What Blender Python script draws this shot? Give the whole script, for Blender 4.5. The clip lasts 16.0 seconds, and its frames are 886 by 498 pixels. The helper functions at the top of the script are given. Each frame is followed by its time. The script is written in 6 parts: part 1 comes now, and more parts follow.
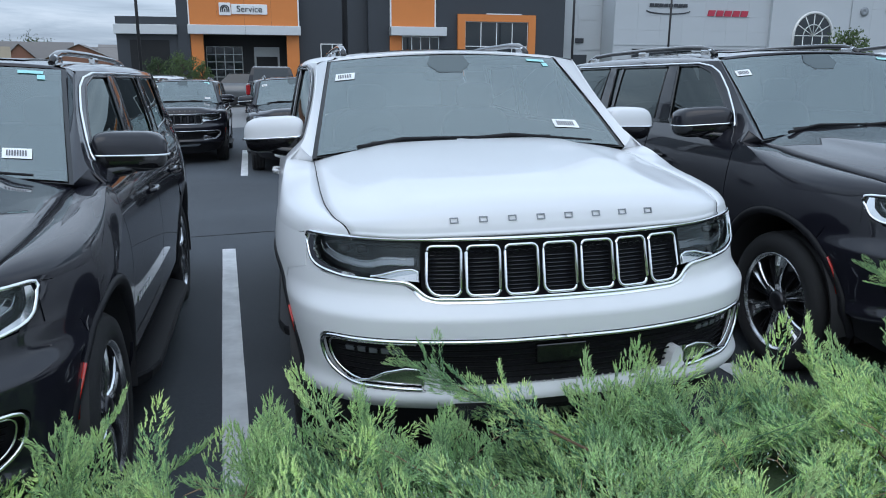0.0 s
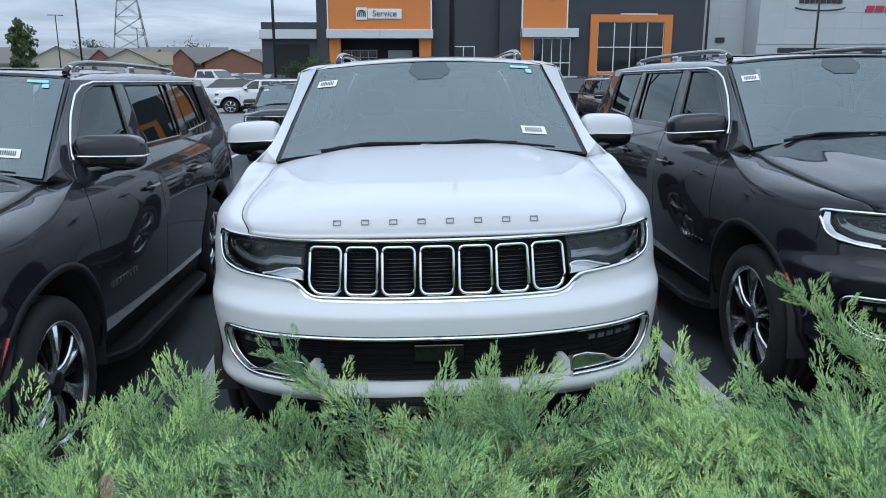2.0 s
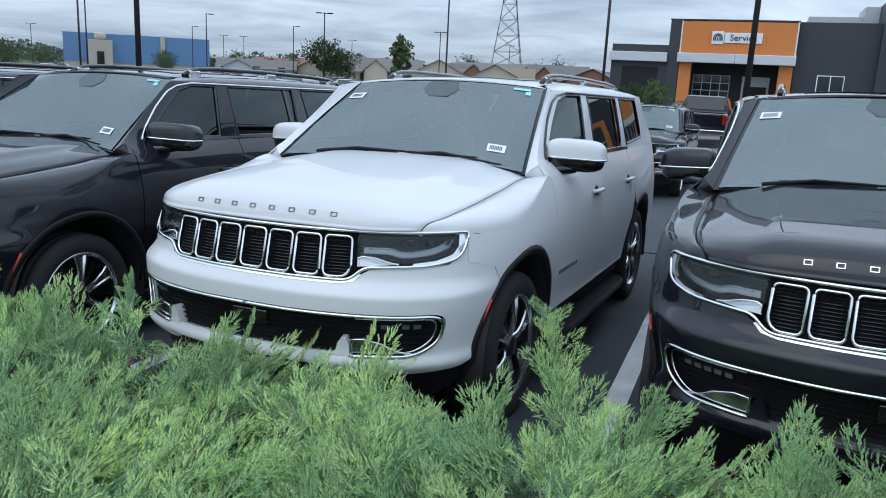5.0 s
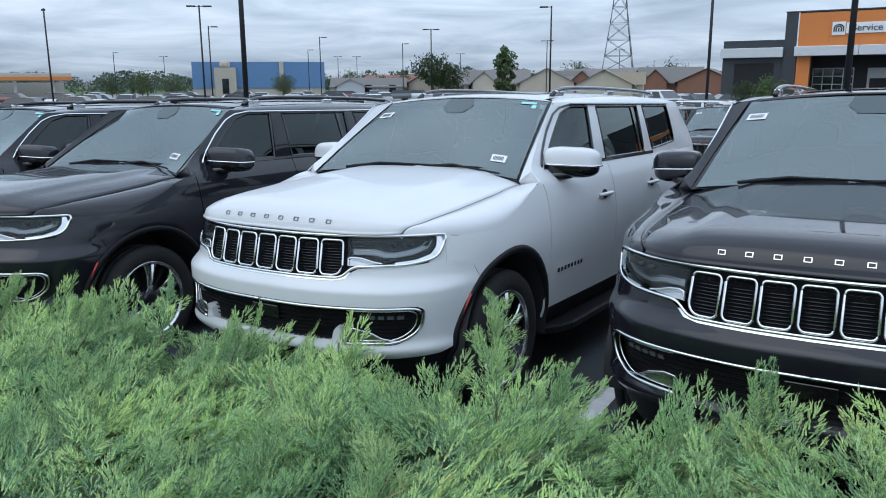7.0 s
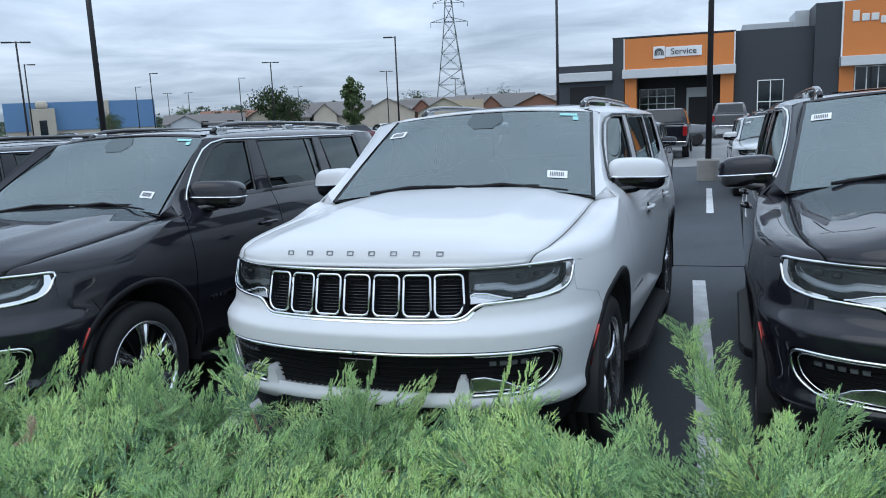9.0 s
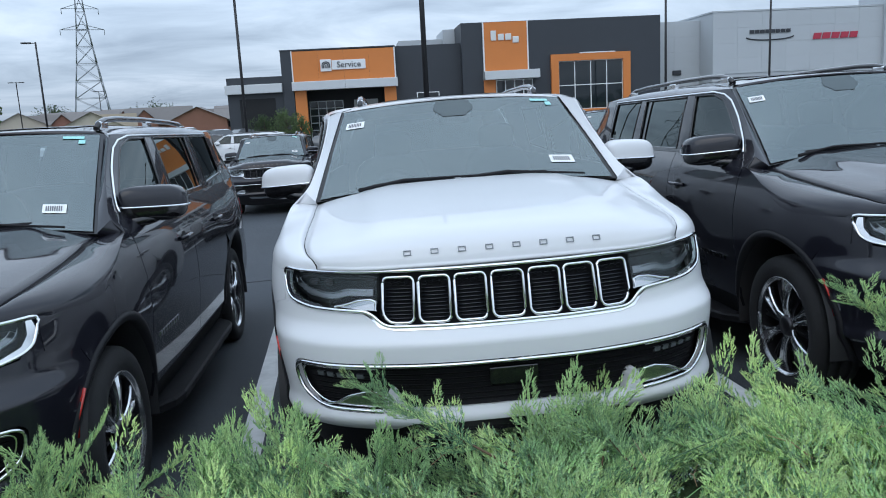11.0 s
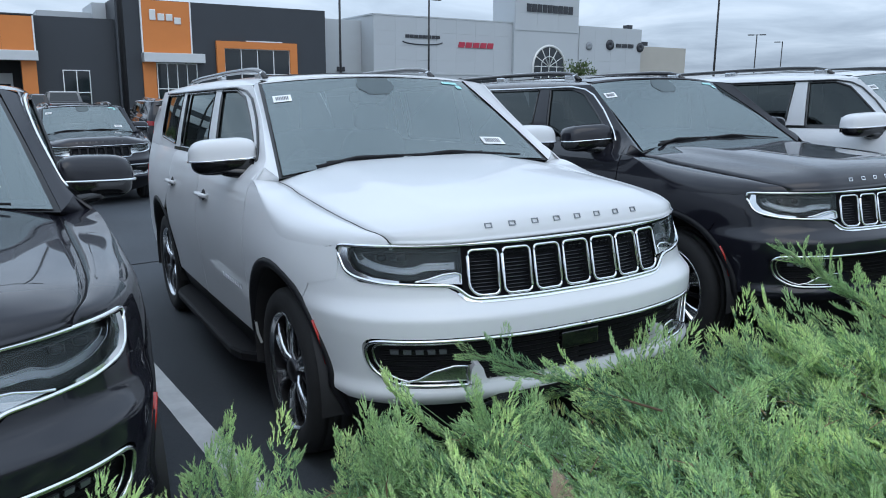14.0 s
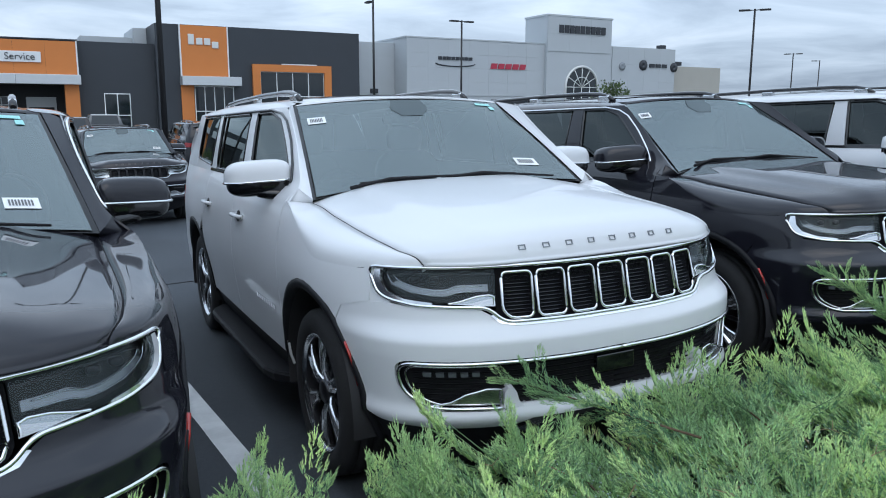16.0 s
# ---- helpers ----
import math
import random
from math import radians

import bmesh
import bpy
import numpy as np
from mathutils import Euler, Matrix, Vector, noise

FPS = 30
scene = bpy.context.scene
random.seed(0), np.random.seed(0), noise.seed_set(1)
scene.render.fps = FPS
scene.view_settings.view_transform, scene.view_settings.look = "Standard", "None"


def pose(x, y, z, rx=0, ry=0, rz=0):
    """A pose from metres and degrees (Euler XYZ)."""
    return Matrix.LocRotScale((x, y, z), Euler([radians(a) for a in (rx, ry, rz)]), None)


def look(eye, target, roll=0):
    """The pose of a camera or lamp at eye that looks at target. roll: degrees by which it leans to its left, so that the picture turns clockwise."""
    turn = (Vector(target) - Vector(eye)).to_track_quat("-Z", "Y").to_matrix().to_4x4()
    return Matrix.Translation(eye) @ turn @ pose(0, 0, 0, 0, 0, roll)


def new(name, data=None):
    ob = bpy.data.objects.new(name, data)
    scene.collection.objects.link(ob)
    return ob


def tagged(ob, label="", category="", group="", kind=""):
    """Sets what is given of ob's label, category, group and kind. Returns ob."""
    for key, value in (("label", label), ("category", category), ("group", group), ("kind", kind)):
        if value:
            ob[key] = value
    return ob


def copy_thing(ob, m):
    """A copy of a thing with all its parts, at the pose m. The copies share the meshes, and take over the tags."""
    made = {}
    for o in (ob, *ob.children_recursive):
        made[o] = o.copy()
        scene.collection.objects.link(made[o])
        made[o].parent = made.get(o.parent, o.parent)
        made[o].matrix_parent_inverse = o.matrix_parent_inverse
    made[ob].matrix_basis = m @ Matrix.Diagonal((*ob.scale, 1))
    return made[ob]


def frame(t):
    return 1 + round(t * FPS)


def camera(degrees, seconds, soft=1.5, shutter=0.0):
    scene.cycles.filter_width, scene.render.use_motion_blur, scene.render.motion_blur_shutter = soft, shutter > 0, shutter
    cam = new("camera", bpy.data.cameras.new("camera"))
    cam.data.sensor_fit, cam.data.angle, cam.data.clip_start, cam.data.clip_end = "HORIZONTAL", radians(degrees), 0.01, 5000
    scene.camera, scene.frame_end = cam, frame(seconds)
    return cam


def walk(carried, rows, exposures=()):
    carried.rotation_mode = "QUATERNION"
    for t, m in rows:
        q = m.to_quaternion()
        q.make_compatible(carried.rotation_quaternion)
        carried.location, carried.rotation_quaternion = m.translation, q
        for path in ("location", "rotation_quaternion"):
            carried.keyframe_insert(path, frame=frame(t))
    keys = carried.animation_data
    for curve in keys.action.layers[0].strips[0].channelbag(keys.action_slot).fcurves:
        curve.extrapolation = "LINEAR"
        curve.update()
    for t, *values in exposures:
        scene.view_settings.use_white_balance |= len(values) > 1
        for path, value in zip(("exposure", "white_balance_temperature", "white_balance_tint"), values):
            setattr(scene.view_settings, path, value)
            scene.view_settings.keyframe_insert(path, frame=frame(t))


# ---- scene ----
cam = camera(59.8, 16.0, soft=1.0)
METRES, EYE, TILT, LEAN, TURN = 10.2, 1.87, 0.0, 0.0, -13.4
ROWS = [
    (0.0, 0.0, 0.0, 0.0, 0.1, -13.67, -0.41),
    (0.5, -0.0011, -0.027, 0.0045, 3.75, -13.47, 2.34),
    (1.0, 0.0264, -0.0379, 0.0017, 5.93, -13.28, 1.23),
    (1.5, 0.0585, -0.0226, 0.0013, 6.99, -13.47, 1.02),
    (2.0, 0.0958, -0.0031, 0.0037, 10.2, -13.6, -0.01),
    (2.5, 0.1368, 0.0194, 0.0073, 17.85, -13.68, -0.7),
    (3.0, 0.1697, 0.0478, 0.0074, 24.89, -14.23, -3.3),
    (3.5, 0.2061, 0.0642, 0.0056, 29.46, -14.09, -4.81),
    (4.0, 0.2437, 0.0595, 0.0049, 31.6, -13.62, -3.65),
    (6.5, 0.3934, 0.048, 0.0154, 43.96, -11.93, -1.43),
    (7.0, 0.3998, 0.0523, 0.0156, 44.68, -12.18, 0.33),
    (7.5, 0.3793, 0.0407, 0.014, 43.29, -12.41, 0.66),
    (8.0, 0.3512, 0.0253, 0.0126, 40.7, -12.63, -0.35),
    (8.5, 0.3092, 0.0193, 0.0098, 37.23, -11.28, 0.71),
    (11.0, 0.0598, -0.0189, -0.0005, 7.43, -10.41, 2.99),
    (11.5, 0.0106, -0.0225, -0.0035, 0.66, -10.99, 1.46),
    (12.0, -0.0331, -0.0189, -0.0046, -5.98, -10.98, 2.25),
    (12.5, -0.0742, -0.0133, -0.0039, -8.54, -10.09, 2.59),
    (13.0, -0.1017, -0.0106, -0.0047, -14.95, -11.12, 0.95),
    (13.5, -0.1101, -0.0099, -0.004, -17.49, -11.85, -0.08),
    (14.0, -0.1059, -0.0076, -0.0042, -17.66, -11.54, -0.45),
    (14.5, -0.1018, -0.0068, -0.0057, -18.37, -12.17, -0.34),
    (15.0, -0.1029, -0.0068, -0.0051, -17.89, -11.67, -0.46),
    (15.5, -0.1042, -0.0064, -0.0044, -16.85, -10.61, -0.63),
    (16.0, -0.1058, -0.0058, -0.004, -15.29, -10.04, -0.16),
]
walk(cam, [(t, pose(0, 0, EYE, TILT, LEAN, TURN) @ pose(METRES * x, METRES * y, METRES * z, 90 + pitch, roll, yaw)) for t, x, y, z, yaw, pitch, roll in ROWS])

# ---- light ----
world = bpy.data.worlds.new("overcast_sky")
scene.world = world
world.use_nodes = True


def build_world():
    nt = world.node_tree
    nt.nodes.clear()
    out = nt.nodes.new("ShaderNodeOutputWorld")
    bg = nt.nodes.new("ShaderNodeBackground")
    sky = nt.nodes.new("ShaderNodeTexSky")
    sky.sky_type = "NISHITA"
    sky.sun_disc = False
    sky.sun_elevation = radians(52)
    sky.sun_rotation = radians(200)
    sky.air_density, sky.dust_density = 1.0, 3.0
    scale = nt.nodes.new("ShaderNodeMixRGB")
    scale.blend_type = "MULTIPLY"
    scale.inputs[0].default_value = 1.0
    scale.inputs[2].default_value = (0.10, 0.10, 0.10, 1)
    co = nt.nodes.new("ShaderNodeTexCoord")
    sep = nt.nodes.new("ShaderNodeSeparateXYZ")
    # the cloud deck is a flat sheet: its texture is laid out by x/z and y/z
    zc = nt.nodes.new("ShaderNodeMath"); zc.operation = "MAXIMUM"; zc.inputs[1].default_value = 0.0
    za = nt.nodes.new("ShaderNodeMath"); za.operation = "ADD"; za.inputs[1].default_value = 0.09
    dv = nt.nodes.new("ShaderNodeVectorMath"); dv.operation = "DIVIDE"
    comb = nt.nodes.new("ShaderNodeCombineXYZ")
    n1 = nt.nodes.new("ShaderNodeTexNoise")
    n1.inputs["Scale"].default_value = 0.85
    n1.inputs["Detail"].default_value = 7
    n1.inputs["Roughness"].default_value = 0.56
    n1.inputs["Distortion"].default_value = 0.5
    ramp = nt.nodes.new("ShaderNodeValToRGB")
    ramp.color_ramp.elements[0].position = 0.30
    ramp.color_ramp.elements[0].color = (0.403, 0.515, 0.675, 1)
    ramp.color_ramp.elements[1].position = 0.70
    ramp.color_ramp.elements[1].color = (0.805, 0.955, 1.155, 1)
    e = ramp.color_ramp.elements.new(0.5)
    e.color = (0.589, 0.733, 0.922, 1)
    mix = nt.nodes.new("ShaderNodeMixRGB")
    mix.inputs[0].default_value = 0.88
    L = nt.links.new
    L(co.outputs["Generated"], sep.inputs[0])
    L(sep.outputs["Z"], zc.inputs[0])
    L(zc.outputs[0], za.inputs[0])
    for i in range(3):
        L(za.outputs[0], comb.inputs[i])
    L(co.outputs["Generated"], dv.inputs[0])
    L(comb.outputs[0], dv.inputs[1])
    L(dv.outputs[0], n1.inputs["Vector"])
    L(n1.outputs["Fac"], ramp.inputs[0])
    L(sky.outputs[0], scale.inputs[1])
    L(scale.outputs[0], mix.inputs[1])
    L(ramp.outputs[0], mix.inputs[2])
    L(mix.outputs[0], bg.inputs["Color"])
    # an overcast sky is brighter towards its top
    root = nt.nodes.new("ShaderNodeMath"); root.operation = "POWER"
    root.inputs[1].default_value = 0.36
    L(zc.outputs[0], root.inputs[0])
    up = nt.nodes.new("ShaderNodeMath"); up.operation = "MULTIPLY_ADD"
    up.inputs[1].default_value = 1.14
    up.inputs[2].default_value = 0.28
    L(root.outputs[0], up.inputs[0])
    L(up.outputs[0], bg.inputs["Strength"])
    L(bg.outputs[0], out.inputs["Surface"])


build_world()
sun = new("sun", bpy.data.lights.new("sun", "SUN"))
sun.data.energy = 0.28
sun.data.angle = radians(55)
sun.data.color = (1.0, 0.97, 0.93)
sun.matrix_world = look((0, 0, 30), (14, 28, 0))
scene.view_settings.exposure = 0.47


# ---- materials ----
def mat(name, col, rough=0.5, metal=0.0, vary=0.12, scale=6.0, bump=0.0, bump_scale=60.0, coat=0.0, stain=0.0, stain_scale=0.8,
        per_object=0.0, per_island=0.0, spec=0.5, col2=None, sheen=0.0):
    """A principled surface whose colour varies at two scales, with fine relief."""
    m = bpy.data.materials.new(name)
    m.use_nodes = True
    nt = m.node_tree
    b = nt.nodes["Principled BSDF"]
    b.inputs["Roughness"].default_value = rough
    b.inputs["Metallic"].default_value = metal
    b.inputs["Coat Weight"].default_value = coat
    b.inputs["Coat Roughness"].default_value = 0.03
    b.inputs["Specular IOR Level"].default_value = spec
    L = nt.links.new
    co = nt.nodes.new("ShaderNodeTexCoord")
    noise_a = nt.nodes.new("ShaderNodeTexNoise")
    noise_a.inputs["Scale"].default_value = scale
    noise_a.inputs["Detail"].default_value = 6
    L(co.outputs["Object"], noise_a.inputs["Vector"])
    mixa = nt.nodes.new("ShaderNodeMixRGB")
    c2 = col2 or tuple(max(0, c * (1 - vary)) for c in col)
    c1 = tuple(min(1, c * (1 + vary * 0.6)) for c in col)
    mixa.inputs[1].default_value = (*c1, 1)
    mixa.inputs[2].default_value = (*c2, 1)
    L(noise_a.outputs["Fac"], mixa.inputs[0])
    last = mixa.outputs[0]
    if stain > 0:
        noise_b = nt.nodes.new("ShaderNodeTexNoise")
        noise_b.inputs["Scale"].default_value = stain_scale
        noise_b.inputs["Detail"].default_value = 4
        L(co.outputs["Object"], noise_b.inputs["Vector"])
        rmp = nt.nodes.new("ShaderNodeValToRGB")
        rmp.color_ramp.elements[0].position = 0.38
        rmp.color_ramp.elements[0].color = (1 - stain,) * 3 + (1,)
        rmp.color_ramp.elements[1].position = 0.68
        L(noise_b.outputs["Fac"], rmp.inputs[0])
        mul = nt.nodes.new("ShaderNodeMixRGB")
        mul.blend_type = "MULTIPLY"
        mul.inputs[0].default_value = 1
        L(last, mul.inputs[1])
        L(rmp.outputs[0], mul.inputs[2])
        last = mul.outputs[0]
    if per_object or per_island:
        src = nt.nodes.new("ShaderNodeObjectInfo" if per_object else "ShaderNodeNewGeometry")
        amount = per_object or per_island
        mr = nt.nodes.new("ShaderNodeMapRange")
        mr.inputs["To Min"].default_value = 1 - amount
        mr.inputs["To Max"].default_value = 1 + amount
        L(src.outputs["Random" if per_object else "Random Per Island"], mr.inputs["Value"])
        mul = nt.nodes.new("ShaderNodeVectorMath")
        mul.operation = "SCALE"
        L(last, mul.inputs[0])
        L(mr.outputs[0], mul.inputs["Scale"])
        last = mul.outputs[0]
    L(last, b.inputs["Base Color"])
    if bump:
        noise_c = nt.nodes.new("ShaderNodeTexNoise")
        noise_c.inputs["Scale"].default_value = bump_scale
        noise_c.inputs["Detail"].default_value = 5
        L(co.outputs["Object"], noise_c.inputs["Vector"])
        bp = nt.nodes.new("ShaderNodeBump")
        bp.inputs["Strength"].default_value = bump
        bp.inputs["Distance"].default_value = 0.01
        L(noise_c.outputs["Fac"], bp.inputs["Height"])
        L(bp.outputs[0], b.inputs["Normal"])
    return m


def glass(name, tint, rough=0.01, ior=2.1):
    """Thin pane: tinted see-through, gloss by Fresnel."""
    m = bpy.data.materials.new(name)
    m.use_nodes = True
    nt = m.node_tree
    nt.nodes.clear()
    out = nt.nodes.new("ShaderNodeOutputMaterial")
    tr = nt.nodes.new("ShaderNodeBsdfTransparent")
    tr.inputs[0].default_value = (*tint, 1)
    gl = nt.nodes.new("ShaderNodeBsdfGlossy")
    gl.inputs["Roughness"].default_value = rough
    gl.inputs["Color"].default_value = (0.88, 0.99, 0.985, 1)
    fr = nt.nodes.new("ShaderNodeFresnel")
    fr.inputs["IOR"].default_value = ior
    mx = nt.nodes.new("ShaderNodeMixShader")
    nt.links.new(fr.outputs[0], mx.inputs[0])
    nt.links.new(tr.outputs[0], mx.inputs[1])
    nt.links.new(gl.outputs[0], mx.inputs[2])
    nt.links.new(mx.outputs[0], out.inputs["Surface"])
    return m


M_WHITE = mat("white_car_paint", (0.675, 0.683, 0.695), 0.5, vary=0.02, scale=2, coat=0.55, stain=0.03, stain_scale=1.5)
M_BLACK = mat("black_car_paint", (0.0105, 0.0105, 0.0155), 0.35, vary=0.1, scale=2, coat=1.0, spec=0.06)
M_GREY_PAINT = mat("grey_car_paint", (0.10, 0.105, 0.11), 0.3, 0.4, vary=0.05, scale=2, coat=1.0)
M_SILVER_PAINT = mat("silver_car_paint", (0.55, 0.56, 0.57), 0.3, 0.3, vary=0.04, scale=2, coat=1.0)
M_RED_PAINT = mat("dark_red_car_paint", (0.12, 0.012, 0.015), 0.3, 0.2, vary=0.05, scale=2, coat=1.0)
M_BLUE_PAINT = mat("dark_blue_car_paint", (0.02, 0.03, 0.07), 0.3, 0.2, vary=0.05, scale=2, coat=1.0)
M_CHROME = mat("chrome", (0.78, 0.79, 0.80), 0.08, 1.0, vary=0.03, scale=20)
M_SATIN = mat("satin_silver", (0.68, 0.69, 0.70), 0.22, 1.0, vary=0.06, scale=30)
M_DARKALLOY = mat("dark_alloy", (0.05, 0.05, 0.055), 0.3, 0.8, vary=0.1, scale=20)
M_PLASTIC = mat("black_plastic", (0.010, 0.010, 0.012), 0.55, spec=0.25, vary=0.25, scale=15, bump=0.08, bump_scale=300)
M_GRILLE = mat("grille_black", (0.004, 0.004, 0.005), 0.6, vary=0.2, scale=15, spec=0.12)
M_SLOTMESH = mat("gloss_grille_mesh", (0.010, 0.012, 0.017), 0.25, vary=0.15, scale=15, spec=0.6)
M_LAMPHOUSE = mat("smoked_lamp_housing", (0.008, 0.009, 0.010), 0.35, vary=0.2, scale=15, spec=0.25)
M_GLOSSBLACK = mat("gloss_black_trim", (0.006, 0.006, 0.007), 0.12, vary=0.1, scale=8, coat=0.5)
M_RUBBER = mat("tyre_rubber", (0.018, 0.018, 0.019), 0.8, vary=0.3, scale=25, bump=0.2, bump_scale=120, stain=0.2, stain_scale=6)
M_INTERIOR = mat("dark_interior_trim", (0.02, 0.02, 0.022), 0.7, vary=0.2, scale=8)
M_SEAT = mat("dark_leather", (0.03, 0.03, 0.032), 0.5, vary=0.2, scale=10, bump=0.1, bump_scale=80)
M_WINDSCREEN = glass("windscreen_glass", (0.30, 0.36, 0.37), rough=0.14, ior=2.6)
M_PODGLASS = glass("sensor_window_glass", (0.01, 0.01, 0.01), rough=0.14, ior=2.1)
M_PRIVACY = glass("privacy_glass", (0.08, 0.09, 0.09), ior=1.6)
M_LENS = glass("clear_lens", (0.85, 0.87, 0.88), ior=1.45)
M_FRIT = mat("black_glass_border", (0.008, 0.008, 0.009), 0.1, vary=0.1)
M_PAPER = mat("white_paper", (0.85, 0.86, 0.86), 0.7, vary=0.04, scale=20)
M_INK = mat("grey_print", (0.16, 0.16, 0.17), 0.7, vary=0.2, scale=60)
M_AQUA = mat("aqua_sticker", (0.33, 0.68, 0.66), 0.5, vary=0.06, scale=20)
M_REDREFL = mat("red_reflector", (0.45, 0.026, 0.018), 0.15, vary=0.1, scale=30, coat=0.5)
M_REDLENS = mat("red_tail_lens", (0.30, 0.012, 0.015), 0.12, vary=0.1, scale=30, coat=0.5)
M_BLADE = mat("silvered_lamp_blade", (0.42, 0.44, 0.46), 0.25, 0.6, vary=0.08, scale=20)
M_FOG = mat("unlit_fog_lamp", (0.11, 0.12, 0.13), 0.2, vary=0.1, scale=30)
M_LIGHTGREY = mat("light_guide", (0.30, 0.32, 0.33), 0.2, vary=0.05)
M_ASPHALT = mat("asphalt", (0.056, 0.065, 0.077), 0.78, vary=0.35, scale=45, bump=0.55, bump_scale=260, stain=0.28, stain_scale=0.45)
M_FARLOT = mat("worn_concrete", (0.25, 0.25, 0.25), 0.85, vary=0.12, scale=8, bump=0.2, bump_scale=90, stain=0.2, stain_scale=0.3)
M_LINE = mat("line_paint", (0.76, 0.77, 0.77), 0.7, vary=0.12, scale=18, bump=0.25, bump_scale=200, stain=0.22, stain_scale=5)
M_SEAL = mat("crack_sealer", (0.012, 0.012, 0.013), 0.6, vary=0.2)
M_GRASS = mat("grass", (0.085, 0.13, 0.035), 0.9, vary=0.3, scale=3, bump=0.4, bump_scale=50, stain=0.25, stain_scale=0.15)
M_SOIL = mat("mulch_soil", (0.055, 0.035, 0.022), 0.95, vary=0.4, scale=30, bump=0.7, bump_scale=60)
M_KERB = mat("kerb_concrete", (0.36, 0.35, 0.33), 0.85, vary=0.12, scale=12, bump=0.2, bump_scale=120, stain=0.2, stain_scale=2)
M_CHARCOAL = mat("charcoal_panel", (0.035, 0.041, 0.05), 0.5, vary=0.08, scale=0.6, stain=0.08, stain_scale=0.2, per_object=0.05)
M_ORANGE = mat("orange_panel", (0.62, 0.20, 0.045), 0.5, vary=0.06, scale=1.2, per_object=0.03)
M_GREYWALL = mat("light_grey_wall", (0.46, 0.49, 0.51), 0.7, vary=0.05, scale=0.8, stain=0.06, stain_scale=0.2, bump=0.06, bump_scale=8, per_object=0.012)
M_TANWALL = mat("tan_wall", (0.42, 0.40, 0.36), 0.8, vary=0.06, scale=0.8)
M_METALBAND = mat("brushed_metal_band", (0.62, 0.64, 0.65), 0.38, 0.6, vary=0.06, scale=2)
M_WHITETRIM = mat("white_trim", (0.75, 0.76, 0.76), 0.5, vary=0.04, scale=3)
M_SHOPGLASS = mat("shop_window_glass", (0.012, 0.018, 0.022), 0.04, vary=0.3, scale=0.4, coat=0.5)
M_SIGNDARK = mat("dark_sign_letters", (0.025, 0.028, 0.035), 0.4, vary=0.05)
M_SIGNRED = mat("red_sign_letters", (0.42, 0.03, 0.06), 0.4, vary=0.05)
M_SIGNSILVER = mat("silver_sign_letters", (0.70, 0.70, 0.68), 0.35, 0.5, vary=0.05)
# near-black that paints in the shade inside the service openings
M_OPENING_SHADE = mat("dark_bay_interior", (0.012, 0.013, 0.015), 0.8, vary=0.3, scale=0.5)
M_BAYDOOR = mat("bay_door_grey", (0.35, 0.37, 0.38), 0.6, vary=0.08, scale=2)
M_POLE = mat("dark_bronze_pole", (0.022, 0.022, 0.024), 0.5, 0.2, vary=0.15, scale=3)
M_GALV = mat("galvanised_steel", (0.26, 0.28, 0.30), 0.6, 0.3, vary=0.1, scale=2)
M_BLUEWALL = mat("blue_cladding", (0.105, 0.22, 0.385), 0.6, vary=0.08, scale=0.2)
M_CREAM = mat("cream_stone", (0.48, 0.43, 0.35), 0.85, vary=0.12, scale=0.6, per_object=0.12)
M_BRICKFAR = mat("red_brown_brick", (0.25, 0.12, 0.085), 0.85, vary=0.12, scale=1)
M_ROOFSH = mat("grey_shingle_roof", (0.19, 0.175, 0.165), 0.9, vary=0.15, scale=2, per_object=0.15)
M_TANROOF = mat("tan_shingle_roof", (0.29, 0.245, 0.18), 0.9, vary=0.12, scale=2)
M_BARK = mat("bark", (0.09, 0.065, 0.045), 0.9, vary=0.3, scale=12, bump=0.5, bump_scale=40)
M_TWIG = mat("juniper_twig", (0.13, 0.085, 0.05), 0.85, vary=0.3, scale=25)
M_LEAF = mat("tree_leaf", (0.05, 0.085, 0.03), 0.7, vary=0.3, scale=1.2, per_island=0.35)
M_LEAFLIGHT = mat("light_tree_leaf", (0.10, 0.15, 0.055), 0.7, vary=0.3, scale=1.2, per_island=0.35)
M_JUNIPER = mat("juniper_foliage", (0.40, 0.56, 0.24), 0.55, vary=0.0, scale=1.6, per_island=0.42, stain=0.2, stain_scale=2.3)


def let_light_through(m, amount):
    """Thin foliage: part of the light passes through."""
    nt = m.node_tree
    b, out = nt.nodes["Principled BSDF"], nt.nodes["Material Output"]
    src = b.inputs["Base Color"].links[0].from_socket
    t = nt.nodes.new("ShaderNodeBsdfTranslucent")
    nt.links.new(src, t.inputs["Color"])
    mx = nt.nodes.new("ShaderNodeMixShader")
    mx.inputs[0].default_value = amount
    nt.links.new(b.outputs[0], mx.inputs[1])
    nt.links.new(t.outputs[0], mx.inputs[2])
    nt.links.new(mx.outputs[0], out.inputs["Surface"])


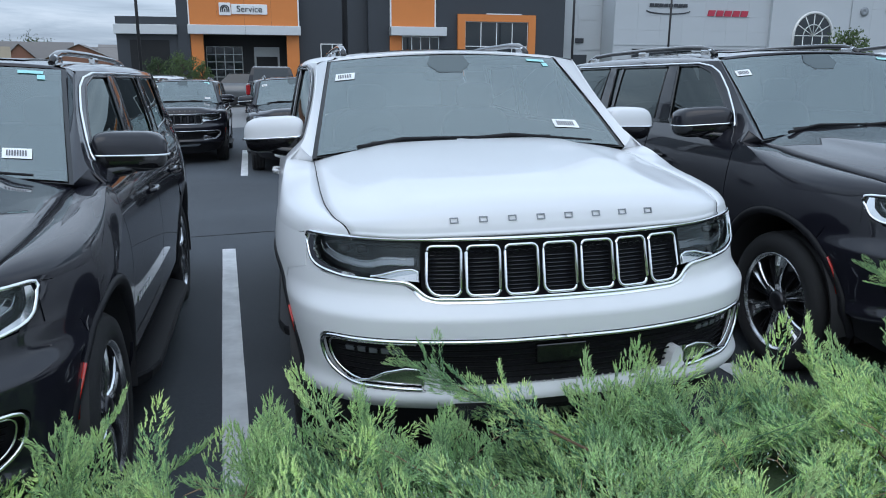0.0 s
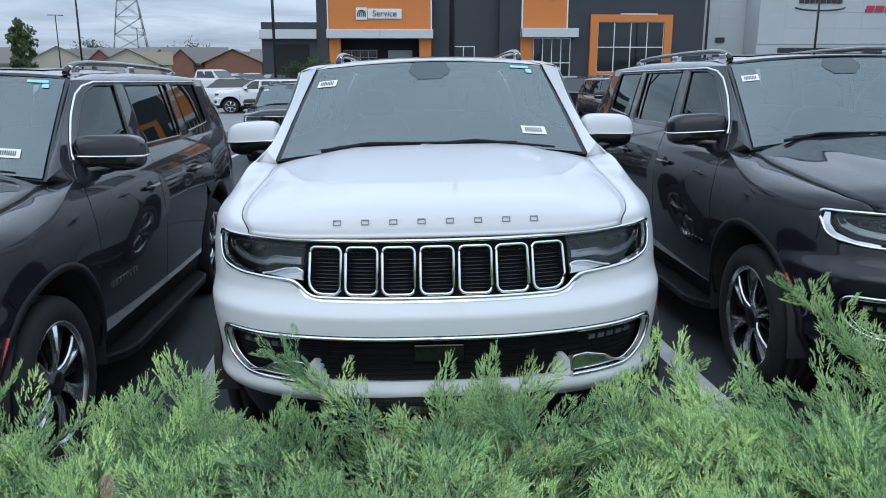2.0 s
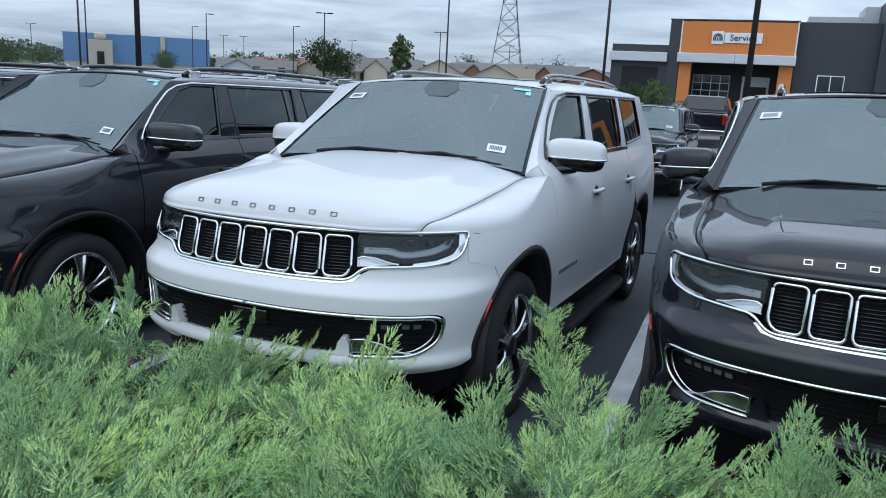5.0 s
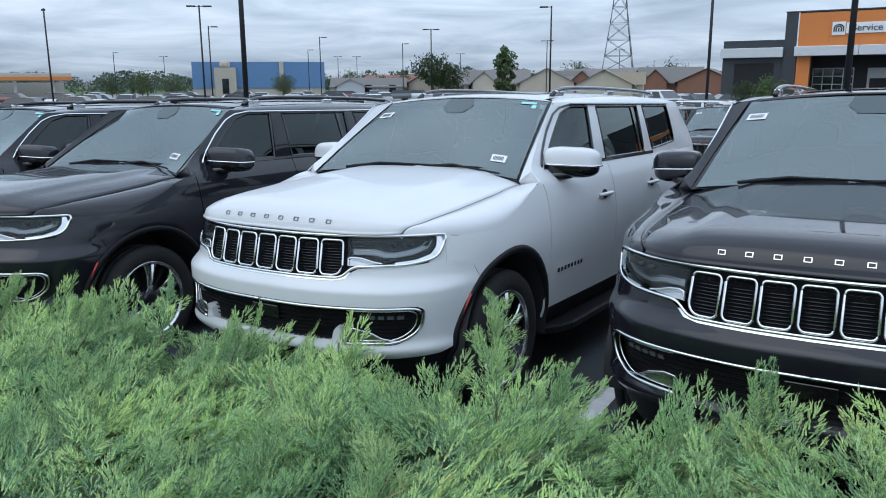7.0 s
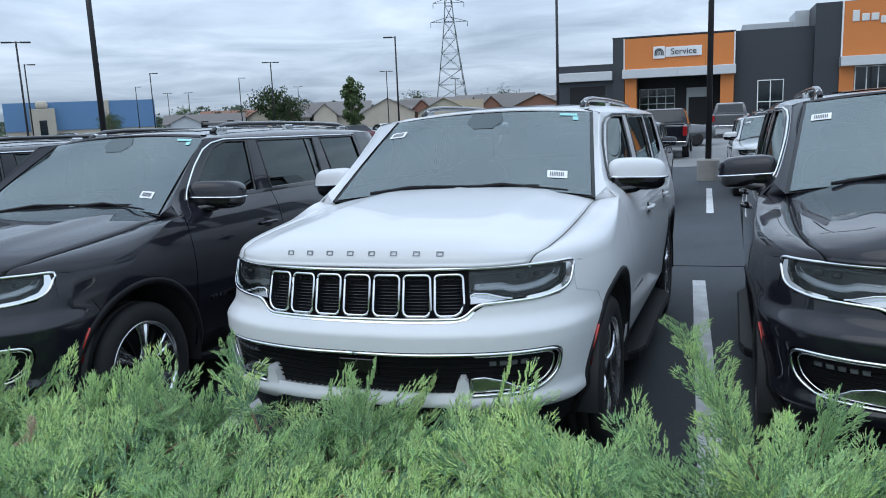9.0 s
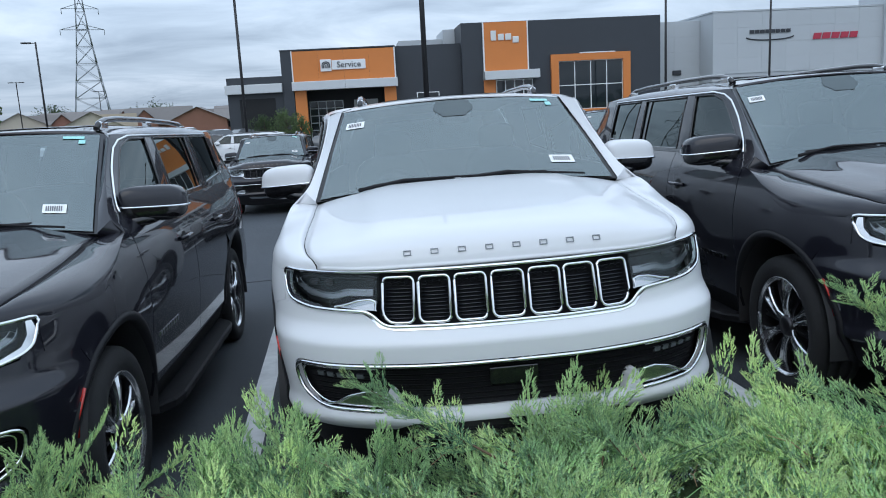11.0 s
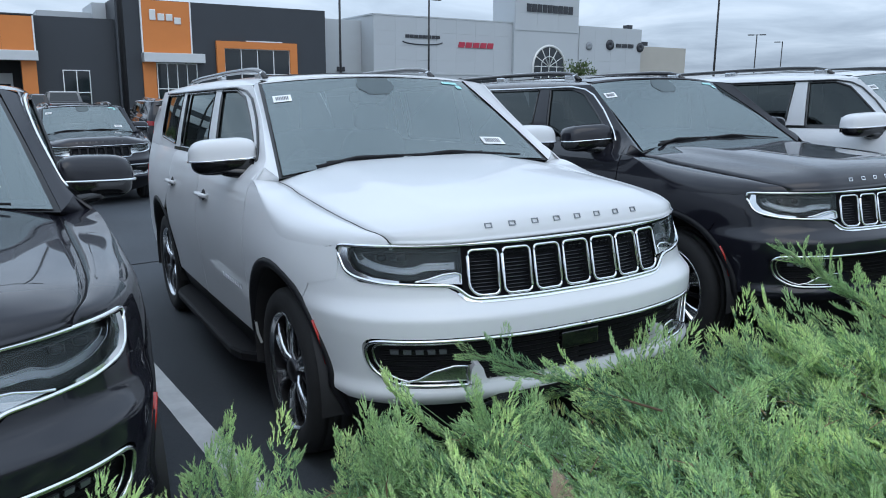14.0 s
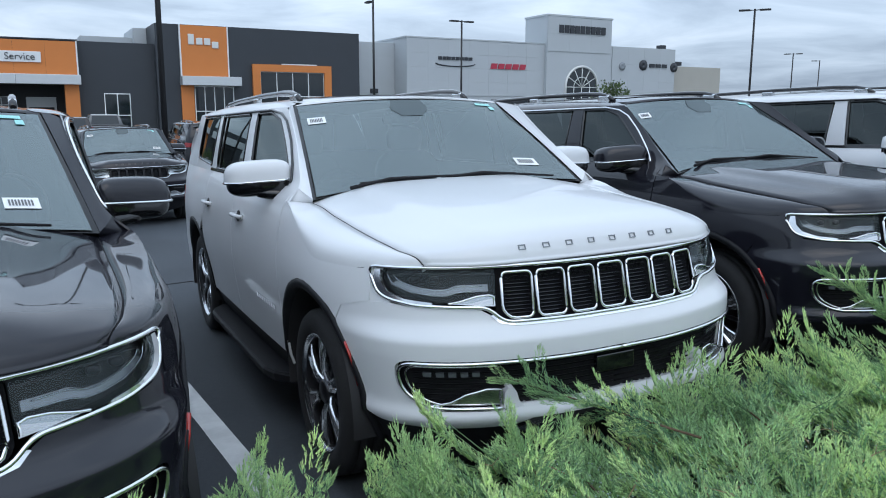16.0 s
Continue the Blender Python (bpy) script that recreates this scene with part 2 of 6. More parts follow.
def two_greens(m, dark, light, scale):
    """Bluish older foliage and yellower young tips, in drifts a hand or two across."""
    nt = m.node_tree
    co = nt.nodes.new("ShaderNodeTexCoord")
    nz = nt.nodes.new("ShaderNodeTexNoise")
    nz.inputs["Scale"].default_value = scale
    nz.inputs["Detail"].default_value = 3
    rp = nt.nodes.new("ShaderNodeValToRGB")
    rp.color_ramp.elements[0].position, rp.color_ramp.elements[0].color = 0.30, (*dark, 1)
    rp.color_ramp.elements[1].position, rp.color_ramp.elements[1].color = 0.72, (*light, 1)
    nt.links.new(co.outputs["Object"], nz.inputs["Vector"])
    nt.links.new(nz.outputs["Fac"], rp.inputs[0])
    for n in list(nt.nodes):
        if n.type == "MIX_RGB" and n.blend_type == "MULTIPLY":
            nt.links.new(rp.outputs[0], n.inputs[1])


M_JUNIPER_TIP = mat("young_juniper_tips", (0.5, 0.62, 0.30), 0.55, vary=0.0, scale=1.6, per_island=0.30, stain=0.15, stain_scale=2.3)
two_greens(M_JUNIPER, (0.18, 0.37, 0.205), (0.47, 0.70, 0.335), 3.6)
two_greens(M_JUNIPER_TIP, (0.40, 0.66, 0.32), (0.84, 0.98, 0.45), 2.4)
let_light_through(M_JUNIPER, 0.45)
let_light_through(M_JUNIPER_TIP, 0.5)
M_BERRY = mat("pale_juniper_berries", (0.42, 0.52, 0.50), 0.7, vary=0.2, scale=40)
let_light_through(M_LEAF, 0.3)
let_light_through(M_LEAFLIGHT, 0.3)
# shade between the juniper sprays is put into this darker green
M_JUNIPER_SHADE = mat("juniper_inner_foliage", (0.075, 0.115, 0.055), 0.8, vary=0.4, scale=6, bump=0.8, bump_scale=45)
# paler and greyer than M_LEAF: distance haze is mixed into the leaf colour
M_LEAFHAZE = mat("far_leaf", (0.085, 0.115, 0.08), 0.8, vary=0.3, scale=0.1, per_island=0.3)
M_DRY = mat("dry_juniper", (0.42, 0.27, 0.17), 0.8, vary=0.25, scale=20)
M_DEADTIP = mat("bleached_dead_tip", (0.60, 0.45, 0.34), 0.85, vary=0.2, scale=30)


# ---- building helpers ----
def thing(name, label, category, group="", kind="", m=None):
    ob = tagged(new(name), label, category, group, kind)
    if m is not None:
        ob.matrix_basis = m
    return ob


def part(name, bm, material, parent=None, label="", smooth=False):
    me = bpy.data.meshes.new(name)
    if smooth:
        for fc in bm.faces:
            fc.smooth = True
    bm.to_mesh(me)
    bm.free()
    me.materials.append(material)
    ob = new(name, me)
    if parent is not None:
        ob.parent = parent
    if label:
        ob["label"] = label
    return ob


def box(bm, x0, x1, y0, y1, z0, z1, bevel=0.0, m=None):
    """A box, its edges chamfered where bevel is given."""
    vs = [bm.verts.new((x, y, z)) for x in (x0, x1) for y in (y0, y1) for z in (z0, z1)]
    fs = [bm.faces.new([vs[i] for i in q]) for q in ((0, 1, 3, 2), (4, 6, 7, 5), (0, 4, 5, 1), (2, 3, 7, 6), (0, 2, 6, 4), (1, 5, 7, 3))]
    if bevel:
        es = list({e for fc in fs for e in fc.edges})
        r = bmesh.ops.bevel(bm, geom=es, offset=bevel, segments=2, affect="EDGES", profile=0.5)
        vs = list({v for fc in bm.faces if fc.is_valid for v in fc.verts} & set(r["verts"])) if m is not None else []
    if m is not None:
        for v in vs:
            v.co = m @ v.co
    return bm


def boxed(name, dims, material, parent=None, bevel=0.0, label=""):
    bm = bmesh.new()
    box(bm, *dims, bevel=bevel)
    return part(name, bm, material, parent, label)


def tube(bm, pts, r, sides=6, close=False, caps=True, flat=1.0):
    """Sweep a ring along points; r is one radius or one for each point."""
    pts = [Vector(p) for p in pts]
    n = len(pts)
    rings = []
    up = Vector((0.13, 0.21, 0.97)).normalized()
    for i, p in enumerate(pts):
        a = pts[i - 1] if (i > 0 or close) else p
        b = pts[(i + 1) % n] if (i < n - 1 or close) else p
        d = (b - a).normalized()
        side = d.cross(up)
        if side.length < 1e-3:
            side = d.cross(Vector((1, 0, 0)))
        side.normalize()
        top = side.cross(d).normalized()
        rr = r[i] if isinstance(r, (list, tuple)) else r
        rings.append([bm.verts.new(p + rr * (math.cos(2 * math.pi * k / sides) * side + flat * math.sin(2 * math.pi * k / sides) * top)) for k in range(sides)])
    for i in range(n if close else n - 1):
        A, B = rings[i], rings[(i + 1) % n]
        for k in range(sides):
            fc = bm.faces.new((A[k], A[(k + 1) % sides], B[(k + 1) % sides], B[k]))
            fc.smooth = True
    if caps and not close:
        bm.faces.new(rings[0][::-1])
        bm.faces.new(rings[-1])
    return bm


def lathe(bm, profile, sides=40, axis="x"):
    """Turn (along, radius) pairs about an axis."""
    rings = []
    for a, r in profile:
        ring = []
        for k in range(sides):
            c, s = math.cos(2 * math.pi * k / sides), math.sin(2 * math.pi * k / sides)
            co = (a, r * c, r * s) if axis == "x" else ((r * c, a, r * s) if axis == "y" else (r * c, r * s, a))
            ring.append(bm.verts.new(co))
        rings.append(ring)
    for A, B in zip(rings, rings[1:]):
        for k in range(sides):
            bm.faces.new((A[k], A[(k + 1) % sides], B[(k + 1) % sides], B[k])).smooth = True
    return bm


def smoothed(pts, per=12):
    """Catmull-Rom through points, densely sampled."""
    P = [np.array(p, float) for p in pts]
    P = [2 * P[0] - P[1]] + P + [2 * P[-1] - P[-2]]
    out = []
    for i in range(1, len(P) - 2):
        a, b, c, d = P[i - 1:i + 3]
        for t in np.linspace(0, 1, per, endpoint=False):
            out.append(0.5 * (2 * b + (c - a) * t + (2 * a - 5 * b + 4 * c - d) * t * t + (3 * b - a - 3 * c + d) * t ** 3))
    out.append(P[-2])
    return np.array(out)


def curve1(pts):
    d = smoothed(pts)
    return lambda v: float(np.interp(v, d[:, 0], d[:, 1]))


def sstep(a, b, v):
    t = min(1, max(0, (v - a) / (b - a)))
    return t * t * (3 - 2 * t)


def clip_to_cell(poly, u0, u1, v0, v1):
    for axis, lim, keep in ((0, u0, 1), (0, u1, -1), (1, v0, 1), (1, v1, -1)):
        out = []
        for i, p in enumerate(poly):
            q = poly[(i + 1) % len(poly)]
            a, b = (p[axis] - lim) * keep, (q[axis] - lim) * keep
            if a >= 0:
                out.append(p)
            if (a >= 0) != (b >= 0):
                t = a / (a - b)
                out.append((p[0] + t * (q[0] - p[0]), p[1] + t * (q[1] - p[1])))
        poly = out
        if len(poly) < 3:
            return []
    return poly


def surf_normal(fn, u, v):
    e = 0.004
    p = fn(u, v)
    n = (fn(u + e, v) - fn(u - e, v)).cross(fn(u, v + e) - fn(u, v - e))
    if n.length < 1e-12:
        return Vector((0, 0, 1))
    n.normalize()
    c = Vector((0, min(max(p.y, 1.0), 4.5), 0.8))
    return n if n.dot(p - c) > 0 else -n


def patch(bm, poly, fn, cu=0.06, cv=0.06, lift=0.0, depth=0.014):
    """A panel: the outline poly in (u, v) laid on the surface fn, with turned-in edges."""
    us, vs = [p[0] for p in poly], [p[1] for p in poly]
    verts, norms = {}, {}

    def vert(p):
        k = (round(p[0], 4), round(p[1], 4))
        if k not in verts:
            n = surf_normal(fn, *p)
            verts[k] = bm.verts.new(fn(*p) + n * lift)
            norms[verts[k]] = n
        return verts[k]

    nu, nv = max(1, math.ceil((max(us) - min(us)) / cu)), max(1, math.ceil((max(vs) - min(vs)) / cv))
    du, dv_ = (max(us) - min(us)) / nu, (max(vs) - min(vs)) / nv
    made = []
    for i in range(nu):
        for j in range(nv):
            u0, v0 = min(us) + i * du, min(vs) + j * dv_
            c = clip_to_cell(poly, u0, u0 + du, v0, v0 + dv_)
            if len(c) < 3:
                continue
            ring = []
            for p in c:
                w = vert(p)
                if w not in ring:
                    ring.append(w)
            if len(ring) < 3:
                continue
            try:
                fc = bm.faces.new(ring)
            except ValueError:
                continue
            fc.normal_update()
            if fc.normal.dot(norms[ring[0]]) < 0:
                fc.normal_flip()
            fc.smooth = True
            made.append(fc)
    if depth:
        edges = [e for e in {e for fc in made for e in fc.edges} if len(e.link_faces) == 1]
        low = {}
        for e in edges:
            for v in e.verts:
                if v not in low:
                    low[v] = bm.verts.new(v.co - norms[v] * depth)
        for e in edges:
            a, b = e.verts
            try:
                bm.faces.new((a, b, low[b], low[a]))
                e.smooth = False
            except ValueError:
                pass
    return bm


def grid(bm, rows, smooth=True):
    """Join rows of points into a sheet."""
    R = [[bm.verts.new(p) for p in row] for row in rows]
    for A, B in zip(R, R[1:]):
        for k in range(len(A) - 1):
            bm.faces.new((A[k], A[k + 1], B[k + 1], B[k])).smooth = smooth
    return bm


# ---- ground ----
def ground_z(x, y):
    """The lot falls gently away from the planted bank and towards one side."""
    return 0.02 * min(8, max(-12, x)) - 0.025 * (min(max(y, 1), 20) - 7)


def on_ground(x, y, yaw=0.0, dz=0.0):
    return pose(x, y, ground_z(x, y) + dz, -1.43 if y < 20 else 0, -1.15 if -12 < x < 8 else 0, 0) @ pose(0, 0, 0, 0, 0, yaw)


# ---- large sport utility: shape ----
# local frame: x across, y back from the nose, z up; wheels stand on z = 0
PLAN = smoothed([(0, -0.03), (0.25, -0.022), (0.48, 0.02), (0.68, 0.09), (0.83, 0.19), (0.94, 0.32), (1.005, 0.50), (1.035, 0.72), (1.05, 1.0), (1.055, 1.6),
                 (1.06, 2.6), (1.055, 3.6), (1.04, 4.4), (1.005, 4.95), (0.95, 5.2), (0.82, 5.34), (0.5, 5.42), (0, 5.44)], 14)
PLAN_S = np.concatenate([[0], np.cumsum(np.hypot(*np.diff(PLAN, axis=0).T))])
_t = np.gradient(PLAN, PLAN_S, axis=0)
PLAN_N = np.stack([_t[:, 1], -_t[:, 0]], 1) / np.hypot(_t[:, 0], _t[:, 1])[:, None]
IN_FRONT = curve1([(0.22, 0.16), (0.34, 0.10), (0.42, 0.062), (0.45, 0.045), (0.475, 0.020), (0.495, 0.006), (0.515, 0.004), (0.555, 0.022), (0.60, 0.022), (0.68, 0.012), (0.745, 0.003), (0.76, 0.001), (0.812, 0.0), (0.824, 0.002), (0.836, 0.009), (0.876, 0.046), (0.90, 0.06), (0.97, 0.075), (1.08, 0.10), (1.14, 0.115), (1.2, 0.15), (1.3, 0.25)])
IN_SIDE = curve1([(0.22, 0.14), (0.34, 0.09), (0.46, 0.045), (0.58, 0.03), (0.72, 0.012), (0.88, 0.0), (1.02, 0.003), (1.10, 0.012), (1.2, 0.03), (1.28, 0.055), (1.34, 0.085), (1.38, 0.10), (1.55, 0.135), (1.77, 0.19), (1.84, 0.235), (1.9, 0.3)])
IN_REAR = curve1([(0.22, 0.14), (0.40, 0.04), (0.6, 0.0), (0.9, 0.02), (1.3, 0.05), (1.5, 0.11), (1.8, 0.30), (1.9, 0.40)])


def s_x(x):
    """Run along the plan for a place across the nose."""
    n = int(np.argmax(PLAN[:, 1] > 1.0))
    return float(np.interp(x, PLAN[:n, 0], PLAN_S[:n]))


def s_y(y):
    """Run along the plan for a place along the flank."""
    n0, n1 = int(np.argmax(PLAN[:, 1] > 0.2)), int(np.argmax(PLAN[:, 1] > 5.3))
    return float(np.interp(y, PLAN[n0:n1, 1], PLAN_S[n0:n1]))


def wrapped(sg, inset=0.0):
    def fn(s, z):
        px, py = np.interp(s, PLAN_S, PLAN[:, 0]), np.interp(s, PLAN_S, PLAN[:, 1])
        nx, ny = np.interp(s, PLAN_S, PLAN_N[:, 0]), np.interp(s, PLAN_S, PLAN_N[:, 1])
        w, wr = sstep(0.12, 0.85, py), sstep(4.7, 5.35, py)
        d = (IN_FRONT(z) * (1 - w) + IN_SIDE(z) * w) * (1 - wr) + IN_REAR(z) * wr + inset
        d += (0.055 + 0.24 * max(0.0, z - 1.38)) * sstep(1.28, 1.40, z) * (1 - sstep(1.45, 2.6, py)) * sstep(0.6, 1.2, py)
        # haunches swell over the wheels
        for yc in (0.98, 4.10):
            d -= 0.014 * math.exp(-((py - yc) / 0.45) ** 2) * math.exp(-((z - 0.98) / 0.12) ** 2) * w
        return Vector((sg * (px - nx * d), py - ny * d, z))
    return fn


HOOD = smoothed([(0.098, 1.118), (0.108, 1.16), (0.135, 1.20), (0.20, 1.232), (0.34, 1.256), (0.7, 1.290), (1.15, 1.322), (1.62, 1.345)], 10)
HOOD_V = np.linspace(0, 1, len(HOOD))


def hood_edge(v):
    """Half width of the bonnet: narrow over the lamps, full before the windscreen."""
    return 0.765 + 0.087 * sstep(-0.1, 0.7, v)


def hood_at(x, v):
    """Bonnet: v runs from its lip to the windscreen."""
    y, z = np.interp(v, HOOD_V, HOOD[:, 0]), np.interp(v, HOOD_V, HOOD[:, 1])
    a = abs(x)
    bow = 0.03 * (a / 0.5) ** 2 if a < 0.5 else 0.03 + 0.12 * (a - 0.5) + 1.55 * (a - 0.5) ** 2
    fade = 1 - sstep(0.25, 1.5, y) * 0.75
    rise = sstep(0.0, 0.42, v)
    drop = (0.018 * (a / 0.85) ** 2 + 0.045 * (a / 0.85) ** 4) * rise
    crown = 0.016 * (1 - sstep(0.50, 0.64, a)) * sstep(0.15, 0.5, v)
    back = -0.22 * (a / 0.8) ** 2 * sstep(0.9, 1.62, y)
    return Vector((x, y + bow * fade + back - (0.012 if v < 0.02 else 0), z - drop + crown))


def screen_at(u, v):
    """Windscreen: u across from -1 to 1, v up."""
    b = Vector((0.862 * u, 1.60 - 0.20 * u * u, 1.338 - 0.035 * u * u))
    t = Vector((0.715 * u, 2.135 + 0.05 * u * u, 1.842 - 0.035 * u * u))
    p = b.lerp(t, v)
    return p + Vector((0, -0.5, 0.5)) * (0.05 * v * (1 - v))


def roof_at(x, y):
    z = np.interp(y, [2.0, 2.15, 2.5, 3.0, 3.8, 4.5, 5.0, 5.2], [1.82, 1.848, 1.872, 1.885, 1.885, 1.868, 1.842, 1.825])
    return Vector((x, y, z - 0.035 * (abs(x) / 0.67) ** 2.4))


def arch(yc, r, a0, a1, n=14, zc=0.42):
    return [(yc + r * math.cos(math.radians(a0 + (a1 - a0) * i / n)), zc + r * math.sin(math.radians(a0 + (a1 - a0) * i / n))) for i in range(n + 1)]


def side_poly(pts):
    return [(s_y(y), z) for y, z in pts]


def nose_poly(pts):
    return [(s_x(x), z) for x, z in pts]


def on_wrap(fn, pts, lift):
    return [fn(s, z) + surf_normal(fn, s, z) * lift for s, z in pts]


def rounded(pts, r, n=5):
    """An open outline with its inner corners turned into curves of about r."""
    out = [pts[0]]
    for a, b, c in zip(pts, pts[1:], pts[2:]):
        d0, d1 = math.dist(a, b), math.dist(b, c)
        r0, r1 = min(r, d0 * 0.45) / d0, min(r, d1 * 0.45) / d1
        p, q = (b[0] + (a[0] - b[0]) * r0, b[1] + (a[1] - b[1]) * r0), (b[0] + (c[0] - b[0]) * r1, b[1] + (c[1] - b[1]) * r1)
        for i in range(n + 1):
            t = i / n
            out.append(tuple(p[k] * (1 - t) ** 2 + 2 * b[k] * t * (1 - t) + q[k] * t * t for k in (0, 1)))
    return out + [pts[-1]]


def dense(pts, step=0.04, close=False):
    out = []
    P = list(pts) + ([pts[0]] if close else [])
    for a, b in zip(P, P[1:]):
        n = max(1, math.ceil(math.hypot(b[0] - a[0], b[1] - a[1]) / step))
        out += [(a[0] + (b[0] - a[0]) * i / n, a[1] + (b[1] - a[1]) * i / n) for i in range(n)]
    if not close:
        out.append(P[-1])
    return out


def round_rect(x0, x1, z0, z1, r, n=4, radii=None):
    out = []
    rs = radii or (r, r, r, r)
    for (cx, cz, a0), rr in zip(((x1, z1, 0), (x0, z1, 90), (x0, z0, 180), (x1, z0, 270)), rs):
        qx, qz = cx + (-rr if cx == x1 else rr), cz + (-rr if cz == z1 else rr)
        for i in range(n + 1):
            a = math.radians(a0 + 90 * i / n)
            out.append((qx + rr * math.cos(a), qz + rr * math.sin(a)))
    return out


def wheel_mesh_set():
    """Mesh data of one wheel that faces +x: rim, tyre, spokes, cap, all about the hub."""
    me = {}

    def done(name, bm, material):
        d = bpy.data.meshes.new(name)
        bm.to_mesh(d)
        bm.free()
        d.materials.append(material)
        me[name] = d

    bm = bmesh.new()
    lathe(bm, [(-0.11, 0.270), (-0.13, 0.30), (-0.13, 0.345), (-0.125, 0.385), (-0.10, 0.403), (-0.07, 0.407), (-0.068, 0.398), (-0.058, 0.398), (-0.056, 0.408), (-0.008, 0.408), (-0.006, 0.398), (0.006, 0.398), (0.008, 0.408), (0.056, 0.408), (0.058, 0.398), (0.068, 0.398), (0.07, 0.407), (0.10, 0.403), (0.125, 0.385), (0.135, 0.345), (0.13, 0.300), (0.115, 0.287)], 40)
    done("tyre", bm, M_RUBBER)
    bm = bmesh.new()
    lathe(bm, [(0.118, 0.290), (0.125, 0.285), (0.122, 0.279), (0.108, 0.274), (0.104, 0.268)], 40)
    done("rim", bm, M_SATIN)
    bm = bmesh.new()
    lathe(bm, [(0.104, 0.2685), (0.02, 0.262), (-0.10, 0.262)], 40)
    lathe(bm, [(-0.02, 0.262), (0.0, 0.20), (0.0, 0.0001)], 40)
    lathe(bm, [(0.035, 0.175), (0.035, 0.09), (0.015, 0.0001)], 40)
    done("brake_disc", bm, M_DARKALLOY)
    for name, wide, m in (("spoke", 1.0, M_SATIN), ("dark_spoke", 0.35, M_DARKALLOY)):
        bm = bmesh.new()
        rows = []
        for r, hw, x, dx in ((0.045, 0.026, 0.088, 0.03), (0.10, 0.024, 0.106, 0.03), (0.15, 0.029, 0.110, 0.028), (0.21, 0.042, 0.109, 0.028), (0.270, 0.062, 0.102, 0.03)):
            hw *= wide
            if name == "dark_spoke":
                x -= 0.024
            off = 0.10 * (r - 0.045)
            groove = 0.016 * max(0.0, (r - 0.08) / 0.19)
            rows.append([(x - dx, off - hw, r), (x - 0.008, off - hw, r), (x, off - hw * 0.86, r), (x, off - hw * 0.52, r), (x - groove, off - hw * 0.30, r), (x - groove, off + hw * 0.30, r),
                         (x, off + hw * 0.52, r), (x, off + hw * 0.86, r), (x - 0.008, off + hw, r), (x - dx, off + hw, r), (x - dx, off - hw, r)])
        grid(bm, rows, smooth=False)
        done(name, bm, m)
    bm = bmesh.new()
    lathe(bm, [(0.06, 0.065), (0.10, 0.060), (0.112, 0.045), (0.114, 0.0001)], 24)
    done("hub_cap", bm, M_DARKALLOY)
    return me


WHEEL = wheel_mesh_set()


def add_wheel(car, y, sg):
    w = new("wheel", WHEEL["rim"])
    w.parent = car
    w.matrix_basis = pose(sg * 0.885, y, 0.41, 0, 0, 0 if sg > 0 else 180)
    for n in ("tyre", "brake_disc", "hub_cap"):
        o = new(n, WHEEL[n])
        o.parent = w
    for k in range(6):
        for n, d in (("spoke", 0), ("dark_spoke", 30)):
            o = new(n.replace("dark_", ""), WHEEL[n])
            o.parent = w
            o.matrix_basis = pose(0, 0, 0, 60 * k + d)


def superbox(bm, c, h, e=0.45, nu=20, nv=12, zmin=-1.0, zmax=1.0, fn=None):
    """A rounded block (superellipsoid), cut between zmin and zmax of its half height."""
    rows = []
    sp = lambda a, p: math.copysign(abs(a) ** p, a)
    b0, b1 = math.asin(sp(zmin, 1 / e) if zmin > -1 else -1), math.asin(sp(zmax, 1 / e) if zmax < 1 else 1)
    for j in range(nv + 1):
        b = b0 + (b1 - b0) * j / nv
        row = []
        for i in range(nu + 1):
            a = 2 * math.pi * i / nu
            q = Vector((sp(math.cos(b), e) * sp(math.cos(a), e), sp(math.cos(b), e) * sp(math.sin(a), e), sp(math.sin(b), e)))
            q = Vector((c[0] + h[0] * q.x, c[1] + h[1] * q.y, c[2] + h[2] * q.z))
            row.append(fn(q) if fn else q)
        rows.append(row)
    grid(bm, rows)
    bmesh.ops.remove_doubles(bm, verts=bm.verts, dist=1e-5)
    return bm


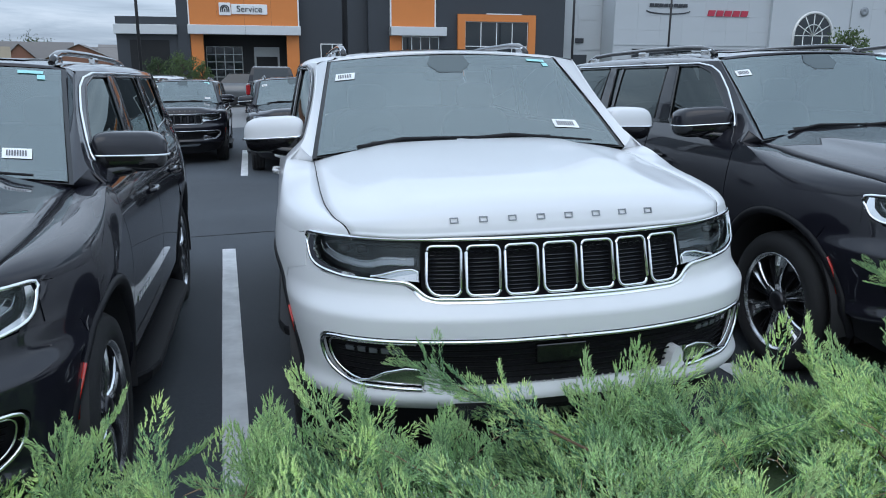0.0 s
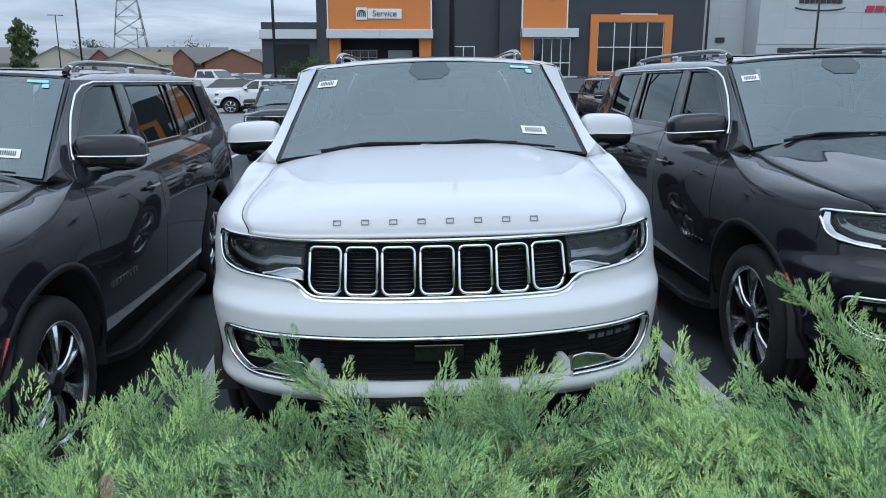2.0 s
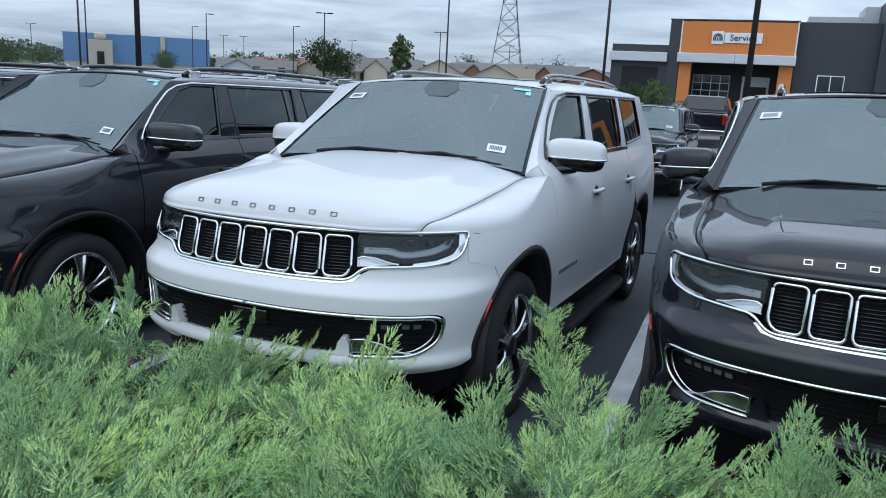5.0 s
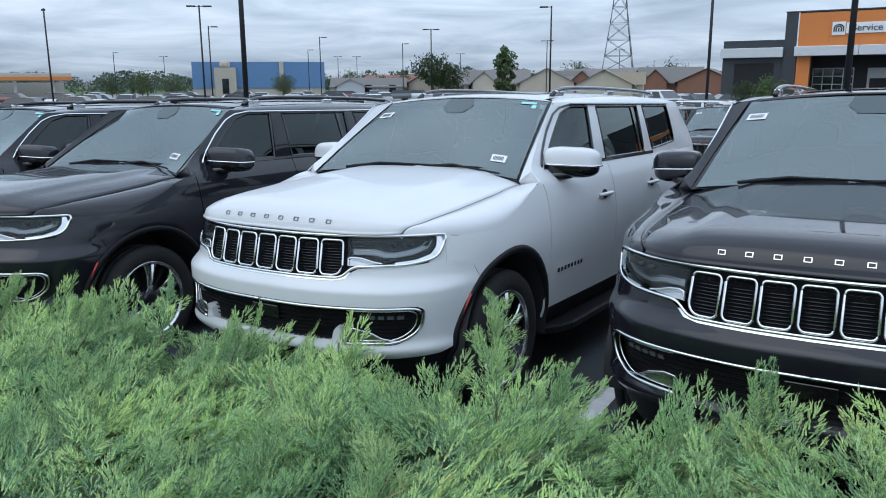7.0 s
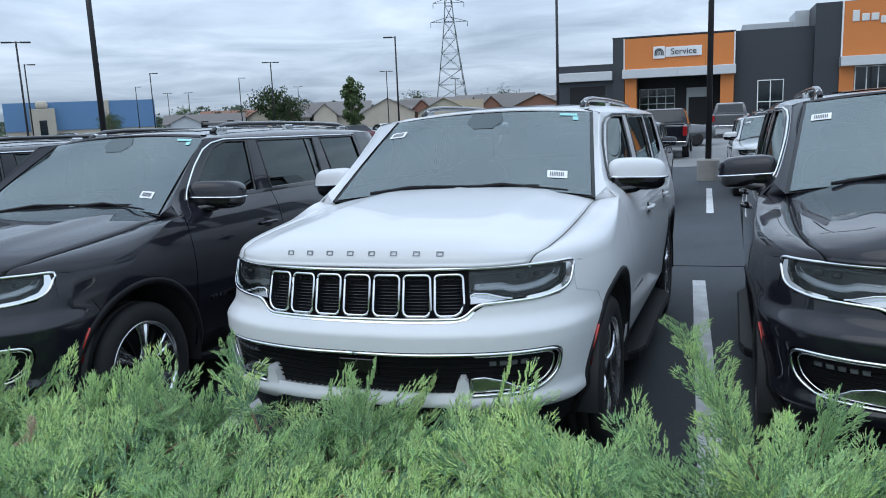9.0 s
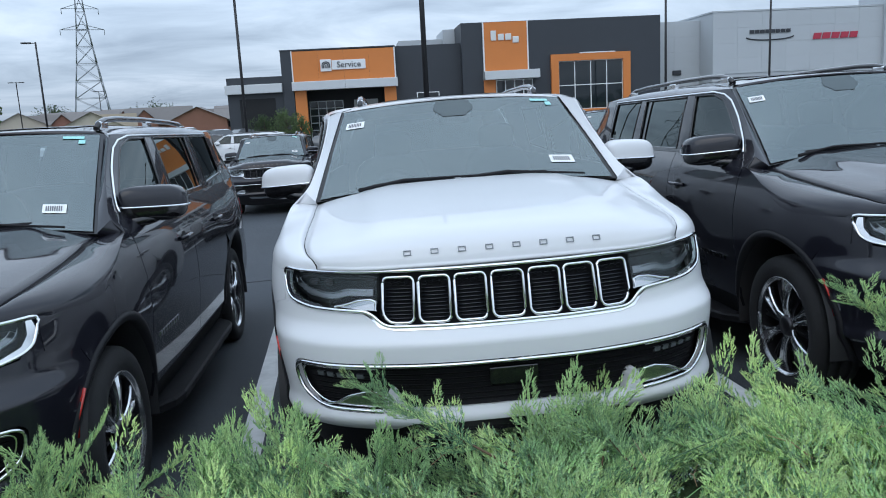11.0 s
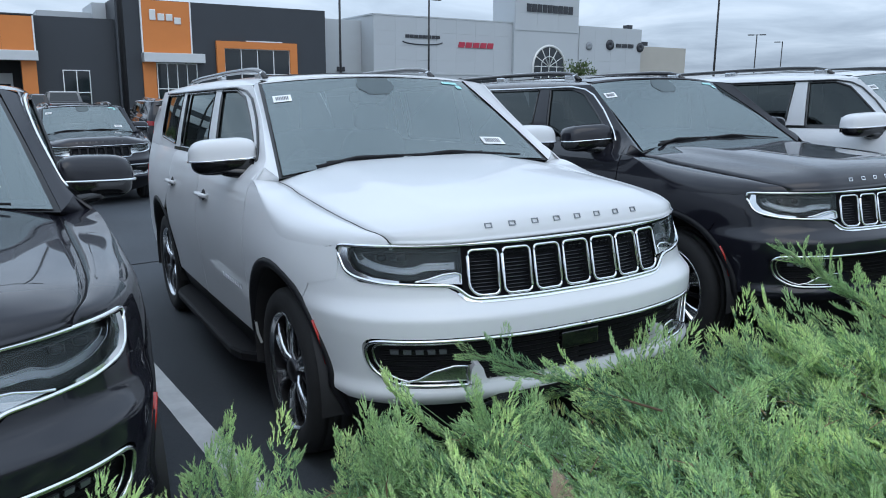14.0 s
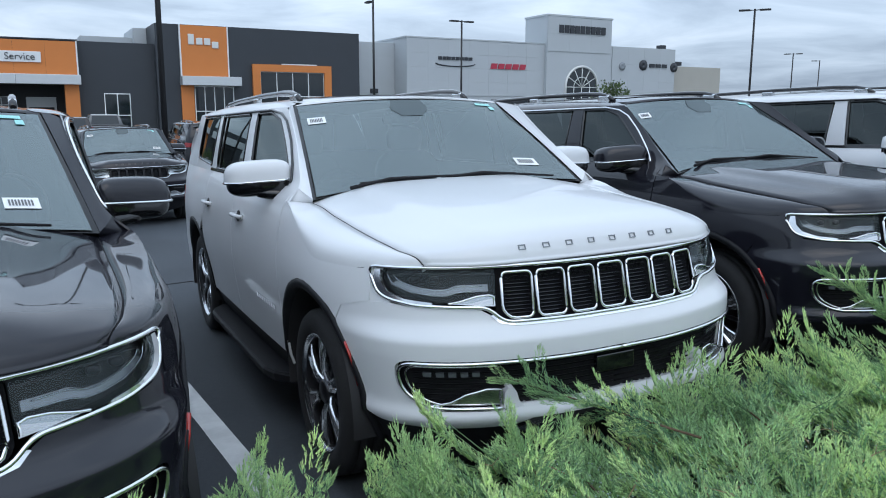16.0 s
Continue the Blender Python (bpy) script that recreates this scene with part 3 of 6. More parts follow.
def build_suv():
    """One full-size sport utility with all its parts."""
    car = thing("sport_utility_vehicle", "white full-size sport utility vehicle with chrome seven-slot grille, parked nose out", "car", "row of new sport utility vehicles")
    paint = M_WHITE
    F = {1: wrapped(1), -1: wrapped(-1)}
    ARCH_R = 0.552
    front_arch_r = arch(0.98, ARCH_R, 0, 180)
    for sg in (1, -1):
        fn = F[sg]
        # front wing
        shoulder = lambda y: 1.09 + 0.21 * sstep(0.8, 1.478, y)
        bm = bmesh.new()
        patch(bm, side_poly([(1.47, 1.30), (1.35, shoulder(1.35)), (1.2, shoulder(1.2)), (1.05, shoulder(1.05)), (0.9, shoulder(0.9)), (0.8, 1.09), (0.50, 1.09), (0.435, 1.098), (0.425, 1.04), (0.422, 0.966), (0.60, 0.921)] + arch(0.98, ARCH_R, 128, 0) + [(1.47, 0.415)]), fn, depth=0.012)
        patch(bm, nose_poly([(0.93, 0.945)]) + side_poly([(0.44, 0.93), (0.585, 0.89), (0.625, 0.915), (0.47, 0.985), (0.47, 1.10)]) + nose_poly([(0.965, 1.10), (0.975, 1.05), (0.955, 1.0)]), wrapped(sg, 0.004), 0.04, 0.03, depth=0.008)
        rows = []
        vy = [hood_at(hood_edge(q), q).y for q in np.linspace(0.02, 1, 80)]
        for s in np.linspace(s_x(0.768), s_y(1.474), 44):
            yy = float(np.interp(s, PLAN_S, PLAN[:, 1]))
            A = fn(s, shoulder(yy) + 0.009 * (1 - sstep(0.44, 0.52, yy)))
            v = float(np.interp(A.y, vy, np.linspace(0.02, 1, 80)))
            B = hood_at(hood_edge(v) + 0.0015, v)
            B = Vector((sg * B.x, B.y, B.z - 0.002))
            C = Vector((A.x * 0.99 + B.x * 0.01, (A.y + B.y) / 2, max(A.z, B.z - 0.004)))
            rows.append([A * (1 - t) ** 2 + C * 2 * t * (1 - t) + B * t * t for t in np.linspace(0, 1, 9)] + [B - Vector((sg * 0.004, 0, 0.03))])
        grid(bm, rows)
        # the scuttle corner, up to the foot of the pillar
        rear = rows[-1][:9]
        a_, b_ = screen_at(1.0, 0.0), fn(s_y(1.46), 1.36)
        foot = [b_.lerp(Vector((sg * a_.x, a_.y, a_.z)), t) for t in np.linspace(0, 1, 9)]
        outer = [p.lerp(q, 0.5) + Vector((0, 0, -0.004)) for p, q in zip(rear, foot)]
        grid(bm, [rear, outer, foot])
        part("front_wing", bm, paint, car)
        # doors
        bm = bmesh.new()
        patch(bm, side_poly([(1.478, 0.47), (2.60, 0.47), (2.60, 1.36), (1.478, 1.36)]), fn, depth=0.014)
        door = part("front_door", bm, paint, car)
        bm = bmesh.new()
        rear_cut = [p for p in arch(4.10, ARCH_R, 180, 120) if p[0] < 3.70]
        patch(bm, side_poly([(2.608, 0.47)] + [(3.53, 0.47)] + rear_cut[1:] + [(3.70, 0.98), (3.62, 1.1), (3.62, 1.36), (2.608, 1.36)]), fn, depth=0.014)
        door2 = part("rear_door", bm, paint, car)
        for d, y in ((door, 2.40), (door2, 3.46)):
            bm = bmesh.new()
            fo = on_wrap(fn, [(s_y(y - 0.10 + 0.2 * i / 8), 1.135) for i in range(9)], 0.03)
            fo[0], fo[-1] = on_wrap(fn, [(s_y(y - 0.11), 1.135)], 0.0)[0], on_wrap(fn, [(s_y(y + 0.11), 1.135)], 0.0)[0]
            tube(bm, fo, 0.017, 8, flat=0.8)
            part("handle", bm, paint, d)
            # flat black oval on the door skin, painting the shade of a handle hollow
            bm = bmesh.new()
            patch(bm, [(s_y(y) + 0.055 * math.cos(a), 1.135 + 0.035 * math.sin(a)) for a in np.linspace(0, 2 * math.pi, 17)[:-1]], fn, 0.03, 0.03, 0.002, 0.0)
            part("handle_recess", bm, M_PLASTIC, d)
        # rear quarter
        bm = bmesh.new()
        q = [(3.628, 1.36), (3.628, 1.1), (3.71, 0.985)] + [p for p in arch(4.10, ARCH_R, 120, 0) if p[0] > 3.72] + [(4.70, 0.40), (5.0, 0.42), (5.16, 0.45), (5.2, 0.95), (5.15, 1.36)]
        patch(bm, side_poly(q), fn, depth=0.012)
        patch(bm, side_poly([(4.50, 1.362), (5.15, 1.362), (5.10, 1.55), (5.0, 1.80), (4.42, 1.80)]), fn, depth=0.01)
        part("rear_quarter", bm, paint, car)
        # pillars and window frames
        bm = bmesh.new()
        rows = []
        for i in range(15):
            v = i / 14
            A = screen_at(1.0, v)
            A = Vector((sg * A.x, A.y, A.z))
            y, z = 1.46 + (2.02 - 1.46) * v, 1.36 + (1.775 - 1.36) * v
            B = fn(s_y(y), z)
            C = (A + B) / 2 + Vector((sg * 0.014, -0.014, 0.008))
            rows.append([A * (1 - t) ** 2 + C * 2 * t * (1 - t) + B * t * t for t in np.linspace(0, 1, 7)])
        grid(bm, rows)
        patch(bm, side_poly([(1.43, 1.285), (1.60, 1.30), (1.67, 1.362), (1.69, 1.385), (2.085, 1.722), (2.22, 1.767), (2.02, 1.778), (1.46, 1.362)]), fn, lift=-0.001, depth=0.008)
        part("windscreen_pillar", bm, paint, car)
        bm = bmesh.new()
        rows = []
        for i in range(41):
            y = 2.02 + (5.02 - 2.02) * i / 40
            A = fn(s_y(y), 1.79)
            k = min(1, i / 5)
            c_ = screen_at(1.0, 1.0)
            B = Vector((sg * c_.x, c_.y, c_.z)).lerp(roof_at(sg * 0.655, max(y + 0.02, 2.24)), k)
            C = Vector((A.x * 0.965, (A.y + B.y) / 2, B.z - 0.004))
            rows.append([A * (1 - t) ** 2 + C * 2 * t * (1 - t) + B * t * t for t in np.linspace(0, 1, 8)])
        grid(bm, rows)
        patch(bm, side_poly([(2.02, 1.765), (4.5, 1.765), (4.5, 1.792), (2.05, 1.792)]), fn, depth=0.006)
        part("roof_side", bm, paint, car)
        for name, pts in (("front_side_window", [(1.68, 1.385), (2.40, 1.385), (2.45, 1.765), (2.22, 1.765), (2.08, 1.72)]),
                          ("rear_side_window", [(2.62, 1.385), (3.50, 1.385), (3.50, 1.765), (2.60, 1.765)]),
                          ("quarter_window", [(3.72, 1.40), (4.42, 1.44), (4.36, 1.765), (3.64, 1.765)])):
            bm = bmesh.new()
            patch(bm, side_poly(pts), fn, lift=-0.012, depth=0.0)
            w = part(name, bm, M_PRIVACY, car, "dark tinted side window")
            bm = bmesh.new()
            tube(bm, on_wrap(fn, dense(side_poly(pts), 0.05, True), -0.006), 0.010, 6, close=True)
            part("window_seal", bm, M_GLOSSBLACK, w)
        # the pillars between the panes, and the belt
        for pts in ([(2.415, 1.36), (2.605, 1.36), (2.585, 1.765), (2.465, 1.765)], [(3.515, 1.36), (3.705, 1.36), (3.625, 1.765), (3.515, 1.765)],
                    [(4.435, 1.36), (4.52, 1.36), (4.50, 1.765), (4.375, 1.765)], [(3.71, 1.36), (4.44, 1.36), (4.44, 1.43), (3.71, 1.392)]):
            bm = bmesh.new()
            patch(bm, side_poly(pts), fn, lift=-0.002, depth=0.01)
            part("window_pillar", bm, paint, car)
        bm = bmesh.new()
        patch(bm, side_poly([(3.40, 1.385), (3.45, 1.385), (3.40, 1.765), (3.36, 1.765)]), fn, lift=-0.004, depth=0.01)
        patch(bm, side_poly([(1.63, 1.36), (3.71, 1.36), (3.71, 1.383), (1.66, 1.383)]), fn, lift=0.004, depth=0.012)
        part("belt_trim", bm, M_GLOSSBLACK, car)
        bm = bmesh.new()
        path = dense(side_poly([(1.62, 1.376), (1.70, 1.47), (1.84, 1.60), (1.98, 1.71), (2.08, 1.755), (2.22, 1.778), (4.38, 1.778)]), 0.06)
        tube(bm, on_wrap(fn, path, 0.004), 0.008, 6)
        part("window_chrome", bm, M_CHROME, car, "bright window moulding")
        # arch trim with its side reflector
        for yc in (0.98, 4.10):
            bm = bmesh.new()
            a0 = 200 if yc < 2 else 190
            outer, inner = arch(yc, ARCH_R - 0.004, -8, a0 - 12, 24), arch(yc, 0.508, -8, a0 - 12, 24)
            rows = []
            for (yo, zo), (yi, zi) in zip(outer, inner):
                o = fn(s_y(yo), zo)
                m_ = fn(s_y(yo * 0.5 + yi * 0.5), zo * 0.5 + zi * 0.5)
                i_ = fn(s_y(yi), zi)
                rows.append([o + Vector((-sg * 0.012, 0, 0)), o + Vector((sg * 0.006, 0, 0)), m_ + Vector((sg * 0.010, 0, 0)), i_ + Vector((sg * 0.002, 0, 0)), i_ - Vector((sg * 0.05, 0, 0))])
            grid(bm, rows)
            part("arch_trim", bm, M_PLASTIC, car)
            bm = bmesh.new()
            rows = [[Vector((sg * x, yc + 0.505 * math.cos(math.radians(a)), 0.42 + 0.505 * math.sin(math.radians(a)))) for x in (1.02, 0.62)] for a in range(-12, 193, 8)]
            grid(bm, rows)
            ring = [bm.verts.new((sg * 0.62, yc + 0.505 * math.cos(math.radians(a)), 0.42 + 0.505 * math.sin(math.radians(a)))) for a in range(-12, 193, 8)]
            bm.faces.new(ring)
            part("wheel_liner", bm, M_INTERIOR, car)
            add_wheel(car, yc, sg)
        bm = bmesh.new()
        tube(bm, on_wrap(fn, side_poly([(0.555, 0.770), (0.525, 0.710), (0.504, 0.645), (0.494, 0.585)]), 0.001), 0.0115, 6, flat=0.6)
        part("side_reflector", bm, M_REDREFL, car, "orange-red side reflector strip")
        # sill and running board
        bm = bmesh.new()
        patch(bm, side_poly([(1.50, 0.27), (3.57, 0.27), (3.57, 0.466), (1.50, 0.466)]), wrapped(sg, 0.012), depth=0.05)
        part("sill", bm, M_PLASTIC, car)
        bm = bmesh.new()
        rows = []
        for y, out in ((1.50, 0.93), (1.54, 0.98), (1.64, 1.055), (1.76, 1.085), (3.30, 1.085), (3.40, 1.06), (3.50, 0.98), (3.53, 0.93)):
            rows.append([(sg * 0.88, y, 0.33), (sg * out, y, 0.338), (sg * (out + 0.012), y, 0.325), (sg * (out + 0.004), y, 0.285), (sg * 0.88, y, 0.27)])
        grid(bm, rows, smooth=False)
        part("running_board", bm, M_PLASTIC, car, "black moulded running board")
        # lettering on the door, as plain bars
        for i in range(8):
            bm = bmesh.new()
            y = 1.60 + i * 0.052
            patch(bm, [(s_y(y), 0.697), (s_y(y + 0.030), 0.697), (s_y(y + 0.030), 0.725), (s_y(y), 0.725)], fn, lift=0.005, depth=0.005)
            part("badge_bar", bm, M_CHROME, door)
        # black tube added in the shut gap, drawing its shade as a dark line
        bm = bmesh.new()
        tube(bm, [Vector((sg * p.x, p.y, p.z - 0.0035)) for p in (hood_at(hood_edge(v), v) for v in np.linspace(0.015, 1, 60))], 0.0026, 5)
        part("bonnet_seal", bm, M_GRILLE, car)
        # mirror
        bm = bmesh.new()
        bulge = lambda q: Vector((q.x - sg * 0.10 * max(0.0, q.z - 1.40), q.y + 0.34 * (abs(q.x) - 0.95), q.z - 0.05 * (abs(q.x) - 1.09)))
        superbox(bm, (sg * 1.055, 1.755, 1.388), (0.165, 0.090, 0.112), 0.50, zmin=0.0, zmax=1, fn=bulge)
        mir = part("side_mirror", bm, paint, car)
        bm = bmesh.new()
        superbox(bm, (sg * 1.050, 1.755, 1.388), (0.160, 0.086, 0.085), 0.60, zmin=-1, zmax=-0.03, fn=bulge)
        arm = lambda q: Vector((q.x, q.y + 0.30 * (abs(q.x) - 0.95), q.z + 0.12 * (abs(q.x) - 0.95)))
        superbox(bm, (sg * 0.965, 1.735, 1.312), (0.115, 0.060, 0.032), 0.6, 14, 8, fn=arm)
        part("mirror_base", bm, M_GLOSSBLACK, mir)
        bm = bmesh.new()
        pts = [bulge(Vector((sg * (1.055 + 0.166 * math.copysign(abs(math.cos(a)) ** 0.52, math.cos(a))), 1.755 + 0.091 * math.copysign(abs(math.sin(a)) ** 0.52, math.sin(a)), 1.386))) for a in (np.linspace(math.radians(178), math.radians(372), 28) if sg > 0 else np.linspace(math.radians(168), math.radians(362), 28))]
        tube(bm, pts, 0.0065, 6)
        part("mirror_chrome", bm, M_CHROME, mir)
        bm = bmesh.new()
        rows = [[bulge(Vector((sg * x, 1.842, z))) for x in np.linspace(0.93, 1.18, 5)] for z in np.linspace(1.345, 1.47, 4)]
        grid(bm, rows)
        part("mirror_glass", bm, M_CHROME, mir)
        # headlamp
        hl = [(0.548, 1.092), (0.548, 0.985), (0.66, 0.964), (0.80, 0.966), (0.90, 0.978), (0.955, 1.005), (0.974, 1.05), (0.968, 1.096)]
        bm = bmesh.new()
        patch(bm, nose_poly(hl), wrapped(sg, 0.045), depth=0.0)
        lamp = part("headlamp", bm, M_LAMPHOUSE, car, "headlamp under a clear lens with dark housing")
        bm = bmesh.new()
        patch(bm, nose_poly(hl), fn, depth=0.03, lift=0.001)
        part("lens", bm, M_LENS, lamp)
        bm = bmesh.new()
        patch(bm, nose_poly([(0.575, 1.006), (0.70, 1.006), (0.745, 0.990), (0.80, 0.990), (0.88, 1.002), (0.95, 1.036), (0.928, 1.05), (0.87, 1.030), (0.80, 1.018), (0.75, 1.020), (0.705, 1.036), (0.575, 1.034)]), wrapped(sg, 0.020), 0.03, 0.03, depth=0.01)
        part("light_blade", bm, M_BLADE, lamp)
        bm = bmesh.new()
        for edge in ([(0.60, 1.028), (0.705, 1.032), (0.75, 1.016), (0.80, 1.014), (0.87, 1.028), (0.925, 1.05), (0.94, 1.072)], [(0.60, 1.008), (0.70, 1.008), (0.745, 0.994), (0.80, 0.994), (0.88, 1.006), (0.945, 1.038), (0.957, 1.075)]):
            tube(bm, on_wrap(wrapped(sg, 0.016), dense(nose_poly(rounded(edge, 0.03)), 0.02), 0.0), 0.0028, 5)
        part("light_guide", bm, M_SATIN, lamp)
        for x in (0.80, 0.875):
            bm = bmesh.new()
            p = wrapped(sg, 0.03)(s_x(x), 1.055)
            superbox(bm, p, (0.021, 0.014, 0.014), 0.75, 16, 10)
            part("projector", bm, M_DARKALLOY, lamp)
        bm = bmesh.new()
        bezel = rounded([(0.56, 1.072), (0.90, 1.078), (0.958, 1.068), (0.945, 1.03), (0.87, 1.008), (0.79, 1.0)], 0.03)
        tube(bm, on_wrap(wrapped(sg, 0.024), dense(nose_poly(bezel), 0.02), 0.0), 0.0032, 5)
        part("lamp_bezel", bm, M_DARKALLOY, lamp)
        bm = bmesh.new()
        patch(bm, nose_poly([(0.552, 0.950), (0.552, 0.990), (0.575, 0.998), (0.63, 0.994), (0.70, 0.974), (0.74, 0.966), (0.66, 0.960)]), fn, 0.03, 0.03, lift=-0.002, depth=0.02)
        fin_faces = len(bm.faces)
        tube(bm, on_wrap(fn, dense(nose_poly([(0.556, 0.955), (0.556, 0.988), (0.577, 0.996), (0.63, 0.992), (0.70, 0.973), (0.74, 0.966)]), 0.02), 0.005), 0.0045, 6)
        fin = part("chrome_fin", bm, M_SATIN, lamp)
        fin.data.materials.append(M_CHROME)
        for f in fin.data.polygons:
            f.material_index = 1 if f.index >= fin_faces else 0
        bm = bmesh.new()
        path = rounded([(0.0, 0.884), (0.515, 0.886), (0.585, 0.948), (0.86, 0.958), (0.965, 0.985), (0.986, 1.085)], 0.04) + [(0.984, 1.102), (0.975, 1.106), (0.6, 1.106), (0.0, 1.104)]
        tube(bm, on_wrap(fn, dense(nose_poly(path), 0.02), 0.004), 0.0080, 8)
        wide = [(0.80, 0.958), (0.90, 0.968), (0.962, 0.995), (0.98, 1.04), (0.976, 1.095), (0.966, 1.095), (0.962, 1.045), (0.945, 1.008), (0.89, 0.982), (0.80, 0.97)]
        patch(bm, nose_poly(wide), fn, 0.03, 0.03, lift=0.008, depth=0.015)
        part("grille_surround", bm, M_CHROME, car, "bright chrome surround moulding")
        # fog corner: lower opening with lamps
        bm = bmesh.new()
        tube(bm, on_wrap(fn, dense(nose_poly(rounded([(0.0, 0.738), (0.905, 0.738), (0.895, 0.615), (0.81, 0.550), (0.54, 0.543)], 0.055)), 0.03), 0.003), 0.008, 8)
        tube(bm, on_wrap(wrapped(sg, 0.014), dense(nose_poly(rounded([(0.56, 0.722), (0.888, 0.722), (0.878, 0.622), (0.805, 0.563), (0.60, 0.557)], 0.045)), 0.03), 0.0), 0.005, 6)
        low = part("lower_chrome", bm, M_CHROME, car, "chrome line round the lower intake")
        bm = bmesh.new()
        patch(bm, nose_poly([(0.535, 0.555), (0.80, 0.558), (0.73, 0.572), (0.68, 0.605), (0.60, 0.625), (0.54, 0.622)]), wrapped(sg, 0.012), 0.03, 0.03, depth=0.03)
        tube(bm, on_wrap(fn, dense(nose_poly([(0.81, 0.556), (0.735, 0.574), (0.68, 0.606), (0.60, 0.627), (0.545, 0.623), (0.54, 0.56)]), 0.02), 0.002), 0.0065, 6)
        part("chrome_corner", bm, M_SATIN, low, "bright corner blade of the lower intake")
        for i in range(5):
            bm = bmesh.new()
            x = 0.625 + i * 0.045
            patch(bm, nose_poly([(x, 0.672), (x + 0.028, 0.672), (x + 0.03, 0.690), (x, 0.690)]), wrapped(sg, 0.03), depth=0.01)
            part("fog_lamp", bm, M_FOG, low)
        bm = bmesh.new()
        for j in range(7):
            z = 0.572 + j * 0.023
            xo = 0.845 + 0.03 * j / 6
            tube(bm, on_wrap(wrapped(sg, 0.035), dense(nose_poly([(0.0, z), (xo, z)]), 0.06), 0), 0.0055, 5, flat=0.7)
        part("intake_mesh", bm, M_GRILLE, low)
        # roof rail
        bm = bmesh.new()
        rp = [roof_at(sg * 0.60, y) + Vector((0, 0, h)) for y, h in ((2.40, 0.0), (2.47, 0.028), (2.58, 0.046), (2.8, 0.052), (3.4, 0.05), (4.2, 0.05), (4.55, 0.045), (4.70, 0.022), (4.78, 0.0))]
        tube(bm, rp, [0.016, 0.02, 0.02, 0.019, 0.019, 0.019, 0.02, 0.02, 0.014], 8)
        rail = part("roof_rail", bm, M_GLOSSBLACK, car)
        for y in (2.52, 3.55, 4.62):
            bm = bmesh.new()
            p = roof_at(sg * 0.60, y)
            box(bm, p.x - 0.02, p.x + 0.02, y - 0.07, y + 0.07, p.z - 0.02, p.z + 0.040, 0.012)
            part("rail_foot", bm, M_SATIN, rail)
        # tail lamp
        bm = bmesh.new()
        patch(bm, [(s_y(5.05), 1.0), (s_y(5.22), 1.0), (PLAN_S[-1] - 0.55, 1.0), (PLAN_S[-1] - 0.55, 1.12), (s_y(5.2), 1.16), (s_y(5.06), 1.16)], fn, lift=0.006, depth=0.02)
        part("tail_lamp", bm, M_REDLENS, car)
        # wiper
        bm = bmesh.new()
        if sg > 0:
            a, b, c = screen_at(0.02, 0.005), screen_at(0.30, 0.03), screen_at(0.80, 0.012)
        else:
            a, b, c = screen_at(-0.72, 0.005), screen_at(-0.42, 0.03), screen_at(0.14, 0.022)
        off = Vector((0, -0.02, 0.018))
        tube(bm, [a + off, b + off * 1.5, c + off], [0.012, 0.009, 0.006], 6)
        tube(bm, [b + off * 0.8 + Vector((-0.28, 0.0, -0.012)), b + off * 0.8, b + off * 0.8 + Vector((0.30, 0.0, -0.006))], 0.008, 5)
        part("wiper", bm, M_PLASTIC, car)
        # front seat
        bm = bmesh.new()
        superbox(bm, (sg * 0.40, 2.75, 0.78), (0.27, 0.28, 0.10), 0.5)
        superbox(bm, (sg * 0.40, 3.02, 1.12), (0.26, 0.10, 0.36), 0.5)
        superbox(bm, (sg * 0.40, 3.05, 1.56), (0.14, 0.06, 0.10), 0.6)
        part("seat", bm, M_SEAT, car)
    # bumper, both halves in one skin
    bm = bmesh.new()
    # in (x, z) on the nose; the flank end by run
    half = nose_poly([(0.0, 0.876), (0.47, 0.876), (0.54, 0.886), (0.575, 0.918), (0.61, 0.938), (0.70, 0.944), (0.86, 0.952), (0.955, 0.966)]) + side_poly([(0.44, 0.958), (0.598, 0.917)]) \
        + side_poly(arch(0.98, ARCH_R, 128.6, 172, 8)) + nose_poly([(0.96, 0.475), (0.80, 0.462), (0.5, 0.462), (0.42, 0.495), (0.0, 0.50), (0.0, 0.556), (0.53, 0.556), *rounded([(0.53, 0.535), (0.815, 0.540), (0.905, 0.61), (0.915, 0.748), (0.0, 0.748)], 0.055)])
    for sg in (1, -1):
        patch(bm, half, F[sg], 0.035, 0.0125, depth=0.03)
        patch(bm, nose_poly([(0.455, 0.545), (0.472, 0.57), (0.482, 0.605), (0.497, 0.625), (0.517, 0.625), (0.53, 0.605), (0.536, 0.545)]), wrapped(sg, -0.004), 0.03, 0.02, depth=0.05)
    bumper = part("front_bumper", bm, paint, car)
    bm = bmesh.new()
    for sg in (1, -1):
        patch(bm, nose_poly([(0, 0.52), (0.92, 0.53), (0.93, 0.76), (0, 0.76)]), wrapped(sg, 0.05), depth=0)
        patch(bm, nose_poly([(0, 0.24), (0.45, 0.24), (0.90, 0.30), (0.985, 0.36), (0.985, 0.475), (0.5, 0.458), (0.42, 0.49), (0, 0.495)]), wrapped(sg, 0.02), depth=0.05)
    part("lower_valance", bm, M_PLASTIC, bumper)
    bm = bmesh.new()
    for sg in (1, -1):
        patch(bm, nose_poly([(0, 0.395), (0.40, 0.40), (0.47, 0.44), (0.44, 0.455), (0, 0.435)]), wrapped(sg, -0.004), depth=0.03)
    part("skid_plate", bm, M_SATIN, bumper, "satin silver skid plate")
    bm = bmesh.new()
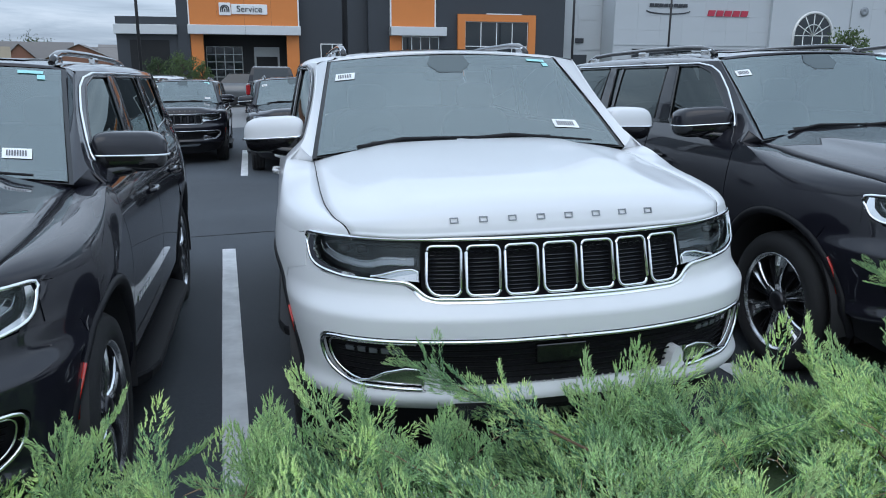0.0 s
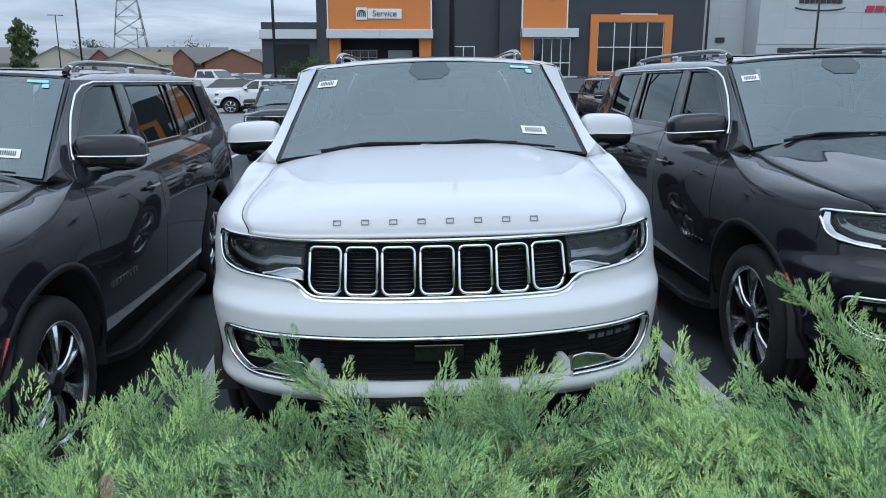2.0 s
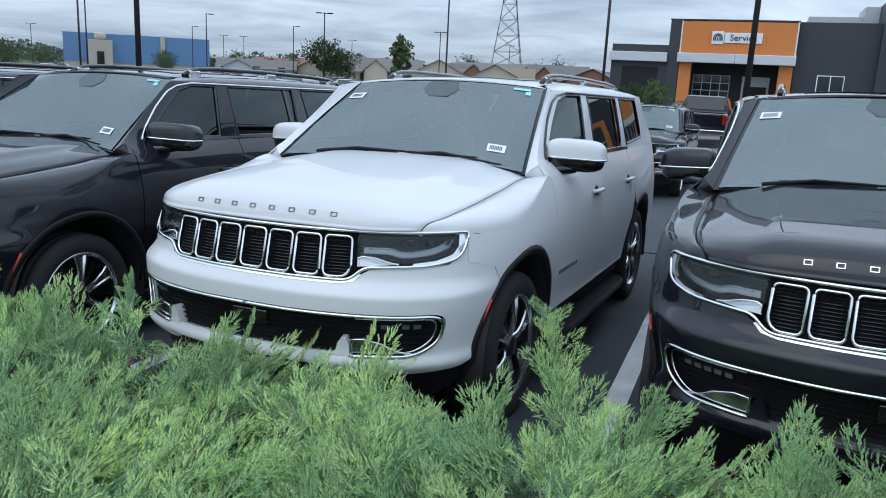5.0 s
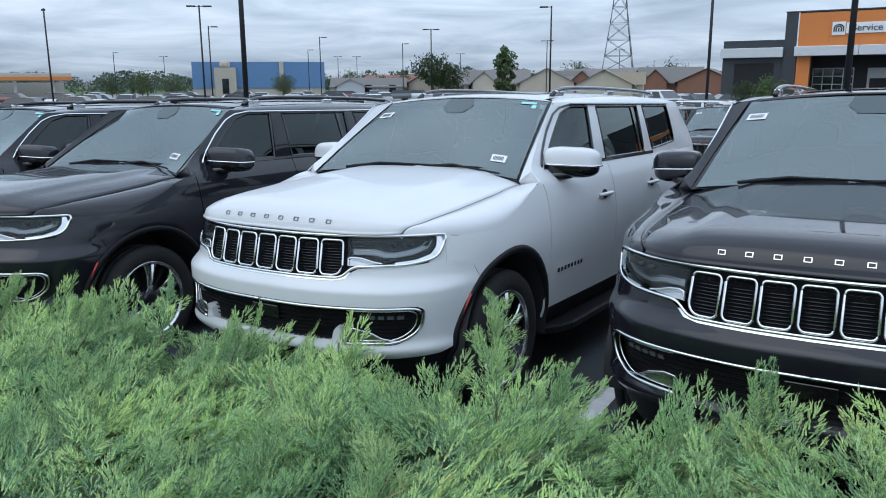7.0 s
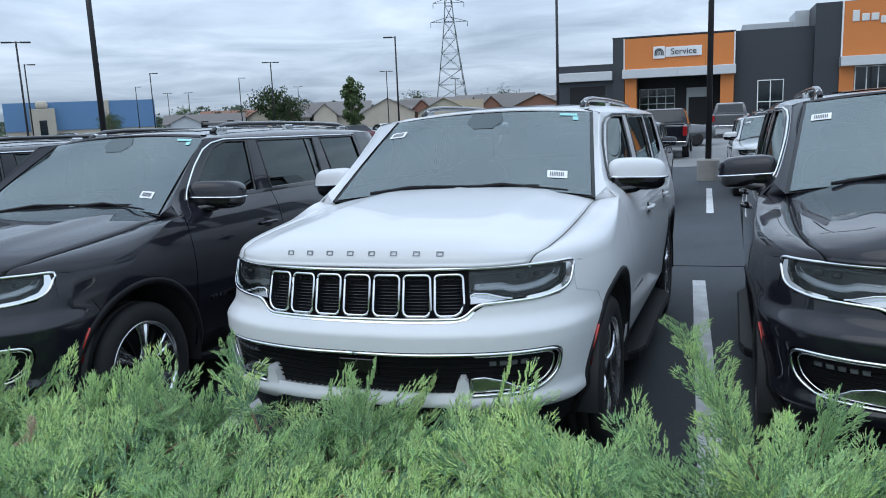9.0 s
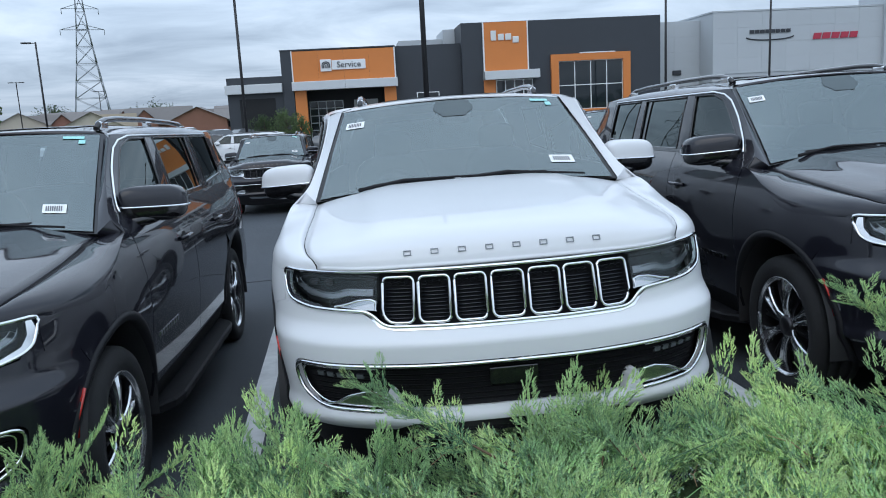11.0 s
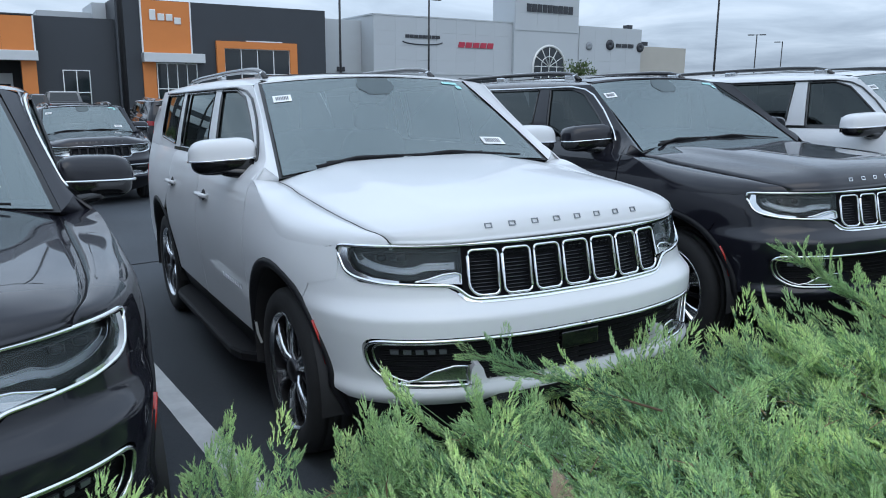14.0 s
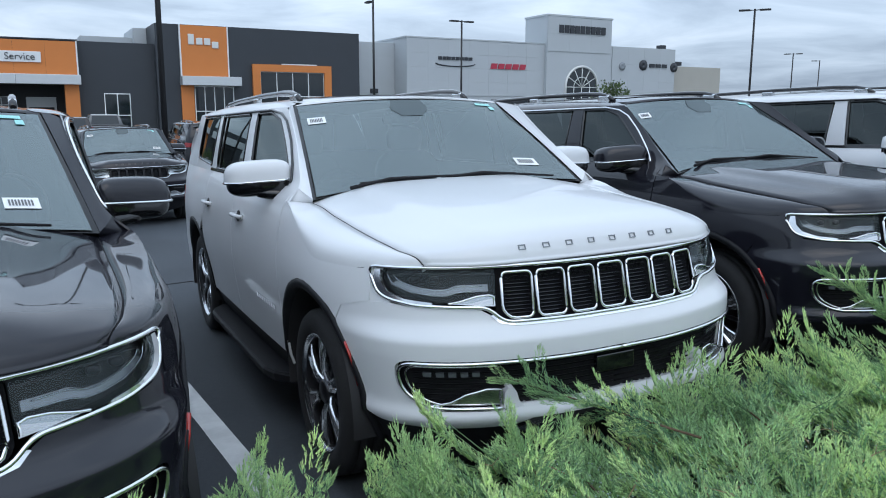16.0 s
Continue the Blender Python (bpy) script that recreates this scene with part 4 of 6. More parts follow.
    p = wrapped(1, 0.03)(0.0, 0.65)
    box(bm, -0.10, 0.10, p.y - 0.004, p.y + 0.02, 0.625, 0.70, 0.006)
    part("sensor_cover", bm, M_GLOSSBLACK, bumper)
    # grille
    bm = bmesh.new()
    for sg in (1, -1):
        patch(bm, nose_poly([(0, 0.88), (0.50, 0.882), (0.535, 0.91), (0.546, 0.93), (0.546, 1.108), (0, 1.108)]), wrapped(sg, 0.022), depth=0)
    grille = part("grille", bm, M_GRILLE, car, "seven-slot grille with chrome slot frames")
    both = lambda sx, z, inset: wrapped(1 if sx >= 0 else -1, inset)(abs(sx), z)
    for k in range(7):
        xc = (k - 3) * 0.1525
        radii = (0.022, 0.022, 0.055 if k == 0 else 0.028, 0.055 if k == 6 else 0.028)
        rr = round_rect(xc - 0.066, xc + 0.066, 0.902, 1.082, 0.03, 4, radii)
        bm = bmesh.new()
        tube(bm, [both(math.copysign(s_x(abs(x)), x), z, -0.006) for x, z in rr], 0.0066, 8, close=True)
        part("slot_frame", bm, M_CHROME, grille)
        bm = bmesh.new()
        for j in range(9):
            z = 0.916 + j * 0.0145
            tube(bm, [both(math.copysign(s_x(abs(x)), x), z, 0.014) for x in np.linspace(xc - 0.06, xc + 0.06, 4)], 0.0035, 4)
        for j in range(2):
            for i in range(4):
                hx, hz = xc - 0.045 + i * 0.03 + (0.015 if j else 0), 1.052 + j * 0.017
                if hx > xc + 0.05:
                    continue
                tube(bm, [both(math.copysign(s_x(abs(hx + 0.014 * math.cos(a))), hx + 0.014 * math.cos(a)), hz + 0.008 * math.sin(a), 0.012) for a in np.linspace(0, 2 * math.pi, 7)[:-1]], 0.002, 3, close=True)
        part("slot_mesh", bm, M_SLOTMESH, grille)
    bm = bmesh.new()
    for sg in (1, -1):
        patch(bm, nose_poly([(0, 0.872), (0.47, 0.874), (0.54, 0.885), (0.575, 0.915), (0.55, 0.925), (0.515, 0.896), (0.47, 0.888), (0, 0.887)]), wrapped(sg, -0.004), 0.05, 0.03, depth=0.02)
    part("grille_sill", bm, M_CHROME, grille)
    # bonnet
    bm = bmesh.new()
    rows = []
    for v in np.linspace(0, 1, 40):
        rows.append([hood_at(x * (hood_edge(v) - 0.0015), v) for x in np.linspace(-1, 1, 45)])
    rows = [[p + Vector((0, 0.03, -0.012)) for p in rows[0]]] + rows
    for r in rows:
        r.insert(0, r[0] + Vector((0.006, 0, -0.02)))
        r.append(r[-1] + Vector((-0.006, 0, -0.02)))
    grid(bm, rows)
    bonnet = part("bonnet", bm, paint, car)
    for i in range(8):
        x = (i - 3.5) * 0.111
        bm = bmesh.new()
        v = 0.19
        c = hood_at(x, v)
        up = (hood_at(x, v + 0.02) - hood_at(x, v - 0.02)).normalized()
        ac = (hood_at(x + 0.01, v) - hood_at(x - 0.01, v)).normalized()
        n = ac.cross(up).normalized()
        if n.y > 0:
            n = -n
        m = Matrix((( *ac, 0), (*up, 0), (*n, 0), (0, 0, 0, 1))).transposed()
        m.translation = c
        for q in ((-0.016, 0.016, 0.0075, 0.011), (-0.016, 0.016, -0.011, -0.0075), (-0.016, -0.012, -0.0075, 0.0075), (0.012, 0.016, -0.0075, 0.0075)):
            box(bm, *q, 0.0, 0.005)
        for q in bm.verts:
            q.co = m @ q.co
        part("bonnet_badge", bm, M_CHROME, bonnet)
    # roof, windscreen
    bm = bmesh.new()
    rows = []
    for y in np.linspace(0, 1, 46):
        rows.append([roof_at(x, 2.12 + 0.055 * (x / 0.655) ** 2 + y * (5.06 - 2.12 - 0.05 * (x / 0.655) ** 2)) for x in np.linspace(-0.655, 0.655, 27)])
    rows = [[screen_at(i / 13 - 1, 0.985) for i in range(27)]] + rows
    grid(bm, rows)
    part("roof", bm, paint, car)
    bm = bmesh.new()
    grid(bm, [[roof_at(x, y) + Vector((0, 0, 0.005)) for x in np.linspace(-0.46, 0.46, 9)] for y in np.linspace(2.45, 3.9, 12)])
    part("glass_roof", bm, M_FRIT, car, "dark glass roof panel")
    bm = bmesh.new()
    grid(bm, [[screen_at(u, v) for u in np.linspace(-0.97, 0.97, 25)] for v in np.linspace(0.01, 0.975, 15)])
    screen = part("windscreen", bm, M_WINDSCREEN, car, "greenish windscreen glass reflecting a grey sky")
    bm = bmesh.new()
    for u0, u1, v0, v1 in ((-1, 1, 0.0, 0.045), (-1, 1, 0.955, 1.0), (-1, -0.955, 0, 1), (0.955, 1, 0, 1), (-0.16, 0.16, 0.80, 0.97)):
        grid(bm, [[screen_at(u, v) + Vector((0, 0.004, -0.006)) for u in np.linspace(u0, u1, 17)] for v in np.linspace(v0, v1, 12)])
    part("black_border", bm, M_FRIT, screen)
    bm = bmesh.new()
    rows = []
    for v in np.linspace(0.76, 0.965, 9):
        half_w = 0.10 + 0.075 * sstep(0.76, 0.86, v) if v < 0.86 else 0.175 - 0.03 * sstep(0.86, 0.965, v)
        rows.append([screen_at(u, v) + Vector((0, -0.002, 0.002)) for u in np.linspace(-half_w, half_w, 9)])
    grid(bm, rows)
    part("sensor_window", bm, M_PODGLASS, screen, "darker patch of glass before the sensor pod")
    bm = bmesh.new()
    superbox(bm, screen_at(0, 0.86) + Vector((0, 0.05, -0.05)), (0.10, 0.05, 0.045), 0.6, 14, 8)
    part("camera_housing", bm, M_PLASTIC, screen)

    def sticker(u0, u1, v0, v1, m, bars):
        bm = bmesh.new()
        grid(bm, [[screen_at(u, v) + Vector((0, -0.003, 0.003)) for u in np.linspace(u0, u1, 5)] for v in np.linspace(v0, v1, 5)])
        st = part("sticker", bm, m, screen)
        if bars:
            bm = bmesh.new()
            for i in range(8):
                a, b = u0 + (u1 - u0) * (0.14 + 0.09 * i), u0 + (u1 - u0) * (0.14 + 0.09 * i + 0.055)
                grid(bm, [[screen_at(u, v) + Vector((0, -0.005, 0.005)) for u in (a, b)] for v in (v0 + (v1 - v0) * 0.22, v0 + (v1 - v0) * 0.78)])
            tagged(part("barcode", bm, M_INK, st), kind="stuff")
        return st

    sticker(-0.915, -0.765, 0.735, 0.81, M_PAPER, True)
    sticker(0.63, 0.79, 0.155, 0.235, M_PAPER, True)
    sticker(0.70, 0.86, 0.915, 0.945, M_AQUA, False)
    sticker(0.82, 0.87, 0.86, 0.905, M_AQUA, False)
    bm = bmesh.new()
    grid(bm, [[screen_at(u, 0.02) + Vector((0, d, h)) for u in np.linspace(-0.93, 0.93, 21)] for d, h in ((0.01, 0.0), (0.0, -0.02), (0.0, -0.10))])
    part("cowl", bm, M_PLASTIC, car)
    # cabin
    bm = bmesh.new()
    box(bm, -0.80, 0.80, 1.75, 2.10, 1.02, 1.30, 0.05)
    superbox(bm, (-0.40, 2.0, 1.30), (0.24, 0.16, 0.055), 0.6)
    box(bm, -0.15, 0.15, 2.1, 3.0, 0.55, 0.95, 0.03)
    part("dashboard", bm, M_INTERIOR, car)
    bm = bmesh.new()
    p = screen_at(0, 0.90)
    superbox(bm, (0, p.y + 0.06, p.z - 0.03), (0.07, 0.05, 0.035), 0.5)
    superbox(bm, (0, p.y + 0.12, p.z - 0.085), (0.125, 0.018, 0.036), 0.5)
    tube(bm, [Vector((0, p.y + 0.08, p.z - 0.03)), Vector((0, p.y + 0.115, p.z - 0.08))], 0.012, 6)
    part("interior_mirror", bm, M_PLASTIC, car, "interior mirror with sensor pod behind the windscreen")
    bm = bmesh.new()
    c = Vector((-0.40, 2.22, 1.22))
    tube(bm, [c + Vector((0.18 * math.cos(a), 0.06 * math.sin(a), 0.17 * math.sin(a))) for a in np.linspace(0, 2 * math.pi, 25)[:-1]], 0.014, 6, close=True)
    tube(bm, [c + Vector((-0.18, 0, 0)), c + Vector((0, 0.01, -0.02)), c + Vector((0.18, 0, 0))], 0.02, 6)
    part("steering_wheel", bm, M_INTERIOR, car)
    bm = bmesh.new()
    superbox(bm, (0, 3.85, 1.05), (0.75, 0.14, 0.42), 0.4)
    superbox(bm, (0, 3.60, 0.78), (0.75, 0.28, 0.12), 0.4)
    part("rear_bench", bm, M_SEAT, car)
    # inner shell: floor, sides and headlining, so that nothing shows through the gaps
    bm = bmesh.new()
    for sg in (1, -1):
        fi = wrapped(sg, 0.04)
        outline = [(1.49, 1.03), (0.47, 1.03), (0.44, 0.60)] + arch(0.98, 0.52, 165, 0, 12) + [(1.50, 0.30), (3.57, 0.30)] + arch(4.10, 0.52, 180, 0, 12) + [(4.8, 0.42), (5.2, 0.45), (5.2, 1.36), (1.5, 1.36)]
        patch(bm, side_poly(outline), fi, 0.10, 0.10, depth=0)
    grid(bm, [[(x, y, 0.34) for x in (-0.62, 0, 0.62)] for y in (0.25, 2.5, 5.2)])
    grid(bm, [[(x, y, 0.30) for x in (-0.95, 0, 0.95)] for y in (1.5, 3.57)])
    grid(bm, [[(x, 0.50, z) for x in (-0.85, 0, 0.85)] for z in (0.3, 0.7, 1.1)])
    grid(bm, [[(x, 1.70, z) for x in (-0.90, 0, 0.90)] for z in (0.3, 0.7, 1.25)])
    grid(bm, [[roof_at(x, y) - Vector((0, 0, 0.03)) for x in np.linspace(-0.66, 0.66, 7)] for y in np.linspace(2.25, 5.0, 9)])
    part("inner_shell", bm, M_INTERIOR, car)
    # tailgate
    bm = bmesh.new()
    n = PLAN_S[-1]
    for sg in (1, -1):
        patch(bm, [(s_y(5.16) + 0.02, 0.42), (n, 0.42), (n, 1.36), (s_y(5.16) + 0.02, 1.36)], F[sg], 0.08, 0.08, depth=0.01)
        patch(bm, [(s_y(5.10), 1.36), (n - 0.62, 1.36), (n - 0.60, 1.80), (s_y(5.10), 1.80)], F[sg], 0.08, 0.08, depth=0.01)
    grid(bm, [[roof_at(x, 5.0) + Vector((0, d, -0.03 - d * 0.35)) for x in np.linspace(-0.66, 0.66, 9)] for d in (0, 0.12, 0.22)])
    part("tailgate", bm, paint, car)
    bm = bmesh.new()
    for sg in (1, -1):
        patch(bm, [(n - 0.62, 1.36), (n, 1.36), (n, 1.80), (n - 0.60, 1.80)], F[sg], 0.08, 0.08, depth=0, lift=-0.004)
    part("rear_window", bm, M_PRIVACY, car)
    return car


PAINTED = ("front_wing", "front_door", "rear_door", "handle", "rear_quarter", "windscreen_pillar", "roof_side", "window_pillar", "side_mirror", "front_bumper", "bonnet", "roof", "tailgate")


def repaint(car, m, trim=None, names=PAINTED):
    for o in car.children_recursive:
        kind = o.name.split(".")[0]
        if kind in names:
            o.material_slots[0].link = "OBJECT"
            o.material_slots[0].material = m
        elif trim and kind == "window_chrome":
            o.material_slots[0].link = "OBJECT"
            o.material_slots[0].material = trim
        # on pale paint a grey metal puts the chrome badge's darker reflections into its colour
        elif trim and kind == "bonnet_badge":
            o.material_slots[0].link = "OBJECT"
            o.material_slots[0].material = M_CHROME if m is M_BLACK else M_GALV
    return car


# the row along the planted bank: offsets are along and across the parked white car
ROW = on_ground(1.10, 2.56, -1.9)
suv = build_suv()
suv.matrix_basis = ROW
repaint(suv, M_WHITE, M_GLOSSBLACK)
for dx, dy, dz, yaw, m, label in (
        (-2.72, -0.47, -0.03, 1.9, M_BLACK, "glossy black full-size sport utility vehicle with chrome seven-slot grille"),
        (2.75, 0.25, -0.02, 0.8, M_BLACK, "glossy black full-size sport utility vehicle parked beside a white one"),
        (-5.15, -0.68, -0.04, 0.0, M_BLACK, "black full-size sport utility vehicle at the end of the row"),
        (5.22, -0.32, 0.0, 0.6, M_WHITE, "white full-size sport utility vehicle parked beyond a black one")):
    c = repaint(copy_thing(suv, ROW @ pose(dx, dy, dz, 0, 0, yaw)), m, M_CHROME if m is M_BLACK else M_GLOSSBLACK)
    c["label"] = label
    # the white tags differ from car to car
    for o in [o for o in c.children_recursive if o.name.startswith("sticker") and o.data.materials[0] is M_PAPER]:
        upper = sum(v.co.z for v in o.data.vertices) / len(o.data.vertices) > 1.6
        if upper == (dx < 0):
            for q in [*o.children, o]:
                bpy.data.objects.remove(q)


# ---- lot ----
def sheet(name, xs, ys, dz, material, label, category="ground"):
    bm = bmesh.new()
    grid(bm, [[(x, y, ground_z(x, y) + dz) for x in xs] for y in ys])
    ob = part(name, bm, material)
    return tagged(ob, label, category, kind="structure")


near = [-12, -8, -4, 0, 4, 8]
sheet("ground", [-1500, -400, -150, -60, -30] + near + [12, 30, 60, 150, 400, 1500], [-300, -60, -20, 1, 7, 12, 20, 40, 80, 150, 400, 1800], -0.12, M_GRASS, "mown grass running out to the horizon")
sheet("lot", [-80, -40, -20] + near + [12, 25, 50, 95], [1.9, 4, 7, 10, 15, 20, 26, 40, 74], 0.0, M_ASPHALT, "dark sealed asphalt car park", "car park")
sheet("apron", [-20] + near + [12, 25, 50, 90], [27, 40, 74.5], 0.006, M_FARLOT, "pale worn concrete apron before a showroom", "pavement")


def stall_line(x0, y0, x1, y1, w=0.13):
    bm = bmesh.new()
    n = 24
    rows = []
    for i in range(n + 1):
        t = i / n
        x, y = x0 + (x1 - x0) * t, y0 + (y1 - y0) * t
        e = 0.004 * noise.noise((x * 3, y * 2.5, 0))
        rows.append([(x - w / 2 + e, y, ground_z(x, y) + 0.004), (x + w / 2 + 0.5 * e, y, ground_z(x, y) + 0.004)])
    grid(bm, rows)
    tagged(part("stall_line", bm, M_LINE), "worn white painted parking stall line on asphalt", "road marking", "stall lines", "structure")


for k in range(-3, 4):
    stall_line(-0.13 + 2.80 * k, 2.35, -0.36 + 2.85 * k, 8.05)
for k in range(-4, 5):
    stall_line(-0.30 + 2.86 * k, 14.5, -0.36 + 2.86 * k, 20.0)
bm = bmesh.new()
tube(bm, [(x, 8.9 + 0.04 * math.sin(x * 1.3) + 0.02 * x, ground_z(x, 8.9) + 0.001) for x in np.linspace(-9, 12, 60)], 0.022, 6, flat=0.15)
tagged(part("sealed_crack", bm, M_SEAL), "black sealed crack across the asphalt", "road marking", kind="structure")
# kerb and planted bank
bm = bmesh.new()
for k in range(20):
    x0 = -14 + k * 1.5
    z = ground_z(x0, 2.0)
    box(bm, x0 + 0.005, x0 + 1.495, 1.78, 1.93, z - 0.1, z + 0.15, 0.02)
tagged(part("kerb", bm, M_KERB), "pale concrete kerb round the planting bed", "kerb", kind="structure")
bm = bmesh.new()
grid(bm, [[(x, y, ground_z(x, 2) + h + 0.03 * noise.noise((x, y * 2, 1))) for x in np.linspace(-14, 15, 60)] for y, h in ((1.80, 0.12), (1.4, 0.2), (0.8, 0.26), (0.0, 0.3), (-3, 0.33), (-12, 0.35))])
tagged(part("planting_bed", bm, M_SOIL), "dark mulched soil bank under junipers", "soil", kind="structure")


# ---- showroom buildings ----
def clad(parent, x0, x1, z0, z1, y, nx, nz, material, name="panel"):
    """Cladding panels, each an object of its own on shared mesh data."""
    w, h = (x1 - x0) / nx, (z1 - z0) / nz
    bm = bmesh.new()
    box(bm, 0.006, w - 0.006, -0.08, 0, 0.006, h - 0.006)
    me = bpy.data.meshes.new(name)
    bm.to_mesh(me)
    bm.free()
    me.materials.append(material)
    for i in range(nx):
        for j in range(nz):
            o = new(name, me)
            o.parent = parent
            o.location = (x0 + i * w, y, z0 + j * h)


def glazed(name, parent, x0, x1, z0, z1, y, nx, nz, frame=M_WHITETRIM):
    # the outer frame is one ring, the bars within it are pieces
    bm = bmesh.new()
    o, i, f, b = 0.04, -0.04, y - 0.123, y
    sect = [[(o, b), (o, f), (i, f), (i, b), (o, b)] for _ in range(5)]
    corners = [(x0, z0, -1, -1), (x1, z0, 1, -1), (x1, z1, 1, 1), (x0, z1, -1, 1), (x0, z0, -1, -1)]
    grid(bm, [[(cx + sx * e, yy, cz + sz * e) for e, yy in s] for (cx, cz, sx, sz), s in zip(corners, sect)])
    bmesh.ops.remove_doubles(bm, verts=bm.verts, dist=1e-5)
    w = part(name, bm, frame, parent)
    for k in range(1, nx):
        x = x0 + (x1 - x0) * k / nx
        boxed("mullion", (x - 0.04, x + 0.04, y - 0.12, y, z0 + 0.04, z1 - 0.04), frame, w)
    for k in range(1, nz):
        z = z0 + (z1 - z0) * k / nz
        boxed("transom", (x0 + 0.04, x1 - 0.04, y - 0.117, y - 0.003, z - 0.04, z + 0.04), frame, w)
    for i in range(nx):
        for j in range(nz):
            a, b = x0 + (x1 - x0) * i / nx, x0 + (x1 - x0) * (i + 1) / nx
            c, d = z0 + (z1 - z0) * j / nz, z0 + (z1 - z0) * (j + 1) / nz
            boxed("pane", (a + 0.04, b - 0.04, y - 0.05, y - 0.02, c + 0.04, d - 0.04), M_SHOPGLASS, w)
    return w


def lettered(text, size, m, material, name, parent):
    cu = bpy.data.curves.new(name, "FONT")
    cu.body, cu.size, cu.extrude, cu.align_x = text, size, 0.03, "CENTER"
    tmp = bpy.data.objects.new("tmp_text", cu)
    scene.collection.objects.link(tmp)
    me = bpy.data.meshes.new_from_object(tmp)
    bpy.data.objects.remove(tmp)
    me.materials.clear()
    me.materials.append(material)
    o = new(name, me)
    o.parent = parent
    o.matrix_basis = m
    return o


GZ = -0.42
dark = thing("showroom_building", "charcoal showroom building with orange panels and metal canopies", "building")
Y0 = 76.5
# service wing
boxed("service_wall", (-6.8, 4.15, Y0 + 2.5, 92, GZ, 7.85), M_CHARCOAL, dark)
boxed("service_pier", (-6.8, -5.75, Y0, Y0 + 2.5, GZ, 7.93), M_CHARCOAL, dark)
sp = boxed("service_fascia", (-5.75, 4.15, Y0 + 0.1, Y0 + 2.5, 5.0, 7.93), M_CHARCOAL, dark)
clad(sp, -5.7, 4.05, 5.0, 7.85, Y0 + 0.09, 4, 1, M_ORANGE)
boxed("white_edge", (4.05, 4.17, Y0 - 0.02, Y0 + 0.1, 5.0, 7.9), M_WHITETRIM, sp)
boxed("white_edge", (-5.80, -5.70, Y0 - 0.02, Y0 + 0.1, 5.0, 7.9), M_WHITETRIM, sp)
boxed("roof_cap", (-6.85, 4.2, Y0 - 0.05, Y0 + 2.6, 7.93, 8.03), M_CHARCOAL, sp)
for a, b in ((-5.85, -0.8), (-0.78, 4.25)):
    boxed("canopy", (a, b, Y0 - 0.8, Y0 + 0.05, 4.15, 4.98), M_METALBAND, dark, 0.03)
boxed("orange_column", (-5.7, -4.6, Y0 + 0.1, Y0 + 1.0, GZ, 4.15), M_ORANGE, dark)
boxed("orange_column", (2.95, 4.1, Y0 + 0.1, Y0 + 1.0, GZ, 4.15), M_ORANGE, dark)
# a thin near-black sheet stands for the bay's shade; the soffit shares its colour
boxed("bay_opening", (-4.6, 2.95, Y0 + 2.4, Y0 + 2.46, GZ, 4.15), M_OPENING_SHADE, dark)
boxed("bay_soffit", (-4.6, 2.95, Y0 + 0.1, Y0 + 2.4, 4.15, 4.3), M_OPENING_SHADE, dark)
glazed("bay_door", dark, -4.5, -1.2, GZ, 3.1, Y0 + 2.38, 4, 5, M_BAYDOOR)
boxed("bay_doorway", (-0.1, 2.3, Y0 + 2.34, Y0 + 2.38, GZ, 3.1), M_BAYDOOR, dark)
# the doorway's shade, as one more near-black sheet
boxed("bay_doorway_dark", (0.1, 2.1, Y0 + 2.30, Y0 + 2.33, GZ, 2.2), M_OPENING_SHADE, dark)
# service sign
sign = thing("service_sign", "white service sign with dark letters and square emblem on orange panels", "sign")
boxed("sign_board", (-1.95, 1.28, Y0 - 0.14, Y0 - 0.01, 5.98, 6.88), M_WHITETRIM, sign, 0.03)
boxed("emblem_board", (-3.05, -2.0, Y0 - 0.16, Y0 - 0.01, 5.86, 6.98), M_WHITETRIM, sign, 0.05)
bm = bmesh.new()
for r in (0.36, 0.20):
    tube(bm, [(-2.52 + r * math.cos(a), Y0 - 0.17, 6.42 + 0.9 * r * math.sin(a)) for a in np.linspace(0, math.pi, 12)], 0.055, 6)
for x in (-2.88, -2.72, -2.52, -2.32, -2.16):
    box(bm, x - 0.05, x + 0.05, Y0 - 0.21, Y0 - 0.15, 6.15, 6.44)
part("emblem", bm, M_SIGNDARK, sign, "plain dark arch shape")
lettered("Service", 0.80, pose(-0.33, Y0 - 0.16, 6.18, 90), M_SIGNDARK, "lettering", sign)
# low wing
boxed("low_wing", (-12.1, -6.8, Y0 + 0.3, 90, GZ, 5.65), M_CHARCOAL, dark)
boxed("low_band", (-12.2, -6.82, Y0 - 0.4, Y0 + 0.28, 4.1, 4.95), M_METALBAND, dark, 0.03)
# near-black sheet on the closed wall in place of a shaded opening
boxed("low_opening", (-11.0, -7.6, Y0 + 0.24, Y0 + 0.29, GZ, 3.6), M_OPENING_SHADE, dark)
# link wall with door
boxed("link_wall", (4.15, 10.7, Y0 + 1.0, 92, GZ, 8.0), M_CHARCOAL, dark)
glazed("link_door", dark, 6.2, 8.35, GZ, 3.43, Y0 + 0.98, 2, 2)
boxed("roof_plant", (4.9, 10.6, Y0 + 6, Y0 + 14, 8.0, 8.9), M_GREYWALL, dark)
boxed("roof_plant", (9.5, 10.69, Y0 + 5, Y0 + 12, 8.0, 9.75), M_GREYWALL, dark)
